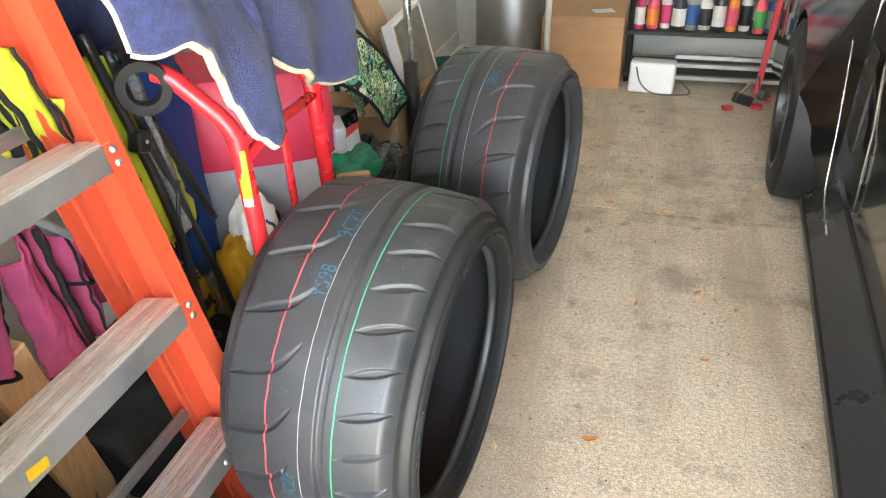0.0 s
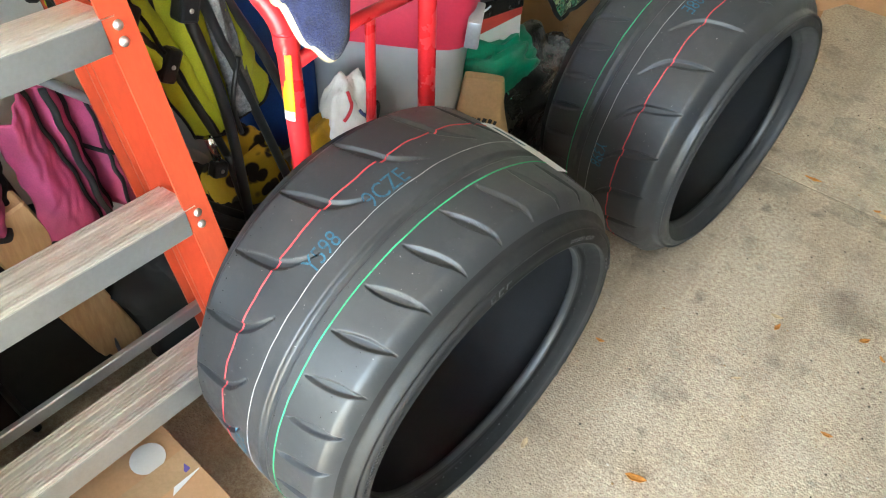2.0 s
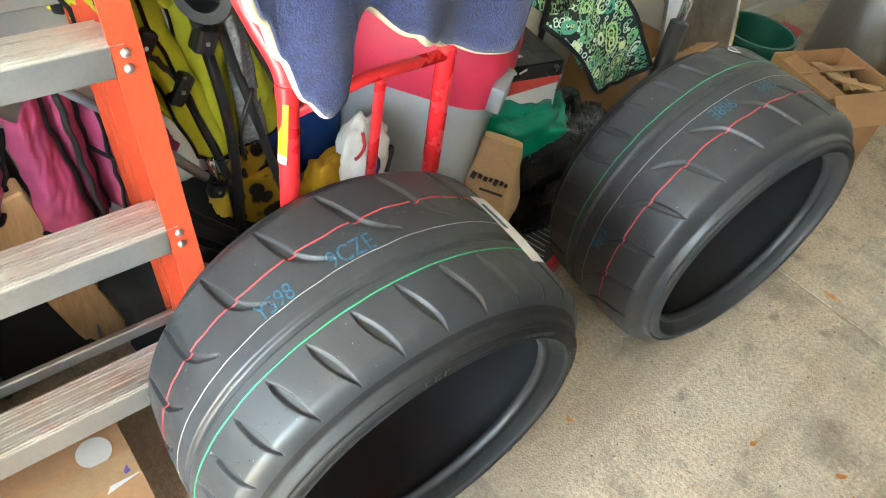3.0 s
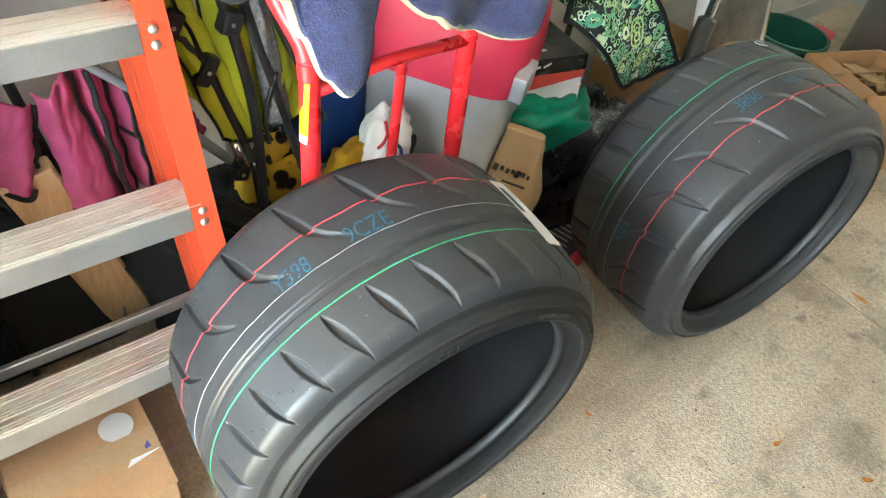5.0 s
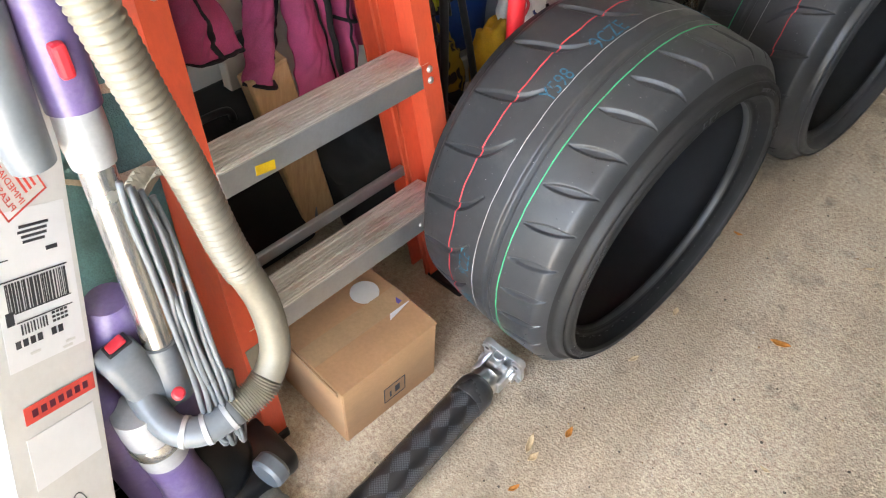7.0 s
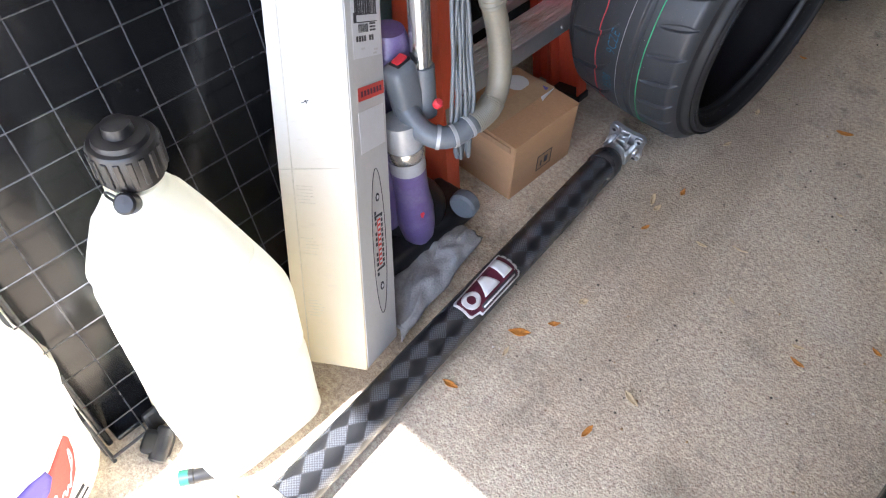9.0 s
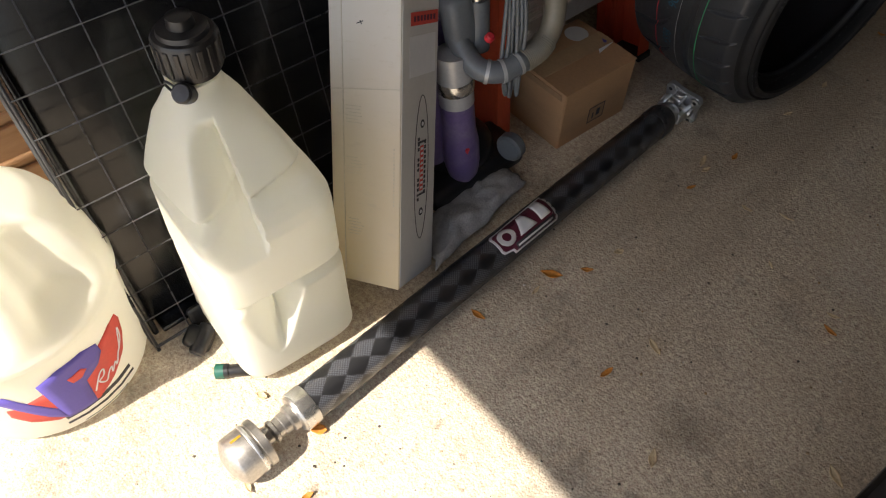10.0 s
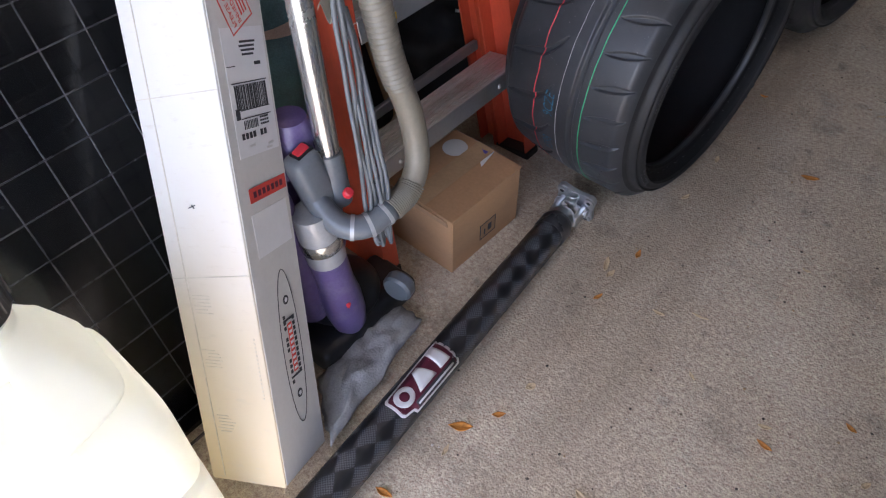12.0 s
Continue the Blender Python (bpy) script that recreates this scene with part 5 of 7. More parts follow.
# ---- folded wire crate ----
def wire_crate():
    ob = thing("dog_crate", "folded black wire dog crate with its plastic tray on edge", "dog crate", m=pose(-0.668, -0.505, 0.0, 0, -15, 0))
    Ly, Hz, D = 0.70, 0.95, 0.10
    for x in (0.0, -0.105):
        pan = bmesh.new()
        ny, nz_ = (10, 14) if x == 0 else (6, 9)
        for k in range(ny + 1):
            y = Ly * k / ny
            add_tube(pan, [(x, y, 0.02), (x, y, Hz)], 0.0012 if 0 < k < ny else 0.0032, 6)
        for k in range(nz_ + 1):
            z = 0.02 + (Hz - 0.02) * k / nz_
            add_tube(pan, [(x + 0.003, 0, z), (x + 0.003, Ly, z)], 0.0012 if 0 < k < nz_ else 0.0032, 6)
        part("wire_panel", pan, M_BLACKMETAL, ob, "black wire mesh panel", True)
    tr = boxm(0.014, Ly - 0.03, Hz - 0.06, pose(-0.052, Ly / 2, Hz / 2 + 0.01), 0.006, 2)
    tray = part("tray", tr, M_TRAY, ob, "black plastic crate tray", 40)
    for y in (0.012, Ly - 0.012):
        part("tray_rim", boxm(0.050, 0.012, Hz - 0.05, pose(-0.034, y, Hz / 2 + 0.01), 0.004, 2), M_TRAY, tray, "", 40)
    part("tray_rim", boxm(0.050, Ly - 0.05, 0.012, pose(-0.034, Ly / 2, 0.036), 0.004, 2), M_TRAY, tray, "", 40)
    part("back_pan", boxm(0.030, Ly - 0.02, Hz - 0.05, pose(-0.084, Ly / 2, Hz / 2 + 0.01), 0.006, 2), M_TRAY, ob, "second black plastic pan", 40)
    for k in range(4):
        part("edge_wire", tube([(-0.012 - 0.022 * k, -0.004, 0.02), (-0.012 - 0.022 * k, -0.004, Hz)], 0.0022, 6), M_BLACKMETAL, ob)
    for y in (0.0, Ly):
        part("corner_post", tube([(0.0, y, 0.008), (-0.10, y, 0.008)], 0.004, 6), M_BLACKMETAL, ob)
        part("corner_post", tube([(0.0, y, Hz), (-0.10, y, Hz)], 0.004, 6), M_BLACKMETAL, ob)
    for y in (0.10, 0.60):
        part("latch", boxm(0.012, 0.05, 0.05, pose(0.008, y, 0.04), 0.008, 2), M_BLACKPL, ob, "black plastic corner clip")
    return ob


wire_crate()


# ---- vacuum cleaner ----
def vacuum():
    ob = thing("upright_vacuum", "purple and grey upright vacuum cleaner with a cream ribbed hose", "vacuum cleaner", m=pose(-0.64, 0.27, 0))
    up = Vector((-0.10, 0.06, 1.0)).normalized()
    fr = frame_of((0.0, 0.0, 0.0), up, (1, 0, 0))
    # its own run: along x of fr
    part("lower_body", lathe([(0.022, 0.055), (0.034, 0.075), (0.040, 0.11), (0.041, 0.16), (0.036, 0.20), (0.036, 0.275)], 32, pose(0.034, -0.036, 0.0, 4, -5, 0)), M_PURPLE, ob, "purple barrel", 40)
    part("upper_collar", lathe([(0.037, 0.272), (0.037, 0.35), (0.034, 0.39)], 32, pose(0.034, -0.036, 0.0, 4, -5, 0)), M_SILVERPL, ob, "silver collar", 40)
    part("cyclone", blob(lambda d: Vector((-0.09 + 0.06 * d.x, 0.0 + 0.065 * d.y, 0.24 + 0.15 * d.z)), 28, 18), M_PURPLE, ob, "purple cyclone bin", True)
    part("cyclone_cone", lathe([(0.06, 0.0), (0.045, 0.05), (0.03, 0.09)], 24, pose(-0.07, -0.02, 0.44)), M_PURPLE, ob, "pale purple cone", 40)
    part("motor_housing", blob(lambda d: Vector((-0.045 + 0.085 * d.x, 0.0 + 0.09 * d.y, 0.075 + 0.06 * d.z)), 28, 16), M_BLACKPL, ob, "dark motor housing", True)
    part("floor_head", boxm(0.13, 0.28, 0.06, pose(-0.01, 0.0, 0.035), 0.02, 3), M_BLACKPL, ob, "dark floor head", 40)
    part("wheel", lathe([(0.0, -0.016), (0.028, -0.016), (0.033, -0.010), (0.033, 0.010), (0.028, 0.016), (0.0, 0.016)], 24, pose(0.060, 0.075, 0.10, 90, 0, 12), cap=False), M_GREYPL, ob, "grey wheel", 35)
    part("side_button", boxm(0.014, 0.016, 0.05, pose(0.052, -0.058, 0.15), 0.006, 2), M_REDPL, ob, "red release button")
    # grey valve block with its red switch and elbow
    part("valve_block", boxm(0.05, 0.058, 0.15, pose(-0.010, -0.038, 0.425, 10, -6, 0), 0.016, 3), M_GREYPL, ob, "grey valve block", 40)
    part("switch_well", boxm(0.026, 0.036, 0.006, pose(-0.018, -0.044, 0.499, 10, -6, 0), 0.003, 2), M_BLACKPL, ob, "black switch well")
    part("switch", boxm(0.018, 0.026, 0.008, pose(-0.018, -0.045, 0.502, 16, -6, 0), 0.003, 2), M_REDPL, ob, "red switch")
    part("release_knob", lathe([(0.009, 0.0), (0.009, 0.010), (0.006, 0.013), (0.0, 0.013)], 20, pose(0.046, -0.014, 0.420, 0, 30, 0), cap=False), M_REDPL, ob, "red release knob", 40)
    part("back_body", lathe([(0.030, 0.10), (0.038, 0.14), (0.038, 0.40), (0.030, 0.44)], 28, pose(-0.02, -0.075, 0.0, 4, -5, 0)), M_PURPLE, ob, "second purple barrel", 40)
    part("clear_collar", lathe([(0.0385, 0.305), (0.040, 0.312), (0.040, 0.325), (0.0385, 0.332)], 32, pose(0.034, -0.036, 0.0, 4, -5, 0)), M_CHROME, ob, "bright collar ring", 40)
    el = spline([(-0.020, -0.040, 0.43), (0.010, -0.046, 0.392), (0.052, -0.040, 0.368), (0.082, -0.010, 0.364), (0.094, 0.040, 0.375)], 6)
    e = part("elbow", tube(el, 0.022, 20), M_GREYPL, ob, "grey swivel elbow", True)
    for i in (14, 18, 22):
        i = min(i, len(el) - 2)
        part("elbow_ring", tube([el[i], el[i] + (el[i + 1] - el[i]).normalized() * 0.007], 0.0238, 20), M_SILVERPL, e, "", 40)
    # cream hose: a ribbed tube that climbs and swings over
    run = spline([(0.094, 0.038, 0.375), (0.095, 0.085, 0.388), (0.084, 0.122, 0.428), (0.066, 0.130, 0.510), (0.050, 0.108, 0.620), (0.040, 0.092, 0.740), (0.032, 0.070, 0.860), (0.020, 0.050, 0.98), (-0.025, 0.030, 1.09), (-0.10, 0.0, 1.13)], 50)
    n_run = len(run)
    rad = [0.0226 + ((0.0024 if (i % 4) < 2 else -0.0014) if i < 0.14 * n_run or i > 0.40 * n_run else 0.0) for i in range(n_run)]
    part("hose", tube(run, rad, 18), M_HOSE, ob, "cream ribbed hose", True)
    # wand
    w0, w1 = Vector((0.004, -0.004, 0.372)), Vector((-0.100, 0.055, 1.10))
    wd_ = (w1 - w0).normalized()
    part("wand_socket", tube([w0, w0 + wd_ * 0.10], [0.027, 0.0245], 24), M_GREYPL, ob, "grey wand socket", 40)
    part("wand", tube([w0 + wd_ * 0.09, w0 + wd_ * 0.40], 0.0205, 28), M_CHROME, ob, "polished chrome wand", 40)
    part("wand_collar", tube([w0 + wd_ * 0.38, w0 + wd_ * 0.41, w0 + wd_ * 0.46], [0.025, 0.028, 0.026], 24), M_SILVERPL, ob, "clear silver collar", 40)
    hd = part("wand_grip", tube([w0 + wd_ * 0.45, w0 + wd_ * 0.72], [0.030, 0.033], 24), M_PURPLE, ob, "pale purple grip", 40)
    part("grip_button", boxm(0.02, 0.016, 0.04, Matrix.Translation(w0 + wd_ * 0.515 + Vector((0.028, -0.006, 0.0))), 0.005, 2), M_REDPL, hd, "red button")
    # second tool hanging beside the wand
    t0 = Vector((-0.045, -0.033, 0.78))
    part("tool_nozzle", tube([t0, t0 + Vector((-0.006, 0.0, 0.04)), t0 + Vector((-0.03, 0.02, 0.16)), t0 + Vector((-0.04, 0.03, 0.28))], [0.024, 0.028, 0.026, 0.034], 24), M_GREYPL, ob, "silver nozzle", 40)
    # power cord wound up and down
    for k in range(6):
        o = 0.007 * k
        c = spline([(0.045 - 0.004 * k, 0.015 + o, 0.78 - 0.01 * k), (0.052, 0.012 + o, 0.62), (0.066 + 0.004 * k, 0.006 + o, 0.46), (0.074 + 0.003 * k, 0.004 + o, 0.36), (0.080 + 0.002 * k, 0.010 + o * 0.8, 0.305 - 0.008 * (k % 3)), (0.074, 0.022 + o * 0.9, 0.32), (0.062, 0.026 + o, 0.42)], 8)
        part("cord", tube([p + Vector((0.006 * nz3(p, 9.0, k), 0.008 * nz3(p, 8.0, k + 9.0), 0)) for p in c], 0.0042, 6), M_GREYPL, ob, "looped grey power cord", True)
    part("cord_paper", sheet(lambda u, v: (-0.020 + 0.030 * u, 0.035 + 0.050 * v, 0.715 + 0.014 * math.sin(6 * u + 4 * v) + 0.02 * v), 8, 8, 0.001), M_HOSE, ob, "crumpled cream paper tag")
    return ob


vacuum()

# grey rag on the floor
def rag_at(u, v):
    """u from the carton's foot towards the box, v from the wall side to the shaft."""
    a = Vector((-0.600 - 0.030 * u, 0.110 + 0.235 * u, 0))
    c = Vector((-0.462 - 0.050 * u - 0.012 * u * u, 0.020 + 0.330 * u, 0))
    p = a.lerp(c, v)
    ridge = abs(nz3((u * 1.6, v * 0.8, 2.0), 3.2)) * 0.022 + abs(nz3((u, v, 5.0), 8.0)) * 0.012
    edge = min(1.0, 6 * min(u, 1 - u) + 0.25) * min(1.0, 5 * min(v, 1 - v) + 0.25)
    p.x += 0.012 * nz3((u, v, 1.0), 5.0)
    p.y += 0.012 * nz3((u, v, 9.0), 5.0)
    p.z = 0.006 + 0.022 * math.sin(math.pi * (0.15 + 0.6 * v)) * edge + ridge * edge + 0.02 * v
    return p


solid("rag", sheet(rag_at, 34, 22, 0.003), M_RAG, "crumpled grey cloth rag on the floor beside the driveshaft", "rag", smooth=True)


# ---- hand truck ----
def hand_truck():
    ob = thing("hand_truck", "red tubular hand truck with a blanket thrown over its handle", "hand truck")
    for y, grip in ((1.085, 1.055), (1.392, 1.40)):
        pts = spline([(-0.675, y, 0.10), (-0.695, y, 0.5), (-0.708, y, 0.79), (-0.714, y, 0.825), (-0.728, y - 0.003, 0.852), (-0.757, (y + grip) / 2, 0.889), (-0.790, grip + 0.006, 0.924), (-0.806, grip, 0.936), (-0.822, grip - 0.002, 0.940)], 8)
        rl = part("rail", tube(pts, 0.0165, 18), M_REDTUBE, ob, "red painted tube", True)
        part("collar", tube([(-0.7085, y, 0.80), (-0.7105, y, 0.826)], 0.0185, 18), M_REDTUBE, rl, "", 40)
    part("upright_bar", tube([(-0.700, 1.245, 0.12), (-0.722, 1.268, 0.79)], 0.0105, 12, 0.7), M_REDTUBE, ob, "thin red upright")
    for z in (0.785, 0.42):
        part("cross_bar", tube([(-0.705 + (0.8 - z) * 0.03, 1.085, z - 0.01), (-0.722 + (0.8 - z) * 0.05, 1.24, z), (-0.705 + (0.8 - z) * 0.03, 1.39, z + 0.012)], 0.011, 12), M_REDTUBE, ob, "red cross bar", True)
    part("toe_plate", boxm(0.20, 0.36, 0.006, pose(-0.60, 1.235, 0.012), 0.002, 1), M_REDTUBE, ob, "flat red toe plate")
    st = part("sticker", moved(sheet(lambda u, v: (0.0180 * math.cos(1.1 * u - 0.55), 0.0180 * math.sin(1.1 * u - 0.55), 0.10 * v), 8, 6, 0.0006), pose(-0.7045, 1.085, 0.70, 0, -2, -72)), M_YELLOWINK, ob, "yellow warning sticker", True)
    part("sticker_print", moved(sheet(lambda u, v: (0.0186 * math.cos(1.0 * u - 0.5), 0.0186 * math.sin(1.0 * u - 0.5), 0.016 * v), 8, 3, 0.0004), pose(-0.7045, 1.085, 0.692, 0, -2, -72)), M_PAPER, st, "white printed patch", True)
    for y in (1.02, 1.46):
        w = part("wheel", lathe([(0.0, -0.02), (0.075, -0.022), (0.095, -0.016), (0.10, 0.0), (0.095, 0.016), (0.075, 0.022), (0.0, 0.02)], 36, pose(-0.80, y, 0.10, 90, 0, 0), cap=False), M_BLACKPL, ob, "black rubber wheel", 40)
    return ob


hand_truck()


def tape_roll():
    ob = thing("tape_roll", "roll of dark grey tape hanging on the hand truck grip", "tape roll", m=pose(-0.835, 1.035, 0.920, 84, 0, 40))
    part("tape", lathe([(0.030, -0.022), (0.044, -0.022), (0.046, -0.018), (0.046, 0.018), (0.044, 0.022), (0.030, 0.022), (0.030, -0.022)], 48, None, cap=False), M_BLACKCLOTH, ob, "dark grey tape", 40)
    part("core", lathe([(0.028, -0.0225), (0.0305, -0.0225), (0.0305, 0.0225), (0.028, 0.0225), (0.028, -0.0225)], 40, None, cap=False), M_BLACKCLOTH, ob, "grey card core", 40)


tape_roll()


# ---- navy fleece blanket over the handle ----
def blanket():
    ob = thing("fleece_blanket", "navy fleece blanket with cream binding hanging over the hand truck", "blanket")
    HEM = [(0.86, 1.06), (0.90, 1.02), (0.94, 0.995), (0.97, 1.005), (1.00, 0.985), (1.03, 0.935), (1.06, 0.875), (1.095, 0.81), (1.125, 0.783), (1.155, 0.80), (1.175, 0.85), (1.185, 0.91), (1.23, 0.915), (1.30, 0.875), (1.345, 0.845), (1.40, 0.812), (1.45, 0.797), (1.495, 0.80), (1.52, 0.88)]

    def hem(y):
        for (a, za), (c, zc) in zip(HEM, HEM[1:]):
            if a <= y <= c:
                t = (y - a) / (c - a)
                t = t * t * (3 - 2 * t)
                return za + (zc - za) * t + 0.016
        return HEM[-1][1]

    def fold(u, v):
        # u along the bar, v from the back over the top and down the front
        y = 0.915 + 0.590 * u
        s = v * 2 - 1
        wave = 0.018 * math.sin(u * 21 + 0.7) + 0.03 * nz3((u * 4, v * 2, 0.3), 1.3)
        if s < 0:
            return Vector((-0.90 + 0.10 * s + wave * 0.6, y + 0.01, 1.17 + 0.25 * s + 0.02 * math.sin(9 * u)))
        top = 1.17 + 0.02 * math.sin(9 * u)
        h = hem(0.927 + 0.605 * u)
        front = -0.675 - 0.06 * max(0.0, (1.02 - y) / 0.09) ** 2 * (y < 1.02)
        x = -0.90 + (front + 0.90) * math.sin(min(1.0, s * 1.35) * math.pi / 2) + wave * (0.3 + 0.7 * s)
        return Vector((x, y + 0.015 * s * math.sin(u * 8), top + (h - top) * s ** 1.15))
    part("cloth", sheet(fold, 120, 48, 0.010), M_NAVY, ob, "navy fleece", True)
    edge = [fold(k / 160, 1.0) + Vector((-0.003, 0, -0.001)) for k in range(161)]
    part("binding", tube(edge, 0.0085, 8), M_CREAM, ob, "cream whipped binding", True)
    edge = [fold(0.0, 0.5 + k / 80) for k in range(41)]
    part("binding", tube(edge, 0.0085, 8), M_CREAM, ob, "cream whipped binding", True)
    return ob


blanket()


# ---- clear tote with a crimson lid ----
def rounded_loft(levels, e, n=64):
    bm = bmesh.new()
    rings = []
    for z, sx, sy in levels:
        ring = []
        for i in range(n):
            th = 2 * math.pi * i / n
            c, s = math.cos(th), math.sin(th)
            r = (abs(c) ** e + abs(s) ** e) ** (-1 / e)
            ring.append(bm.verts.new((sx * c * r, sy * s * r, z)))
        rings.append(ring)
    for a, b in zip(rings, rings[1:]):
        for i in range(n):
            bm.faces.new((a[i], a[(i + 1) % n], b[(i + 1) % n], b[i]))
    bm.faces.new(rings[0][::-1])
    bm.faces.new(rings[-1])
    return bm


def tote():
    ob = thing("storage_tote", "clear plastic storage tote with a crimson lid and silver latches", "storage tote", m=pose(-1.022, 1.640, 0.02, 0, 0, 32))
    part("tub", rounded_loft([(0.004, 0.160, 0.125), (0.02, 0.168, 0.132), (0.54, 0.192, 0.150), (0.545, 0.20, 0.158), (0.57, 0.20, 0.158)], 6.0), M_TOTE, ob, "cloudy clear plastic tub", 40)
    part("lid", rounded_loft([(0.535, 0.206, 0.164), (0.60, 0.208, 0.166), (0.74, 0.198, 0.156), (0.755, 0.19, 0.148), (0.757, 0.12, 0.09)], 5.0), M_CRIMSON, ob, "deep crimson plastic lid", 40)
    for m in (pose(0.207, -0.108, 0.575, 0, 4, 0), pose(-0.205, -0.03, 0.575, 0, -4, 0)):
        l = part("latch", boxm(0.030, 0.100, 0.060, m, 0.004, 2), M_SILVERPL, ob, "silver plastic latch", 40)
    return ob


tote()


# ---- shoe box, bags and small stores between the tyres ----
def shoe_box():
    ob = thing("shoe_box", "black shoe box with red and white sides on a green bag", "shoe box", m=pose(-1.0075, 1.872, 0.458, 2, -4, -15))
    part("box_body", boxm(0.225, 0.264, 0.110, pose(0, 0, -0.003), 0.002, 1), M_PAPER, ob, "white card base")
    bm = outline_prism([(-0.1325, -0.022), (0.1325, 0.012), (0.1325, 0.034), (-0.1325, 0.034)], 0.001, pose(0.1128, 0, 0, 90, 0, 90))
    part("red_band", bm, M_REDPRINT, ob, "slanting red band")
    part("lid", boxm(0.232, 0.270, 0.042, pose(0, 0, 0.052), 0.003, 2), M_GLOSSBLACK, ob, "glossy black lid with a faint white mark")
    part("lid_mark", boxm(0.0008, 0.040, 0.007, pose(0.1164, -0.02, 0.052, 8, 0, 0)), M_PAPER, ob, "white bar of print")
    part("lid_mark", boxm(0.0008, 0.022, 0.005, pose(0.1164, 0.018, 0.057, 24, 0, 0)), M_PAPER, ob, "white swoosh of print")
    bm = tube(spline([(-0.03, -0.09, 0.0745), (0.0, -0.05, 0.0745), (0.02, -0.08, 0.0745), (0.05, -0.02, 0.0745)]), 0.0025, 6)
    part("lid_mark", bm, M_PAPER, ob, "white swirl mark")
    part("lid_mark", boxm(0.012, 0.035, 0.0006, pose(0.07, 0.02, 0.0735)), M_PAPER, ob, "white printed mark")
    part("side_mark", boxm(0.0008, 0.012, 0.006, pose(0.1132, -0.085, -0.040)), M_REDPRINT, ob, "tiny red print")
    return ob


shoe_box()


def soft_bag(name, label, material, c, size, seed, squash=0.35, category="bag", sag=0.25):
    def fn(d):
        e = 0.75
        p = Vector([math.copysign(abs(q) ** e, q) for q in d])
        w = 1 + squash * nz3(d, 2.2, seed) + 0.12 * nz3(d, 6.0, seed + 3)
        q = Vector((p.x * size[0], p.y * size[1], p.z * size[2])) * w
        q.z = max(q.z, -size[2] * (1 - sag))
        return Vector(c) + q
    return solid(name, blob(fn, 44, 28), material, label, category, smooth=True)


soft_bag("plastic_bag", "crumpled green plastic bag under the shoe box", M_GREENBAG, (-0.865, 1.87, 0.315), (0.075, 0.165, 0.125), 2.0, 0.45)
soft_bag("black_bag", "black bin bag of soft things standing on the floor", M_BINBAG, (-0.885, 1.96, 0.185), (0.125, 0.24, 0.20), 5.0, 0.30)


def paper_bag():
    ob = thing("paper_bag", "brown kraft paper bag with dark lettering beside the tote", "paper bag", m=pose(-0.775, 1.690, 0.0, 0, 0, 30) @ Matrix.Diagonal((1.15, 1.1, 1.22, 1)))
    bag = part("bag_paper", rounded_loft([(0.0, 0.066, 0.040), (0.03, 0.068, 0.042), (0.06, 0.068, 0.042), (0.10, 0.066, 0.043), (0.14, 0.064, 0.042), (0.18, 0.062, 0.041), (0.22, 0.060, 0.040), (0.25, 0.057, 0.038), (0.29, 0.052, 0.033), (0.32, 0.047, 0.028), (0.35, 0.042, 0.019), (0.38, 0.038, 0.012)], 5.0, 48), M_KRAFT, ob, "creased kraft paper", 30)
    for v in bag.data.vertices:
        v.co += Vector((nz3(v.co, 14.0, 3.0), 0.5 * nz3(v.co, 17.0, 7.0), 0.0)) * 0.014
    for k, (x, w, h) in enumerate(((-0.034, 0.010, 0.016), (-0.020, 0.008, 0.010), (-0.008, 0.008, 0.011), (0.003, 0.007, 0.009), (0.014, 0.008, 0.015), (0.026, 0.007, 0.010), (0.036, 0.006, 0.009))):
        part("bag_print", boxm(w, 0.0010, h, pose(x, -0.0385, 0.304 + 0.002 * (k % 2), -6, 14, 0)), M_INK, ob, "dark print bar")
    part("bag_print", boxm(0.05, 0.0008, 0.005, pose(0.01, -0.0420, 0.280, -6, 0, 0)), M_INK, ob, "small print bar")


paper_bag()


def paisley_bag():
    ob = thing("fabric_bag", "black tote bag printed with green paisley flowers", "bag", m=pose(-0.90, 2.18, 0.49))

    def cloth(u, v):
        # u along the wall, v downwards
        a = Vector((0.03, -0.335 + 0.18 * u, 0.165 + 0.10 * u))
        c = Vector((0.07, -0.075 + 0.235 * u, -0.058 + 0.01 * u))
        p = a.lerp(c, v)
        p.x += 0.012 * math.sin(5 * u + 2 * v) + 0.02 * math.sin(math.pi * v) + 0.012 * nz3((u, v, 3), 4.0)
        p.y += 0.015 * math.sin(5 * v)
        p.z += 0.012 * math.sin(7 * u + 1)
        return p
    part("bag_cloth", sheet(cloth, 36, 28, 0.008), M_PAISLEY, ob, "green paisley print on black", True)
    part("bag_cloth", sheet(lambda u, v: cloth(u, v) + Vector((-0.08 - 0.03 * math.sin(3 * u), 0.02, 0.02)), 20, 16, 0.006), M_PAISLEY, ob, "back of the bag", True)
    part("bag_hem", tube([cloth(k / 30, 1.0) + Vector((0.002, 0, 0)) for k in range(31)], 0.006, 6), M_BLACKCLOTH, ob, "black hem", True)
    for u in (0.0, 1.0):
        part("bag_hem", tube([cloth(u, k / 30) + Vector((0.002, 0, 0)) for k in range(31)], 0.006, 6), M_BLACKCLOTH, ob, "black hem", True)
    part("bag_handle", tube(spline([(0.03, -0.33, 0.16), (0.04, -0.345, 0.23), (0.0, -0.31, 0.30), (-0.02, -0.25, 0.24)]), 0.007, 6, 0.5), M_BLACKCLOTH, ob, "black strap", True)
    return ob


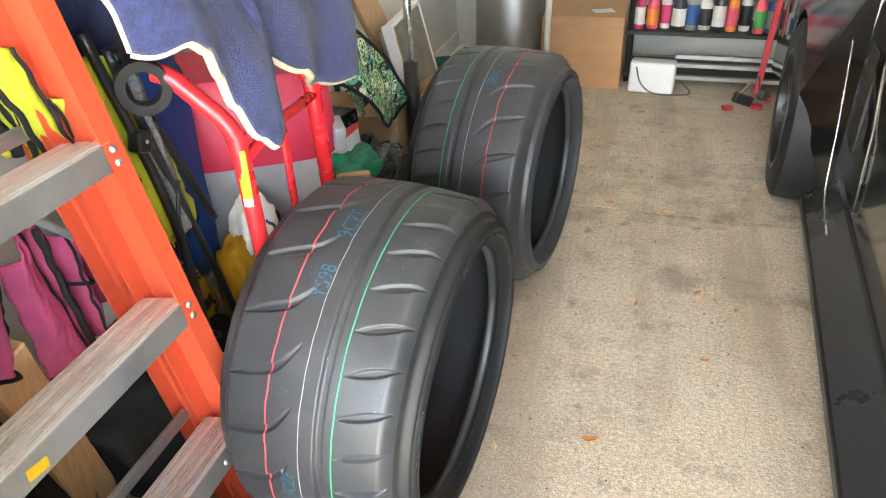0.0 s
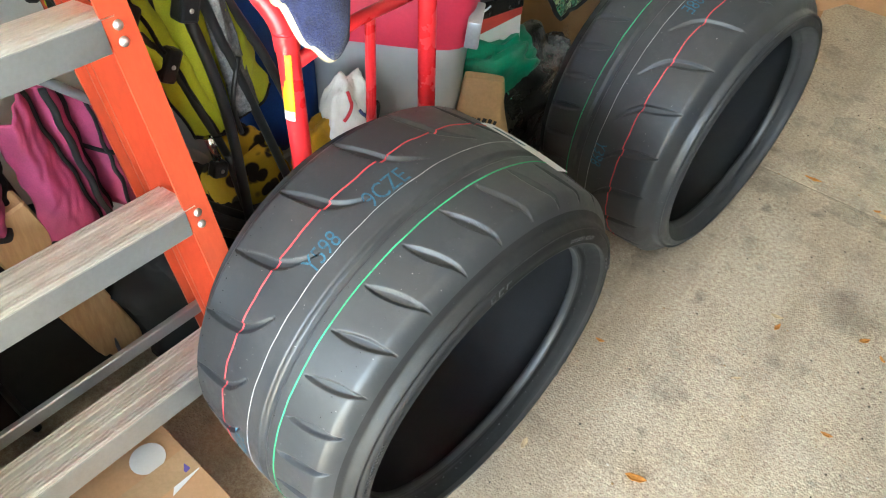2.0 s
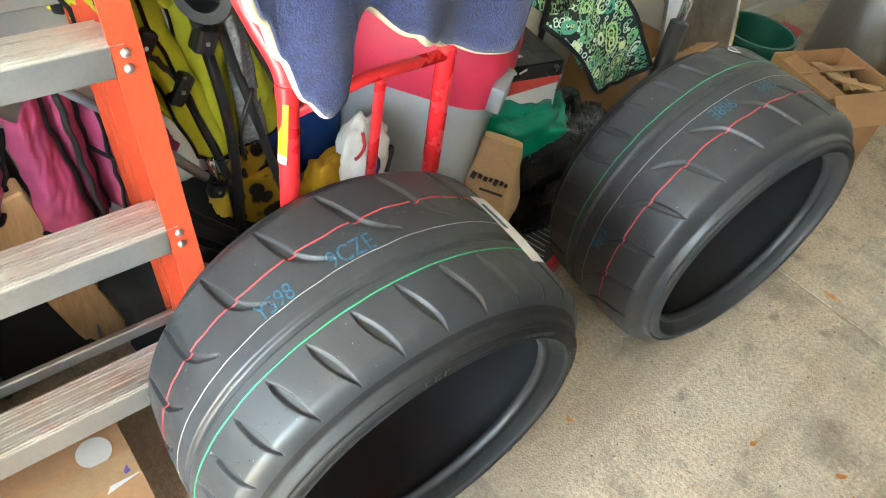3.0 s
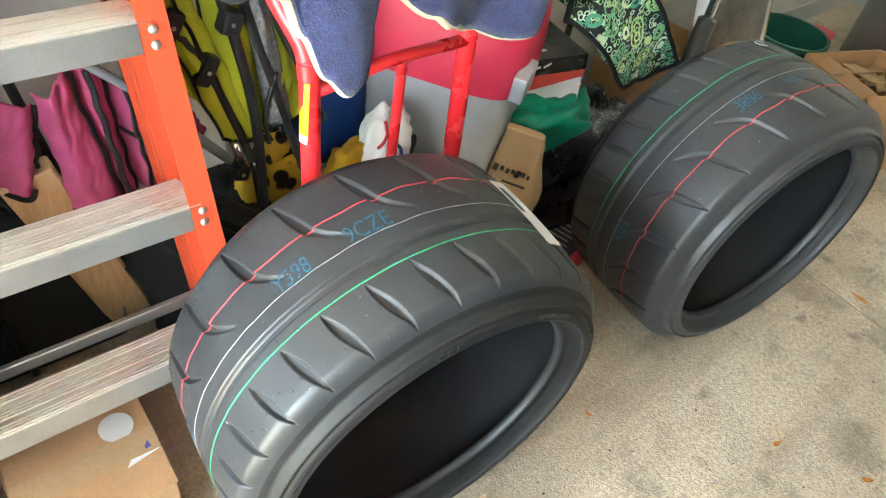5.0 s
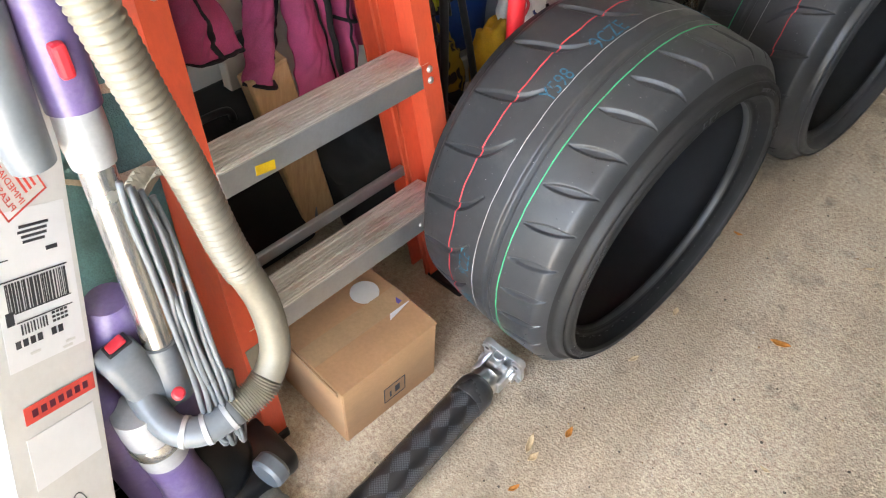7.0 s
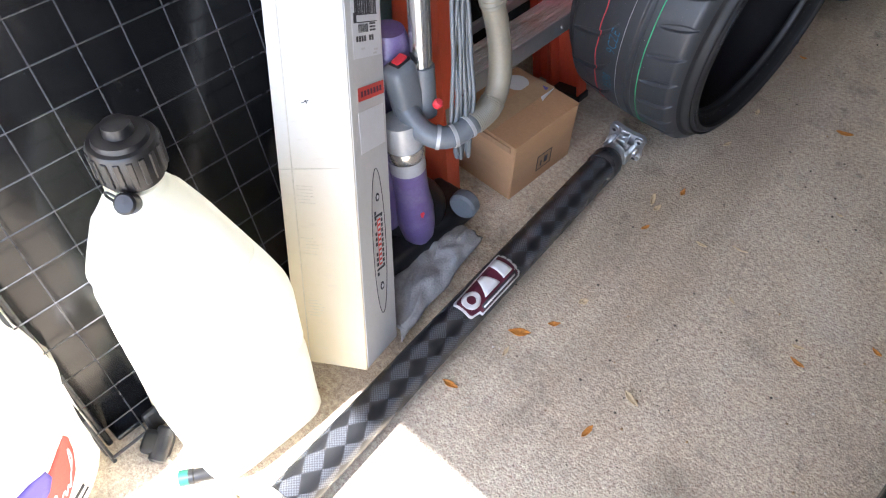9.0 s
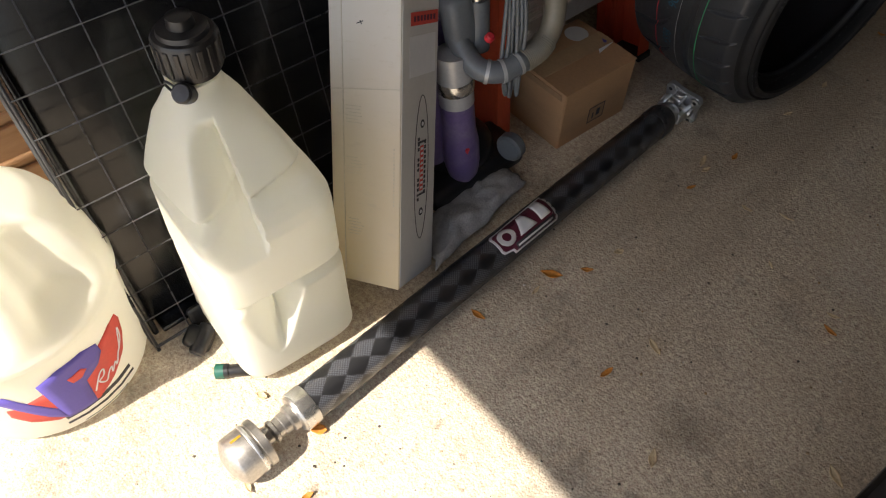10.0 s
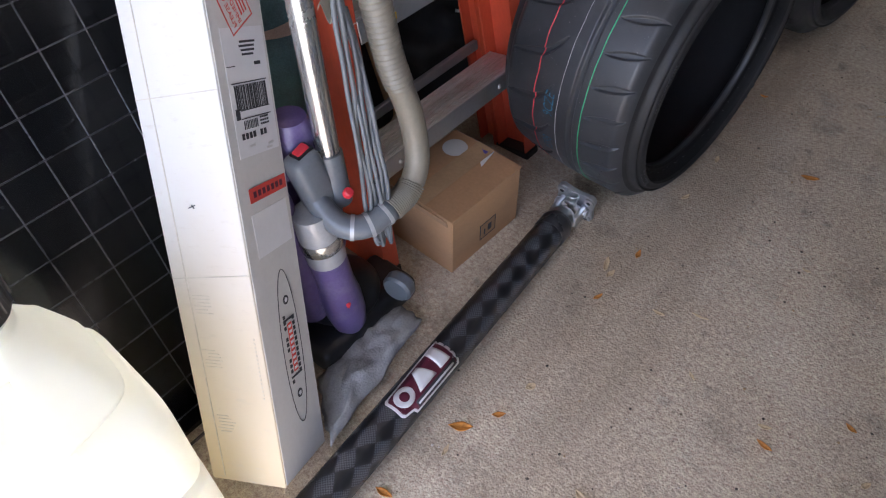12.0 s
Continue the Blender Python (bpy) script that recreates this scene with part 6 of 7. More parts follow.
paisley_bag()
solid("plastic_film", sheet(lambda u, v: (-0.735 - 0.06 * v + 0.06 * nz3((u, v, 1), 3.0) + 0.02 * abs(nz3((u, v, 7), 8.0)), 1.93 + 0.15 * u + 0.03 * nz3((u, v, 5), 5.0), 0.27 + 0.15 * v + 0.04 * nz3((u, v, 2), 5.0)), 30, 28, 0.001), M_FILM,
      "crumpled clear plastic wrap stuffed beside the tyre", "plastic wrap", smooth=40)


def red_tray():
    ob = thing("red_tray", "flat red box with a black printed label behind the tyre", "box", m=pose(-0.755, 1.955, 0.032, 0, 0, 14))
    part("tray_body", boxm(0.19, 0.34, 0.06, pose(0, 0, 0), 0.004, 2), M_REDPL, ob, "red card body")
    lb = part("label", boxm(0.13, 0.24, 0.001, pose(0.01, 0.0, 0.0308)), M_INK, ob, "black label with pale print")
    for k in range(11):
        part("print_bar", boxm(0.10 - 0.02 * (k % 3), 0.0025, 0.0006, pose(0.01, -0.10 + 0.02 * k, 0.0316)), M_PAPER, lb)


red_tray()

# plush things behind the hand truck
soft_bag("plush_toy", "yellow plush soft toy lying behind the hand truck", M_YELLOW, (-0.93, 1.345, 0.31), (0.055, 0.075, 0.13), 11.0, 0.22, "soft toy")


def white_toy():
    ob = thing("plush_towel", "white plush towel with blue and red threads over a toy", "towel", m=pose(-0.92, 1.395, 0.42))

    def fn(d):
        p = Vector((0.05 * d.x, 0.058 * d.y + 0.022 * d.z, 0.105 * d.z))
        return p * (1 + 0.30 * nz3(d, 1.9, 4.0) + 0.12 * nz3(d, 5.0, 9.0))
    part("cloth", blob(fn, 44, 30), M_WHITEPLUSH, ob, "white plush", True)

    def face(a, z):
        return fn(Vector((math.cos(a) * math.cos(z), math.sin(a) * math.cos(z), math.sin(z))).normalized()) * 1.02
    part("stitching", tube([face(-0.1 + 0.35 * math.sin(3 * k / 20), 0.5 - 1.3 * k / 20) for k in range(21)], 0.004, 6), M_BLUEPL, ob, "blue stitched line", True)
    part("stitching", tube([face(-0.9 + 0.3 * math.sin(3 * k / 14), 0.9 - 0.6 * k / 14) for k in range(15)], 0.004, 6), M_REDPL, ob, "red stitched line", True)
    part("dark_patch", tube([face(0.75, 0.35 - 0.5 * k / 8) for k in range(9)], 0.008, 6), M_BLACKCLOTH, ob, "black patch", True)
    return ob


white_toy()
soft_bag("spotted_blanket", "yellow blanket with black leopard spots stuffed behind the chairs", M_SPOTS, (-1.02, 1.19, 0.24), (0.06, 0.10, 0.19), 17.0, 0.25, "blanket")
soft_bag("blue_bag", "royal blue sack hanging behind the tote", M_BLUEBAG, (-1.13, 1.37, 0.60), (0.09, 0.11, 0.40), 21.0, 0.12, "bag")


# ---- folded lime camping chair ----
def hung_cloth(x, tl, tr, br, bl, k, depth=0.018, crease=1.0):
    """A cloth hanging near the upright plane x between four corners (y, z), with folds down its length."""
    def fn(u, v):
        y = (tl[0] * (1 - u) + tr[0] * u) * (1 - v) + (bl[0] * (1 - u) + br[0] * u) * v
        z = (tl[1] * (1 - u) + tr[1] * u) * (1 - v) + (bl[1] * (1 - u) + br[1] * u) * v
        q = 1.2 * depth * math.sin(math.pi * u) + 0.22 * depth * math.sin(2.2 * math.pi * u + k + 1.5 * v) + 0.7 * crease * depth * nz3((u * 1.1 + v * 0.6, v * 1.6, k), 2.4) + 0.3 * crease * depth * nz3((u + v, v, k), 7.0)
        return Vector((x + q, y + 0.006 * nz3((v * 3, k, 0), 2.0), z))
    return fn


def bound(ob, fn, mt, label, edges, cuts=(20, 34), w=0.005):
    part("canvas", sheet(fn, *cuts, 0.004), mt, ob, label, True)
    for kind, at in edges:
        pts = [fn(at, j / 30) if kind == "u" else fn(j / 30, at) for j in range(31)]
        part("piping", tube([p + Vector((0.004, 0, 0)) for p in pts], w, 6, 0.5), M_BLACKCLOTH, ob, "black binding", True)


def camp_chair():
    ob = thing("folding_chair", "folded lime green canvas camping chair with black tube legs", "folding chair")
    lime = "lime green canvas"
    bound(ob, hung_cloth(-0.905, (0.900, 0.94), (0.975, 0.92), (1.092, 0.570), (1.026, 0.580), 0.0, 0.014), M_LIME, lime, (("u", 0.0), ("u", 0.55), ("v", 1.0)))
    bound(ob, hung_cloth(-0.935, (0.905, 0.86), (0.960, 0.84), (1.015, 0.640), (0.955, 0.700), 1.0), M_LIME, lime, (("u", 0.98),))
    bound(ob, hung_cloth(-0.918, (0.985, 0.98), (1.080, 0.96), (1.125, 0.590), (1.035, 0.610), 2.0, 0.014), M_LIME, lime, (("u", 0.02),))
    bound(ob, hung_cloth(-0.925, (1.070, 0.90), (1.140, 0.81), (1.212, 0.590), (1.088, 0.560), 3.0, 0.016), M_LIME, lime, (("v", 1.0),))
    bound(ob, hung_cloth(-0.930, (0.82, 1.04), (0.90, 1.02), (0.965, 0.78), (0.90, 0.80), 4.0), M_LIME, lime, (("u", 0.04), ("u", 0.6), ("u", 0.95)))
    bound(ob, hung_cloth(-0.925, (0.955, 0.99), (1.03, 0.97), (1.05, 0.86), (0.985, 0.87), 5.0), M_LIME, lime, (("u", 0.95),))
    bound(ob, hung_cloth(-0.985, (0.805, 1.08), (0.855, 1.05), (0.915, 0.86), (0.865, 0.85), 7.0, 0.02), M_LIME, lime, (("u", 0.2), ("u", 0.6), ("v", 0.5)), (24, 34), 0.010)
    bound(ob, hung_cloth(-0.960, (0.86, 1.00), (0.90, 0.99), (0.955, 0.74), (0.90, 0.76), 8.0, 0.02), M_LIME, lime, (("u", 0.1), ("u", 0.7)), (24, 34), 0.010)
    mesh = hung_cloth(-0.898, (1.066, 0.93), (1.106, 0.92), (1.160, 0.590), (1.106, 0.585), 6.0, 0.010)
    part("mesh_pocket", sheet(mesh, 16, 30, 0.003), M_MESH, ob, "grey mesh pocket", True)
    runs = [
        ([(-0.885, 0.985, 1.02), (-0.885, 1.043, 0.82), (-0.875, 1.076, 0.63), (-0.870, 1.083, 0.395), (-0.870, 1.085, 0.16)], 0.0095),
        ([(-0.890, 1.035, 0.98), (-0.890, 1.081, 0.808), (-0.890, 1.123, 0.664), (-0.890, 1.197, 0.407), (-0.89, 1.24, 0.22)], 0.0085),
        ([(-0.905, 1.065, 0.97), (-0.905, 1.128, 0.805), (-0.905, 1.19, 0.672), (-0.90, 1.23, 0.56)], 0.0085),
        ([(-0.900, 0.955, 0.82), (-0.895, 1.002, 0.738), (-0.89, 1.05, 0.60), (-0.89, 1.074, 0.519)], 0.0075),
        ([(-0.885, 1.074, 0.525), (-0.885, 1.090, 0.40), (-0.885, 1.13, 0.20)], 0.0095),
        ([(-0.900, 0.985, 0.474), (-0.900, 1.053, 0.398), (-0.895, 1.15, 0.30)], 0.0085),
        ([(-0.915, 0.960, 0.430), (-0.910, 1.04, 0.345), (-0.905, 1.14, 0.25)], 0.0085),
        ([(-0.880, 1.104, 0.56), (-0.885, 1.10, 0.62), (-0.885, 1.125, 0.70)], 0.0045),
    ]
    for pts, r in runs:
        part("leg_tube", tube(spline(pts, 6), r, 12), M_BLACKPL, ob, "black tube", True)
    part("strut", tube([(-0.925, 0.93, 0.655), (-0.915, 1.041, 0.518)], 0.0095, 12), M_SILVERPL, ob, "grey metal strut", True)
    part("strut", tube([(-0.880, 1.036, 0.585), (-0.880, 1.046, 0.535)], 0.0075, 12), M_CHROME, ob, "bright tube end", True)
    for p, sz, rot in (((-0.878, 1.043, 0.816), (0.03, 0.034, 0.04), -20), ((-0.888, 1.002, 0.735), (0.024, 0.026, 0.055), -30), ((-0.890, 0.955, 0.822), (0.024, 0.028, 0.05), -30), ((-0.880, 1.044, 0.515), (0.024, 0.03, 0.03), -20)):
        jt = part("joint", boxm(*sz, pose(*p, rot, 0, 0), 0.006, 2), M_BLACKPL, ob, "black plastic joint")
        part("rivet", lathe([(0.0, 0.003), (0.003, 0.002), (0.004, 0)], 10, pose(p[0] + sz[0] / 2, p[1], p[2], 0, 90, 0), cap=False), M_STEEL, jt)
    return ob


camp_chair()
sack = soft_bag("dark_sack", "black soft sack on the floor behind the chairs", M_BLACKCLOTH, (-1.05, 1.08, 0.16), (0.16, 0.22, 0.17), 31.0, 0.3)
part("drawstring", tube(spline([(-0.95, 0.98, 0.31), (-0.90, 1.03, 0.30), (-0.885, 1.10, 0.27), (-0.90, 1.16, 0.24)]), 0.004, 6), M_SILVERPL, sack, "grey drawstring", True)


# ---- pink chair behind the ladder ----
def pink_chair():
    ob = thing("pink_chair", "crumpled pink canvas child's camp chair with black piping", "folding chair")
    pink = "pink canvas in loose folds"
    bound(ob, hung_cloth(-0.965, (0.756, 0.716), (0.810, 0.758), (0.856, 0.475), (0.768, 0.480), 0.0, 0.040, 0.4), M_PINK, pink, (("u", 0.97), ("v", 1.0)), (30, 44), 0.006)
    bound(ob, hung_cloth(-0.985, (0.696, 0.723), (0.757, 0.687), (0.728, 0.536), (0.670, 0.548), 1.3, 0.030, 0.4), M_PINK, pink, (("v", 1.0), ("u", 0.98)), (30, 44), 0.006)
    bound(ob, hung_cloth(-0.975, (0.812, 0.752), (0.863, 0.733), (0.882, 0.472), (0.842, 0.476), 2.1, 0.022, 0.4), M_PINK, pink, (("u", 0.5), ("u", 0.98)), (30, 44), 0.006)
    bound(ob, hung_cloth(-0.985, (0.862, 0.706), (0.920, 0.692), (0.939, 0.466), (0.883, 0.482), 3.7, 0.028, 0.4), M_PINK, pink, (("u", 0.4), ("v", 0.45)), (30, 44), 0.006)
    bound(ob, hung_cloth(-1.005, (0.916, 0.647), (1.001, 0.604), (1.039, 0.530), (0.955, 0.500), 4.4, 0.026, 0.4), M_PINK, pink, (("u", 0.5),), (30, 44), 0.006)
    bound(ob, hung_cloth(-0.925, (0.47, 0.84), (0.60, 0.83), (0.64, 0.66), (0.52, 0.68), 5.2, 0.03), M_PINK, pink, (("v", 1.0), ("u", 0.6)), (30, 36), 0.006)
    bound(ob, hung_cloth(-1.00, (0.40, 1.10), (0.775, 1.02), (0.800, 0.88), (0.45, 0.84), 6.0, 0.030), M_PINK, "pink canvas back", (("u", 0.5), ("v", 0.9)), (40, 40), 0.006)
    for a, b in (((-1.03, 0.62, 0.02), (-1.06, 0.55, 0.75)), ((-1.06, 0.85, 0.02), (-1.05, 0.70, 0.95)), ((-1.06, 0.98, 0.02), (-1.05, 0.72, 0.6))):
        part("leg_tube", tube([a, b], 0.009, 10), M_BLACKPL, ob, "dark tube", True)
    part("strut", tube([(-0.935, 0.80, 0.80), (-0.945, 0.97, 0.62)], 0.008, 10), M_GREYPL, ob, "grey tube", True)
    return ob


pink_chair()


def rolled_rug():
    ob = thing("rolled_rug", "rolled teal and cream pile rug standing behind the ladder", "rug", m=pose(-0.99, 0.36, 0, -8, -4, 0))
    prof = [(0.0, 0.0), (0.12, 0.0), (0.135, 0.02), (0.135, 0.80), (0.12, 0.82), (0.0, 0.82)]
    part("rug_face", lathe(prof, 40, None, cap=False), M_TEAL, ob, "teal pile", True)
    for z, w in ((0.30, 0.03), (0.55, 0.025), (0.70, 0.02)):
        part("pattern_band", moved(lathe([(0.1365, -w), (0.1375, 0), (0.1365, w)], 40, None, cap=False), pose(0, 0, z, 14, 8, 0)), M_RUGCREAM, ob, "cream pattern band", True)


rolled_rug()
solid("timber_offcut", boxm(0.04, 0.09, 0.55, pose(-1.02, 0.78, 0.30, 14, 8, 0), 0.004, 1), M_OAK, "pale timber offcut leaning behind the ladder", "timber")
case = thing("black_suitcase", "black soft case on the floor by the wall", "case", m=pose(-1.12, 0.62, 0))
part("case_shell", boxm(0.18, 0.42, 0.42, pose(0, 0, 0.22), 0.03, 3), M_BLACKCLOTH, case, "black cloth shell", 40)
part("case_handle", tube(spline([(0.06, -0.06, 0.42), (0.07, -0.04, 0.46), (0.07, 0.04, 0.46), (0.06, 0.06, 0.42)]), 0.008, 8), M_BLACKPL, case, "black handle", True)
part("zip_line", tube([(0.092, -0.20, 0.06), (0.092, -0.20, 0.38), (0.092, 0.20, 0.38), (0.092, 0.20, 0.06)], 0.004, 6), M_GREYPL, case, "grey zip", True)


def slat_panel():
    ob = thing("wooden_panel", "brown wooden slatted panel leaning against the wall", "wooden panel", m=pose(-1.06, -0.72, 0.0, 0, -8, 0))
    part("backing", boxm(0.012, 0.62, 0.86, pose(-0.014, 0, 0.44), 0.002, 1), M_BAMBOO, ob, "brown backing")
    for k in range(9):
        part("slat", boxm(0.014, 0.62, 0.088, pose(0, 0, 0.060 + 0.094 * k, 0, 3, 0), 0.004, 2), M_BAMBOO, ob)
        part("moulding", boxm(0.020, 0.62, 0.010, pose(0.004, 0, 0.036 + 0.094 * k), 0.003, 2), M_BAMBOO, ob)


slat_panel()
# hose fittings on the floor by the jug
fit_a = thing("hose_fitting", "small dark hose fitting with a green end on the floor", "hose fitting", m=pose(-0.535, -0.418, 0.014, 0, 90, 235))
part("fitting_body", lathe([(0.009, -0.035), (0.012, -0.03), (0.012, 0.008), (0.014, 0.010), (0.014, 0.022)], 20), M_BLACKPL, fit_a, "dark ribbed sleeve", 40)
part("fitting_end", lathe([(0.0142, 0.018), (0.0145, 0.034), (0.010, 0.036)], 20), M_GREENPL, fit_a, "green end", 40)
fit_b = thing("crate_clip", "black plastic crate clip on the floor beside the jug", "clip", m=pose(-0.635, -0.435, 0.022, 20, 0, 30))
part("clip_body", boxm(0.05, 0.045, 0.04, None, 0.010, 3), M_BLACKPL, fit_b, "", 40)
part("clip_spool", lathe([(0.012, -0.032), (0.016, -0.028), (0.016, 0.028), (0.012, 0.032)], 20, pose(0.01, 0, 0.005, 90, 0, 0)), M_CARTRIM, fit_b, "dark spool", 40)


# ---- stores along the wall beyond the tyres ----
solid("white_board", boxm(0.03, 0.40, 1.5, pose(-1.17, 0.93, 0.76, 0, -3, 0), 0.003, 1), M_WALL, "plain white board leaning on the wall", "board")


def broom_pole():
    ob = thing("pole", "grey metal pole with a black foam grip standing among the boxes", "pole", m=pose(-0.83, 2.40, 0, -4, -2, 0))
    part("pole_tube", tube([(0, 0, 0.0), (0, 0, 1.5)], 0.014, 16), M_CHROME, ob, "grey metal tube", True)
    part("grip", tube([(0, 0, 0.22), (0, 0, 0.55)], 0.027, 16), M_BLACKPL, ob, "black foam grip", True)


broom_pole()


def push_broom():
    ob = thing("push_broom", "red push broom head with grey bristles by the wall", "broom", m=pose(-0.98, 3.62, 0, 0, 0, 12))
    part("broom_block", boxm(0.10, 0.26, 0.04, pose(0, 0, 0.15), 0.012, 3), M_REDPL, ob, "red plastic block", 40)
    rnd = random.Random(12)
    bm = bmesh.new()
    for k in range(260):
        x, y = rnd.uniform(-0.04, 0.04), rnd.uniform(-0.12, 0.12)
        add_tube(bm, [(x, y, 0.14), (x * 1.5 + rnd.uniform(-0.01, 0.01), y * 1.15 + rnd.uniform(-0.01, 0.01), 0.005)], 0.0012, 4)
    tagged(part("bristles", bm, M_GREYPL, ob, "grey splayed bristles"), kind="stuff")


push_broom()


def pleated_filter():
    ob = thing("air_filter", "pleated grey air filter in a white card frame among boxes", "air filter", m=pose(-0.93, 2.80, 0.34, 0, -14, 4))
    bm = bmesh.new()
    n = 22
    row = []
    for i in range(n + 1):
        y = -0.2 + 0.4 * i / n
        x = 0.021 if i % 2 else -0.040
        row.append((bm.verts.new((x, y, -0.28)), bm.verts.new((x, y, 0.28))))
    for a, b in zip(row, row[1:]):
        bm.faces.new((a[0], b[0], b[1], a[1]))
    bmesh.ops.solidify(bm, geom=bm.faces[:], thickness=0.002)
    part("pleats", bm, M_FILTER, ob, "grey pleated paper")
    for y in (-0.206, 0.206):
        part("frame_bar", boxm(0.045, 0.012, 0.60, pose(0, y, 0), 0.002, 1), M_PAPER, ob, "white card frame")
        part("frame_stripe", boxm(0.0008, 0.007, 0.50, pose(0.0230, y, 0)), M_YELLOW, ob, "yellow printed stripe")
    for z in (-0.29, 0.29):
        part("frame_bar", boxm(0.045, 0.40, 0.012, pose(0, 0, z), 0.002, 1), M_PAPER, ob, "white card frame")


pleated_filter()


def open_carton(c, size, rot, label, flaps=True, h0=0.0):
    ob = thing("cardboard_box", label, "box", m=pose(c[0], c[1], h0, 0, 0, rot))
    w, d, h = size
    t = 0.005
    for sx, sy, x, y in ((t, d, w / 2, 0), (t, d, -w / 2, 0), (w, t, 0, d / 2), (w, t, 0, -d / 2)):
        part("side_panel", boxm(sx, sy, h, pose(x, y, h / 2), 0.0015, 1), M_CARTON, ob)
    part("bottom_panel", boxm(w, d, t, pose(0, 0, t / 2)), M_CARTON, ob)
    if flaps == "torn":
        part("top_flap", boxm(w * 0.46, d, t, pose(-w * 0.30, 0, h - 0.045, 0, -26, 0), 0.001, 1), M_CARTON_IN, ob, "flap pushed inwards")
        part("top_flap", boxm(w, d * 0.34, t, pose(0, -d * 0.36, h - 0.035, 24, 0, 0), 0.001, 1), M_CARTON_IN, ob, "flap pushed inwards")
        part("top_flap", boxm(w * 0.40, d * 0.92, t, pose(w / 2 + 0.15 * w, 0, h - 0.030, 0, 38, 0), 0.001, 1), M_CARTON, ob, "flap folded out")
        part("tape", sheet(lambda u, v: (-0.10 + 0.26 * u, -0.03 + 0.055 * v + 0.012 * math.sin(9 * u), h + 0.006 - 0.03 * math.sin(2.6 * u + 1.3) + 0.012 * nz3((u, v, 4), 3.0)), 16, 6, 0.001), M_KRAFT, ob, "torn strip of tape", True)
        part("torn_paper", sheet(lambda u, v: (-0.06 + 0.10 * u, 0.02 + 0.10 * v, h - 0.05 + 0.03 * nz3((u, v, 9), 3.0)), 12, 10, 0.001), M_KRAFT, ob, "scrap of torn liner", True)
    elif flaps:
        part("top_flap", boxm(w * 0.5, d, t, pose(w / 2 + 0.17 * w, 0, h + 0.10 * w, 0, -28, 0), 0.001, 1), M_CARTON, ob, "open flap")
        part("top_flap", boxm(w, d * 0.4, t, pose(0, -d / 2 - 0.12 * d, h + 0.10 * d, 40, 0, 0), 0.001, 1), M_CARTON_IN, ob, "open flap")
    else:
        part("top_flap", boxm(w / 2, d, t, pose(w / 4, 0, h + 0.003), 0.001, 1), M_CARTON, ob, "closed flap")
        part("top_flap", boxm(w / 2, d, t, pose(-w / 4, 0, h + 0.004), 0.001, 1), M_CARTON, ob, "closed flap")
        part("tape", boxm(0.05, d * 1.0, 0.001, pose(0, 0, h + 0.008)), M_KRAFT, ob, "brown tape")
        part("label", boxm(0.11, 0.08, 0.001, pose(w * 0.22, -d * 0.2, h + 0.0078, 0, 0, 20)), M_PAPER, ob, "white label")
    return ob


open_carton((-0.60, 3.20), (0.28, 0.34, 0.32), -20, "open brown cardboard box with torn flaps and tape", "torn")
open_carton((-1.08, 2.62), (0.26, 0.26, 0.34), 6, "open brown cardboard box by the wall", True)
open_carton((-0.40, 4.12), (0.42, 0.42, 0.37), 0, "large brown cardboard box by the back wall", False)
solid("storage_bucket", lathe([(0.11, 0.0), (0.118, 0.02), (0.138, 0.26), (0.146, 0.265), (0.146, 0.28), (0.134, 0.28), (0.114, 0.03), (0.0, 0.03)], 40, pose(-0.95, 3.28, 0), cap=False), M_GREENPL, "dark green plastic bucket by the wall", "bucket", smooth=40)
solid("steel_bin", lathe([(0.0, 0.0), (0.19, 0.0), (0.2, 0.01), (0.2, 0.78), (0.19, 0.80), (0.0, 0.82)], 56, pose(-0.80, 4.05, 0), cap=False), M_STAINLESS, "tall brushed steel bin by the back wall", "bin", smooth=35)
solid("tall_pole", tube([(-0.56, 3.75, 0.0), (-0.58, 3.95, 1.7)], 0.016, 14), M_WHITEPL, "white pole leaning against the back wall", "pole", smooth=True)
for y, x in ((2.35, -1.22), (2.62, -1.23)):
    solid("dark_pole", tube([(x + 0.05, y - 0.1, 0.0), (x, y, 1.6)], 0.011, 12), M_BLACKMETAL, "thin dark pole leaning on the white wall", "pole", group="poles along the wall", smooth=True)
solid("timber_board", boxm(0.025, 0.14, 0.9, pose(-1.06, 2.75, 0.52, 42, 0, 0), 0.003, 1), M_OAK, "pale timber board leaning by the wall", "timber")


# ---- shelf with bottles ----
def shelving():
    ob = thing("shelf_unit", "low black shelf unit full of bottles along the back wall", "shelf", m=pose(0.28, 4.2, 0))
    W, D = 0.92, 0.32
    for z in (0.045, 0.27, 0.62, 0.97):
        part("shelf_board", boxm(W, D, 0.022, pose(0, 0, z), 0.003, 1), M_BLACKPL, ob, "black shelf board")
    for x in (-W / 2 + 0.02, W / 2 - 0.02):
        for y in (-D / 2 + 0.02, D / 2 - 0.02):
            part("post", tube([(x, y, 0), (x, y, 1.0)], 0.014, 12), M_BLACKPL, ob, "black post")
    return ob


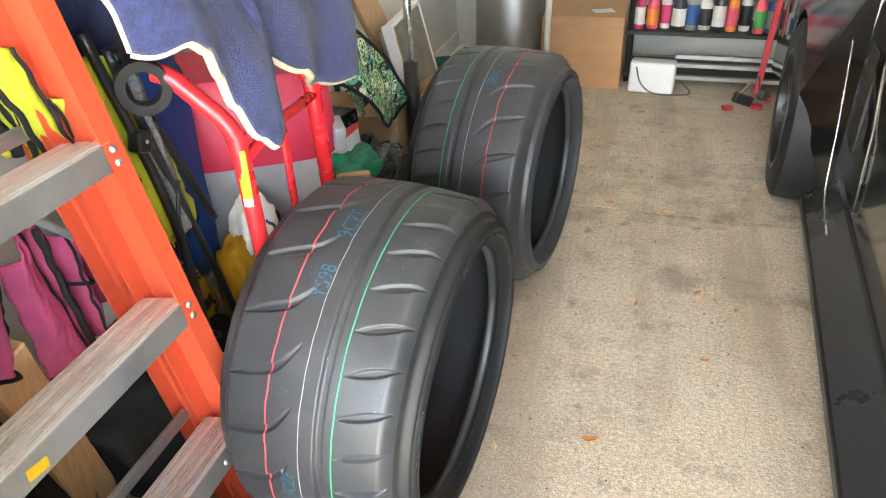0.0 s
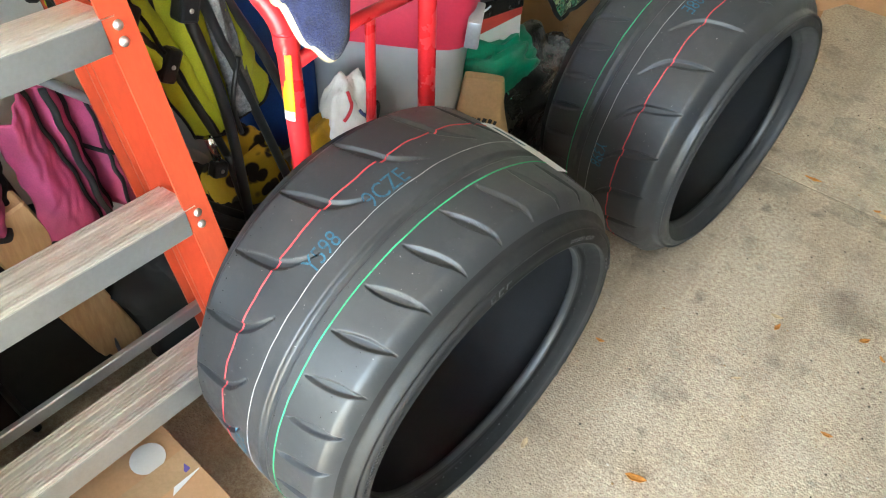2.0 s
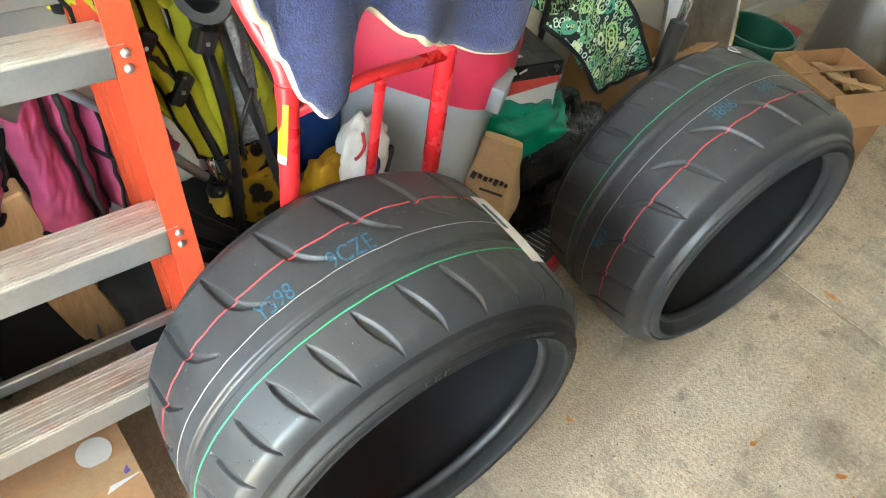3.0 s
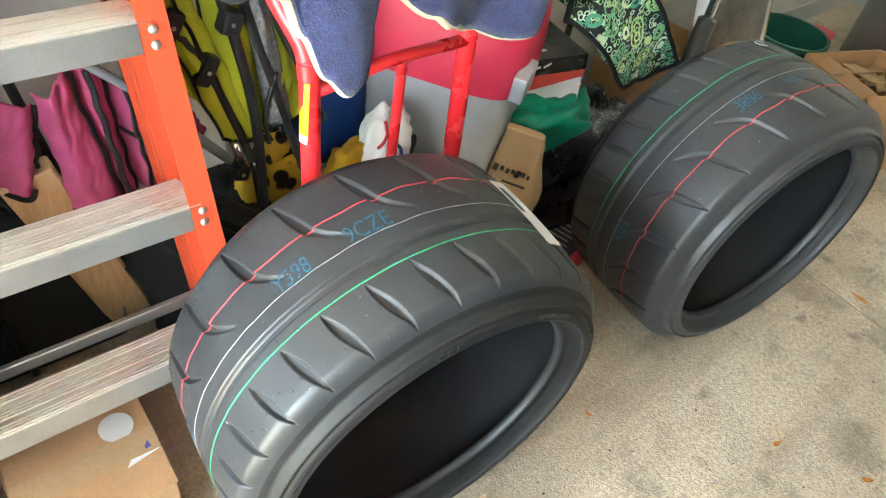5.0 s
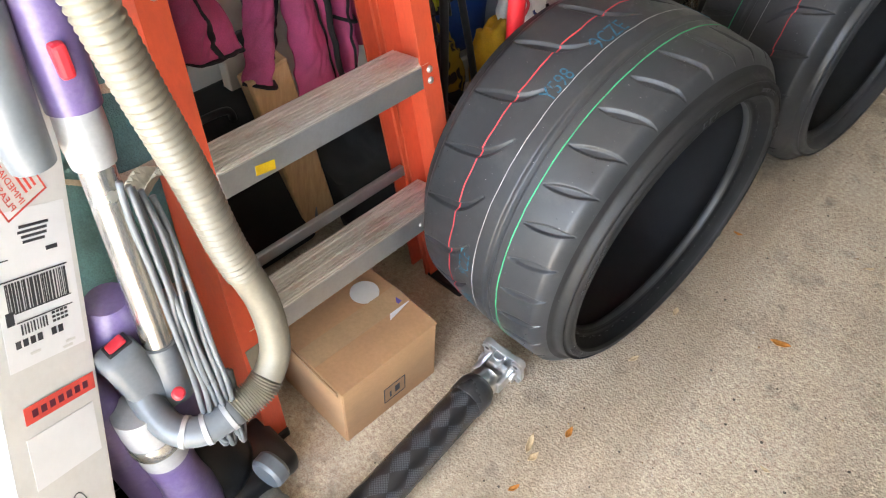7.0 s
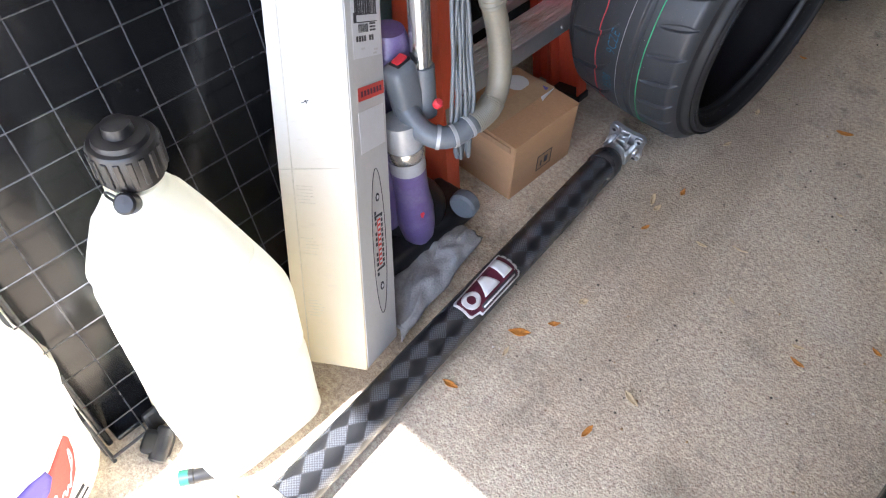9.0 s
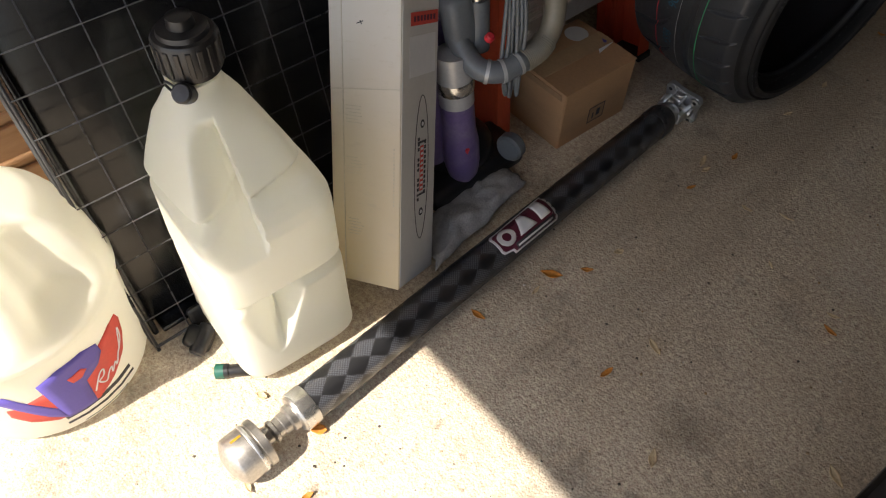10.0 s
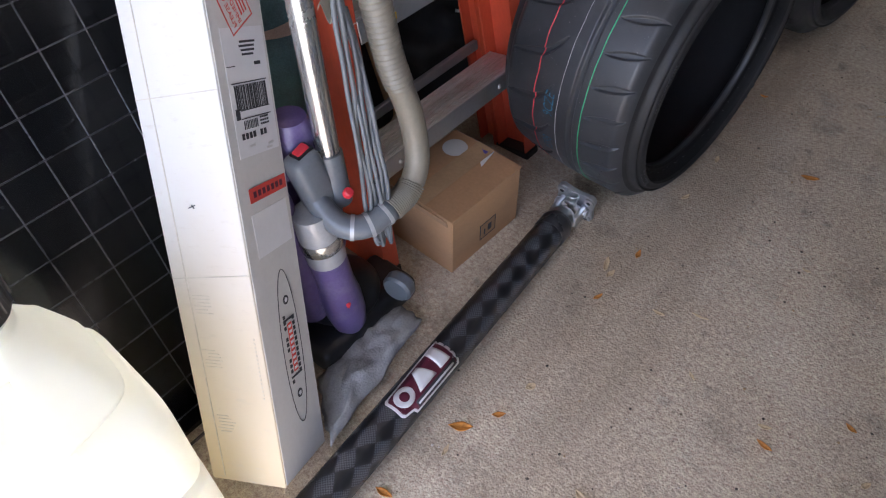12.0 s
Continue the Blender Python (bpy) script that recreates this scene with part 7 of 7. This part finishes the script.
shelving()
BOTTLE_COLS = [(0.55, 0.05, 0.15), (0.7, 0.10, 0.18), (0.65, 0.65, 0.62), (0.03, 0.03, 0.035), (0.25, 0.24, 0.22), (0.70, 0.69, 0.66), (0.02, 0.02, 0.025), (0.75, 0.25, 0.04), (0.6, 0.6, 0.55), (0.70, 0.09, 0.12), (0.03, 0.10, 0.30), (0.06, 0.30, 0.08)]
BOTTLE_MATS = [mat("bottle_plastic", c, 0.35, vary=0.1, scale=20, grain=160, bump=0.03) for c in BOTTLE_COLS]


def bottle(i, x, y, z):
    rnd = random.Random(100 + i)
    r, h = rnd.uniform(0.026, 0.036), rnd.uniform(0.17, 0.25)
    bm_ = BOTTLE_MATS[i % len(BOTTLE_MATS)]
    ob = thing("bottle", "plastic bottle of car care fluid on the black shelf", "bottle", group="bottles on the shelf", m=pose(x, y, z))
    part("bottle_body", lathe([(r * 0.9, 0), (r, 0.006), (r, h * 0.62), (r * 0.8, h * 0.72), (r * 0.42, h * 0.8), (r * 0.42, h * 0.84)], 20), bm_, ob, "", 40)
    part("label", lathe([(r + 0.0006, h * 0.12), (r + 0.0006, h * 0.55)], 20, None, cap=False), BOTTLE_MATS[(i * 5 + 2) % len(BOTTLE_MATS)], ob, "printed paper label", True)
    part("cap", lathe([(r * 0.5, h * 0.83), (r * 0.5, h), (r * 0.4, h * 1.01)], 16), BOTTLE_MATS[(i * 7 + 3) % len(BOTTLE_MATS)], ob, "", 40)


for i in range(13):
    bottle(i, -0.12 + 0.066 * i, 4.09 + 0.02 * (i % 3), 0.281)
for i in range(11):
    bottle(i + 20, -0.10 + 0.075 * i, 4.21 + 0.02 * (i % 2), 0.281)

wb = thing("white_case", "white plastic appliance box with a grey cord on the floor", "appliance", m=pose(-0.02, 3.92, 0, 0, 0, -4))
part("case_body", boxm(0.23, 0.12, 0.16, pose(0, 0, 0.08, -4, 0, 0), 0.014, 3), M_WHITEPL, wb, "", 40)
part("cord", tube(spline([(-0.08, -0.064, 0.14), (-0.05, -0.075, 0.06), (0.02, -0.08, 0.012), (0.14, -0.06, 0.008), (0.20, -0.02, 0.01), (0.15, 0.03, 0.05)]), 0.004, 6), M_GREYPL, wb, "grey cord", True)
for k, z in enumerate((0.05, 0.11, 0.15)):
    solid("metal_rail", boxm(0.55, 0.03, 0.022, pose(0.36, 4.02 + 0.02 * k, z), 0.003, 1), M_ALU, "aluminium rail lying below the shelf", "rail", group="rails below the shelf")


def clamp(x, y, rot):
    ob = thing("bar_clamp", "black bar clamp with red feet on the floor", "clamp", m=pose(x, y, 0, 0, 0, rot))
    part("clamp_body", boxm(0.10, 0.035, 0.05, pose(0, 0, 0.05, 0, 20, 0), 0.008, 2), M_BLACKPL, ob)
    for s in (-1, 1):
        part("clamp_foot", boxm(0.05, 0.04, 0.02, pose(s * 0.07, 0.0, 0.012), 0.005, 2), M_REDPL, ob, "red foot")
    part("clamp_bar", tube([(-0.05, 0.0, 0.05), (0.06, 0.05, 0.12)], 0.007, 8), M_CHROME, ob)


clamp(0.42, 3.72, 20)
clamp(0.52, 3.80, 70)
solid("level_stick", boxm(0.03, 0.015, 0.65, pose(0.53, 3.98, 0.33, -6, 4, 0), 0.003, 1), M_REDPL, "red and yellow tool standing against the shelf", "tool")


def blue_chair():
    ob = thing("camp_chair", "folded navy nylon chair with a silver frame by the back wall", "folding chair", m=pose(0.86, 4.1, 0))
    part("seat", boxm(0.34, 0.10, 0.26, pose(0, 0, 0.40, 12, 0, 0), 0.03, 3), M_BLUEPL, ob, "navy nylon", 40)
    for x in (-0.19, 0.19):
        part("leg", tube([(x, -0.05, 0), (x, 0.06, 0.75)], 0.011, 10), M_CHROME, ob, "silver tube", True)
    for z in (0.24, 0.52):
        part("bar", tube([(-0.19, 0, z), (0.19, 0, z)], 0.009, 10), M_CHROME, ob, "silver tube", True)


blue_chair()


# ---- parked black car ----
def car():
    ob = thing("parked_car", "black parked car standing beside the tyres, seen along its side", "car", m=pose(0.467, 1.5, 0, 0, 0, -4.1))
    # side section: x outwards to the car's middle, z up
    prof = [(0.12, 0.14), (0.09, 0.16), (0.075, 0.20), (0.070, 0.28), (0.075, 0.34), (0.070, 0.50), (0.045, 0.66), (0.05, 0.80), (0.08, 0.90), (0.16, 0.95), (0.30, 1.28), (0.42, 1.36), (1.40, 1.36), (1.52, 1.28), (1.68, 0.95), (1.78, 0.80), (1.78, 0.20), (1.70, 0.14)]
    ys = [(-2.1, 0.86), (-1.9, 0.97), (-1.2, 1.0), (0.0, 1.0), (0.62, 1.0), (0.95, 1.0)]
    bm = bmesh.new()
    rings = []
    for y, s in ys:
        rings.append([bm.verts.new((0.89 + (x - 0.89) * s, y, z if z < 0.9 else 0.9 + (z - 0.9) * (1.0 if -1.7 < y < 0.3 else 0.05))) for x, z in prof])
    for a, b in zip(rings, rings[1:]):
        for i in range(len(prof)):
            k = (i + 1) % len(prof)
            bm.faces.new((a[i], a[k], b[k], b[i]))
    bm.faces.new(rings[0][::-1])
    bm.faces.new(rings[-1])
    part("car_body", bm, M_CARPAINT, ob, "glossy black bodywork", 30)
    # front wing with a wheel arch
    out = [(0.94, 0.14)]
    out += [(1.33 + 0.345 * math.cos(t), 0.33 + 0.345 * math.sin(t)) for t in [math.pi - math.pi * k / 20 for k in range(21)] if 0.33 + 0.345 * math.sin(t) > 0.15]
    out += [(2.28, 0.18), (2.34, 0.45), (2.25, 0.70), (1.7, 0.86), (0.94, 0.90)]
    wing = outline_prism(out, 1.74)
    for v in wing.verts:
        y, z, x = v.co
        v.co = (-0.098 + x + 0.145 * max(0.0, min(1.0, (1.02 - y) / 0.08)) * (x < 0.8), y, z)
    part("front_wing", wing, M_CARPAINT, ob, "black front wing with the wheel arch", 30)
    sill = outline_prism([(-0.015, 0.125), (-0.015, 0.145), (0.065, 0.235), (0.10, 0.235), (0.10, 0.125)], 2.75)
    for v in sill.verts:
        x, z, y = v.co
        v.co = (x, y - 1.75, z)
    part("sill", sill, M_SILL, ob, "satin black side sill", 30)
    lip = boxm(0.016, 2.75, 0.03, pose(-0.016, -0.375, 0.13), 0.004, 2)
    part("sill_lip", lip, M_BLACKPL, ob, "dull black sill lip")
    part("door_edge", tube([(0.067, 0.62, 0.28), (0.066, 0.66, 0.5), (0.040, 0.62, 0.70), (0.046, 0.60, 0.82)], 0.004, 6), M_CHROME, ob, "bright door edge line", True)
    part("body_edge", tube(spline([(-0.024, 0.774, 0.728), (-0.020, 0.684, 0.508), (-0.016, 0.633, 0.328), (-0.008, 0.497, 0.264)], 6), 0.0024, 6), M_CHROME, ob, "bright body edge line", True)
    part("vent", boxm(0.01, 0.12, 0.30, pose(0.05, 0.82, 0.55), 0.004, 2), M_CARTRIM, ob, "dark side vent")
    for y, dx in ((1.33, -0.135), (-1.55, 0.0)):
        wh = part("wheel", lathe([(0.20, -0.11), (0.29, -0.11), (0.318, -0.095), (0.325, -0.05), (0.325, 0.05), (0.318, 0.095), (0.29, 0.11), (0.20, 0.11)], 64, pose(0.135 + dx, y, 0.325, 0, 90, 0), cap=False), M_SIDEWALL, ob, "car wheel", 35)
        rim = bmesh.new()
        add_lathe(rim, [(0.225, -0.08), (0.215, -0.115), (0.205, -0.11), (0.20, -0.02), (0.06, -0.02), (0.05, -0.05), (0.0, -0.055)], 48, pose(0.135 + dx, y, 0.325, 0, 90, 0), cap=False)
        for k in range(10):
            add_box(rim, 0.03, 0.025, 0.19, pose(0.135 + dx, y, 0.325) @ pose(0, 0, 0, 36 * k) @ pose(-0.075, 0, 0.115), 0.006, 2)
        part("rim", rim, M_CARTRIM, wh, "dark alloy rim", 35)
    return ob


car()


# ---- leaves and chips on the floor ----
def leaf_mesh(L, W, curl, seed):
    def fn(u, v):
        a = u * 2 - 1
        w = W * (1 - abs(a) ** 2.2) * (0.9 + 0.1 * math.sin(9 * u + seed))
        s = v * 2 - 1
        return (a * L / 2, s * w / 2, 0.002 + curl * (a * a * 0.6 + s * s * 0.5) + 0.0015 * nz3((u, v, seed), 4.0))
    return sheet(fn, 10, 6, 0.0008)


LEAVES = [
    (-0.062, 1.33, 0.045, 0.020, 20, 0), (-0.277, 1.245, 0.030, 0.013, 100, 1), (-0.275, 1.065, 0.028, 0.012, 70, 1), (-0.296, 1.588, 0.022, 0.010, 10, 0),
    (0.013, 1.917, 0.030, 0.012, 80, 0), (0.000, 1.95, 0.030, 0.014, 15, 1), (0.192, 2.021, 0.030, 0.016, 50, 0), (0.206, 1.694, 0.026, 0.012, 10, 0), (0.076, 2.551, 0.022, 0.010, 30, 0),
    (-0.31, 0.216, 0.048, 0.022, 35, 0), (-0.269, 0.283, 0.028, 0.013, 45, 0), (-0.334, 0.026, 0.036, 0.015, 10, 0), (-0.053, 0.244, 0.040, 0.016, -20, 1), (-0.077, 0.127, 0.034, 0.013, 85, 0),
    (0.153, 0.549, 0.032, 0.013, -10, 0), (0.091, 0.06, 0.040, 0.016, -60, 1), (-0.255, 0.375, 0.018, 0.013, 60, 1), (-0.269, 0.821, 0.030, 0.013, 100, 0), (-0.275, 0.655, 0.026, 0.011, 70, 0),
    (-0.31, 0.748, 0.046, 0.015, 110, 1), (-0.338, -0.363, 0.034, 0.022, 40, 0), (-0.332, -0.514, 0.034, 0.012, -10, 1), (-0.25, -0.446, 0.024, 0.011, 80, 0), (-0.461, -0.405, 0.024, 0.016, 30, 1), (-0.314, -0.558, 0.02, 0.009, 30, 1), (-0.15, 0.70, 0.028, 0.011, 5, 1), (0.30, 1.95, 0.022, 0.012, 80, 0), (0.05, 1.02, 0.02, 0.009, 0, 1),
    (-0.258, 0.373, 0.024, 0.016, 70, 1), (-0.021, 0.601, 0.022, 0.008, -35, 1), (-0.076, 0.748, 0.036, 0.006, 10, 1), (0.326, 0.590, 0.022, 0.013, 60, 1), (0.138, 0.586, 0.026, 0.011, 20, 1), (0.266, 0.688, 0.024, 0.012, -20, 0),
    (-0.301, 0.159, 0.028, 0.009, 100, 1), (-0.288, 0.730, 0.030, 0.014, 80, 1), (0.323, 0.282, 0.045, 0.018, -30, 1), (-0.003, 1.704, 0.022, 0.010, 40, 1), (0.242, 1.991, 0.020, 0.009, -40, 0), (0.074, 3.164, 0.030, 0.012, 0, 1), (-0.12, 2.57, 0.05, 0.016, 5, 0), (0.10, 2.54, 0.04, 0.018, 0, 1),
]
for k, (x, y, L, W, rot, pale) in enumerate(LEAVES):
    solid("fallen_leaf", leaf_mesh(L, W, 0.006, k), M_LEAFPALE if pale else M_LEAF, "pale dry leaf curled on the concrete" if pale else "small orange-brown dry leaf on the concrete", "leaf", group="leaves on the floor", smooth=True, m=pose(x, y, 0.0005, 0, 0, rot))


def floor_grit():
    """Crumbs, seeds and bits of gravel swept into the garage."""
    rnd = random.Random(77)
    bm = bmesh.new()
    for k in range(900):
        x, y = rnd.uniform(-0.5, 0.42), rnd.uniform(-0.75, 3.4)
        r = rnd.choice((0.0008, 0.0010, 0.0014, 0.0018, 0.0026))
        vs = bmesh.ops.create_icosphere(bm, subdivisions=1, radius=r)["verts"]
        for v in vs:
            v.co = Vector((v.co.x * rnd.uniform(0.7, 1.7), v.co.y * rnd.uniform(0.7, 1.7), v.co.z * 0.7)) + Vector((x, y, r * 0.5))
    return bm


solid("floor_grit", floor_grit(), M_GRIT, "dark and pale crumbs of grit scattered on the concrete", "grit", kind="stuff")
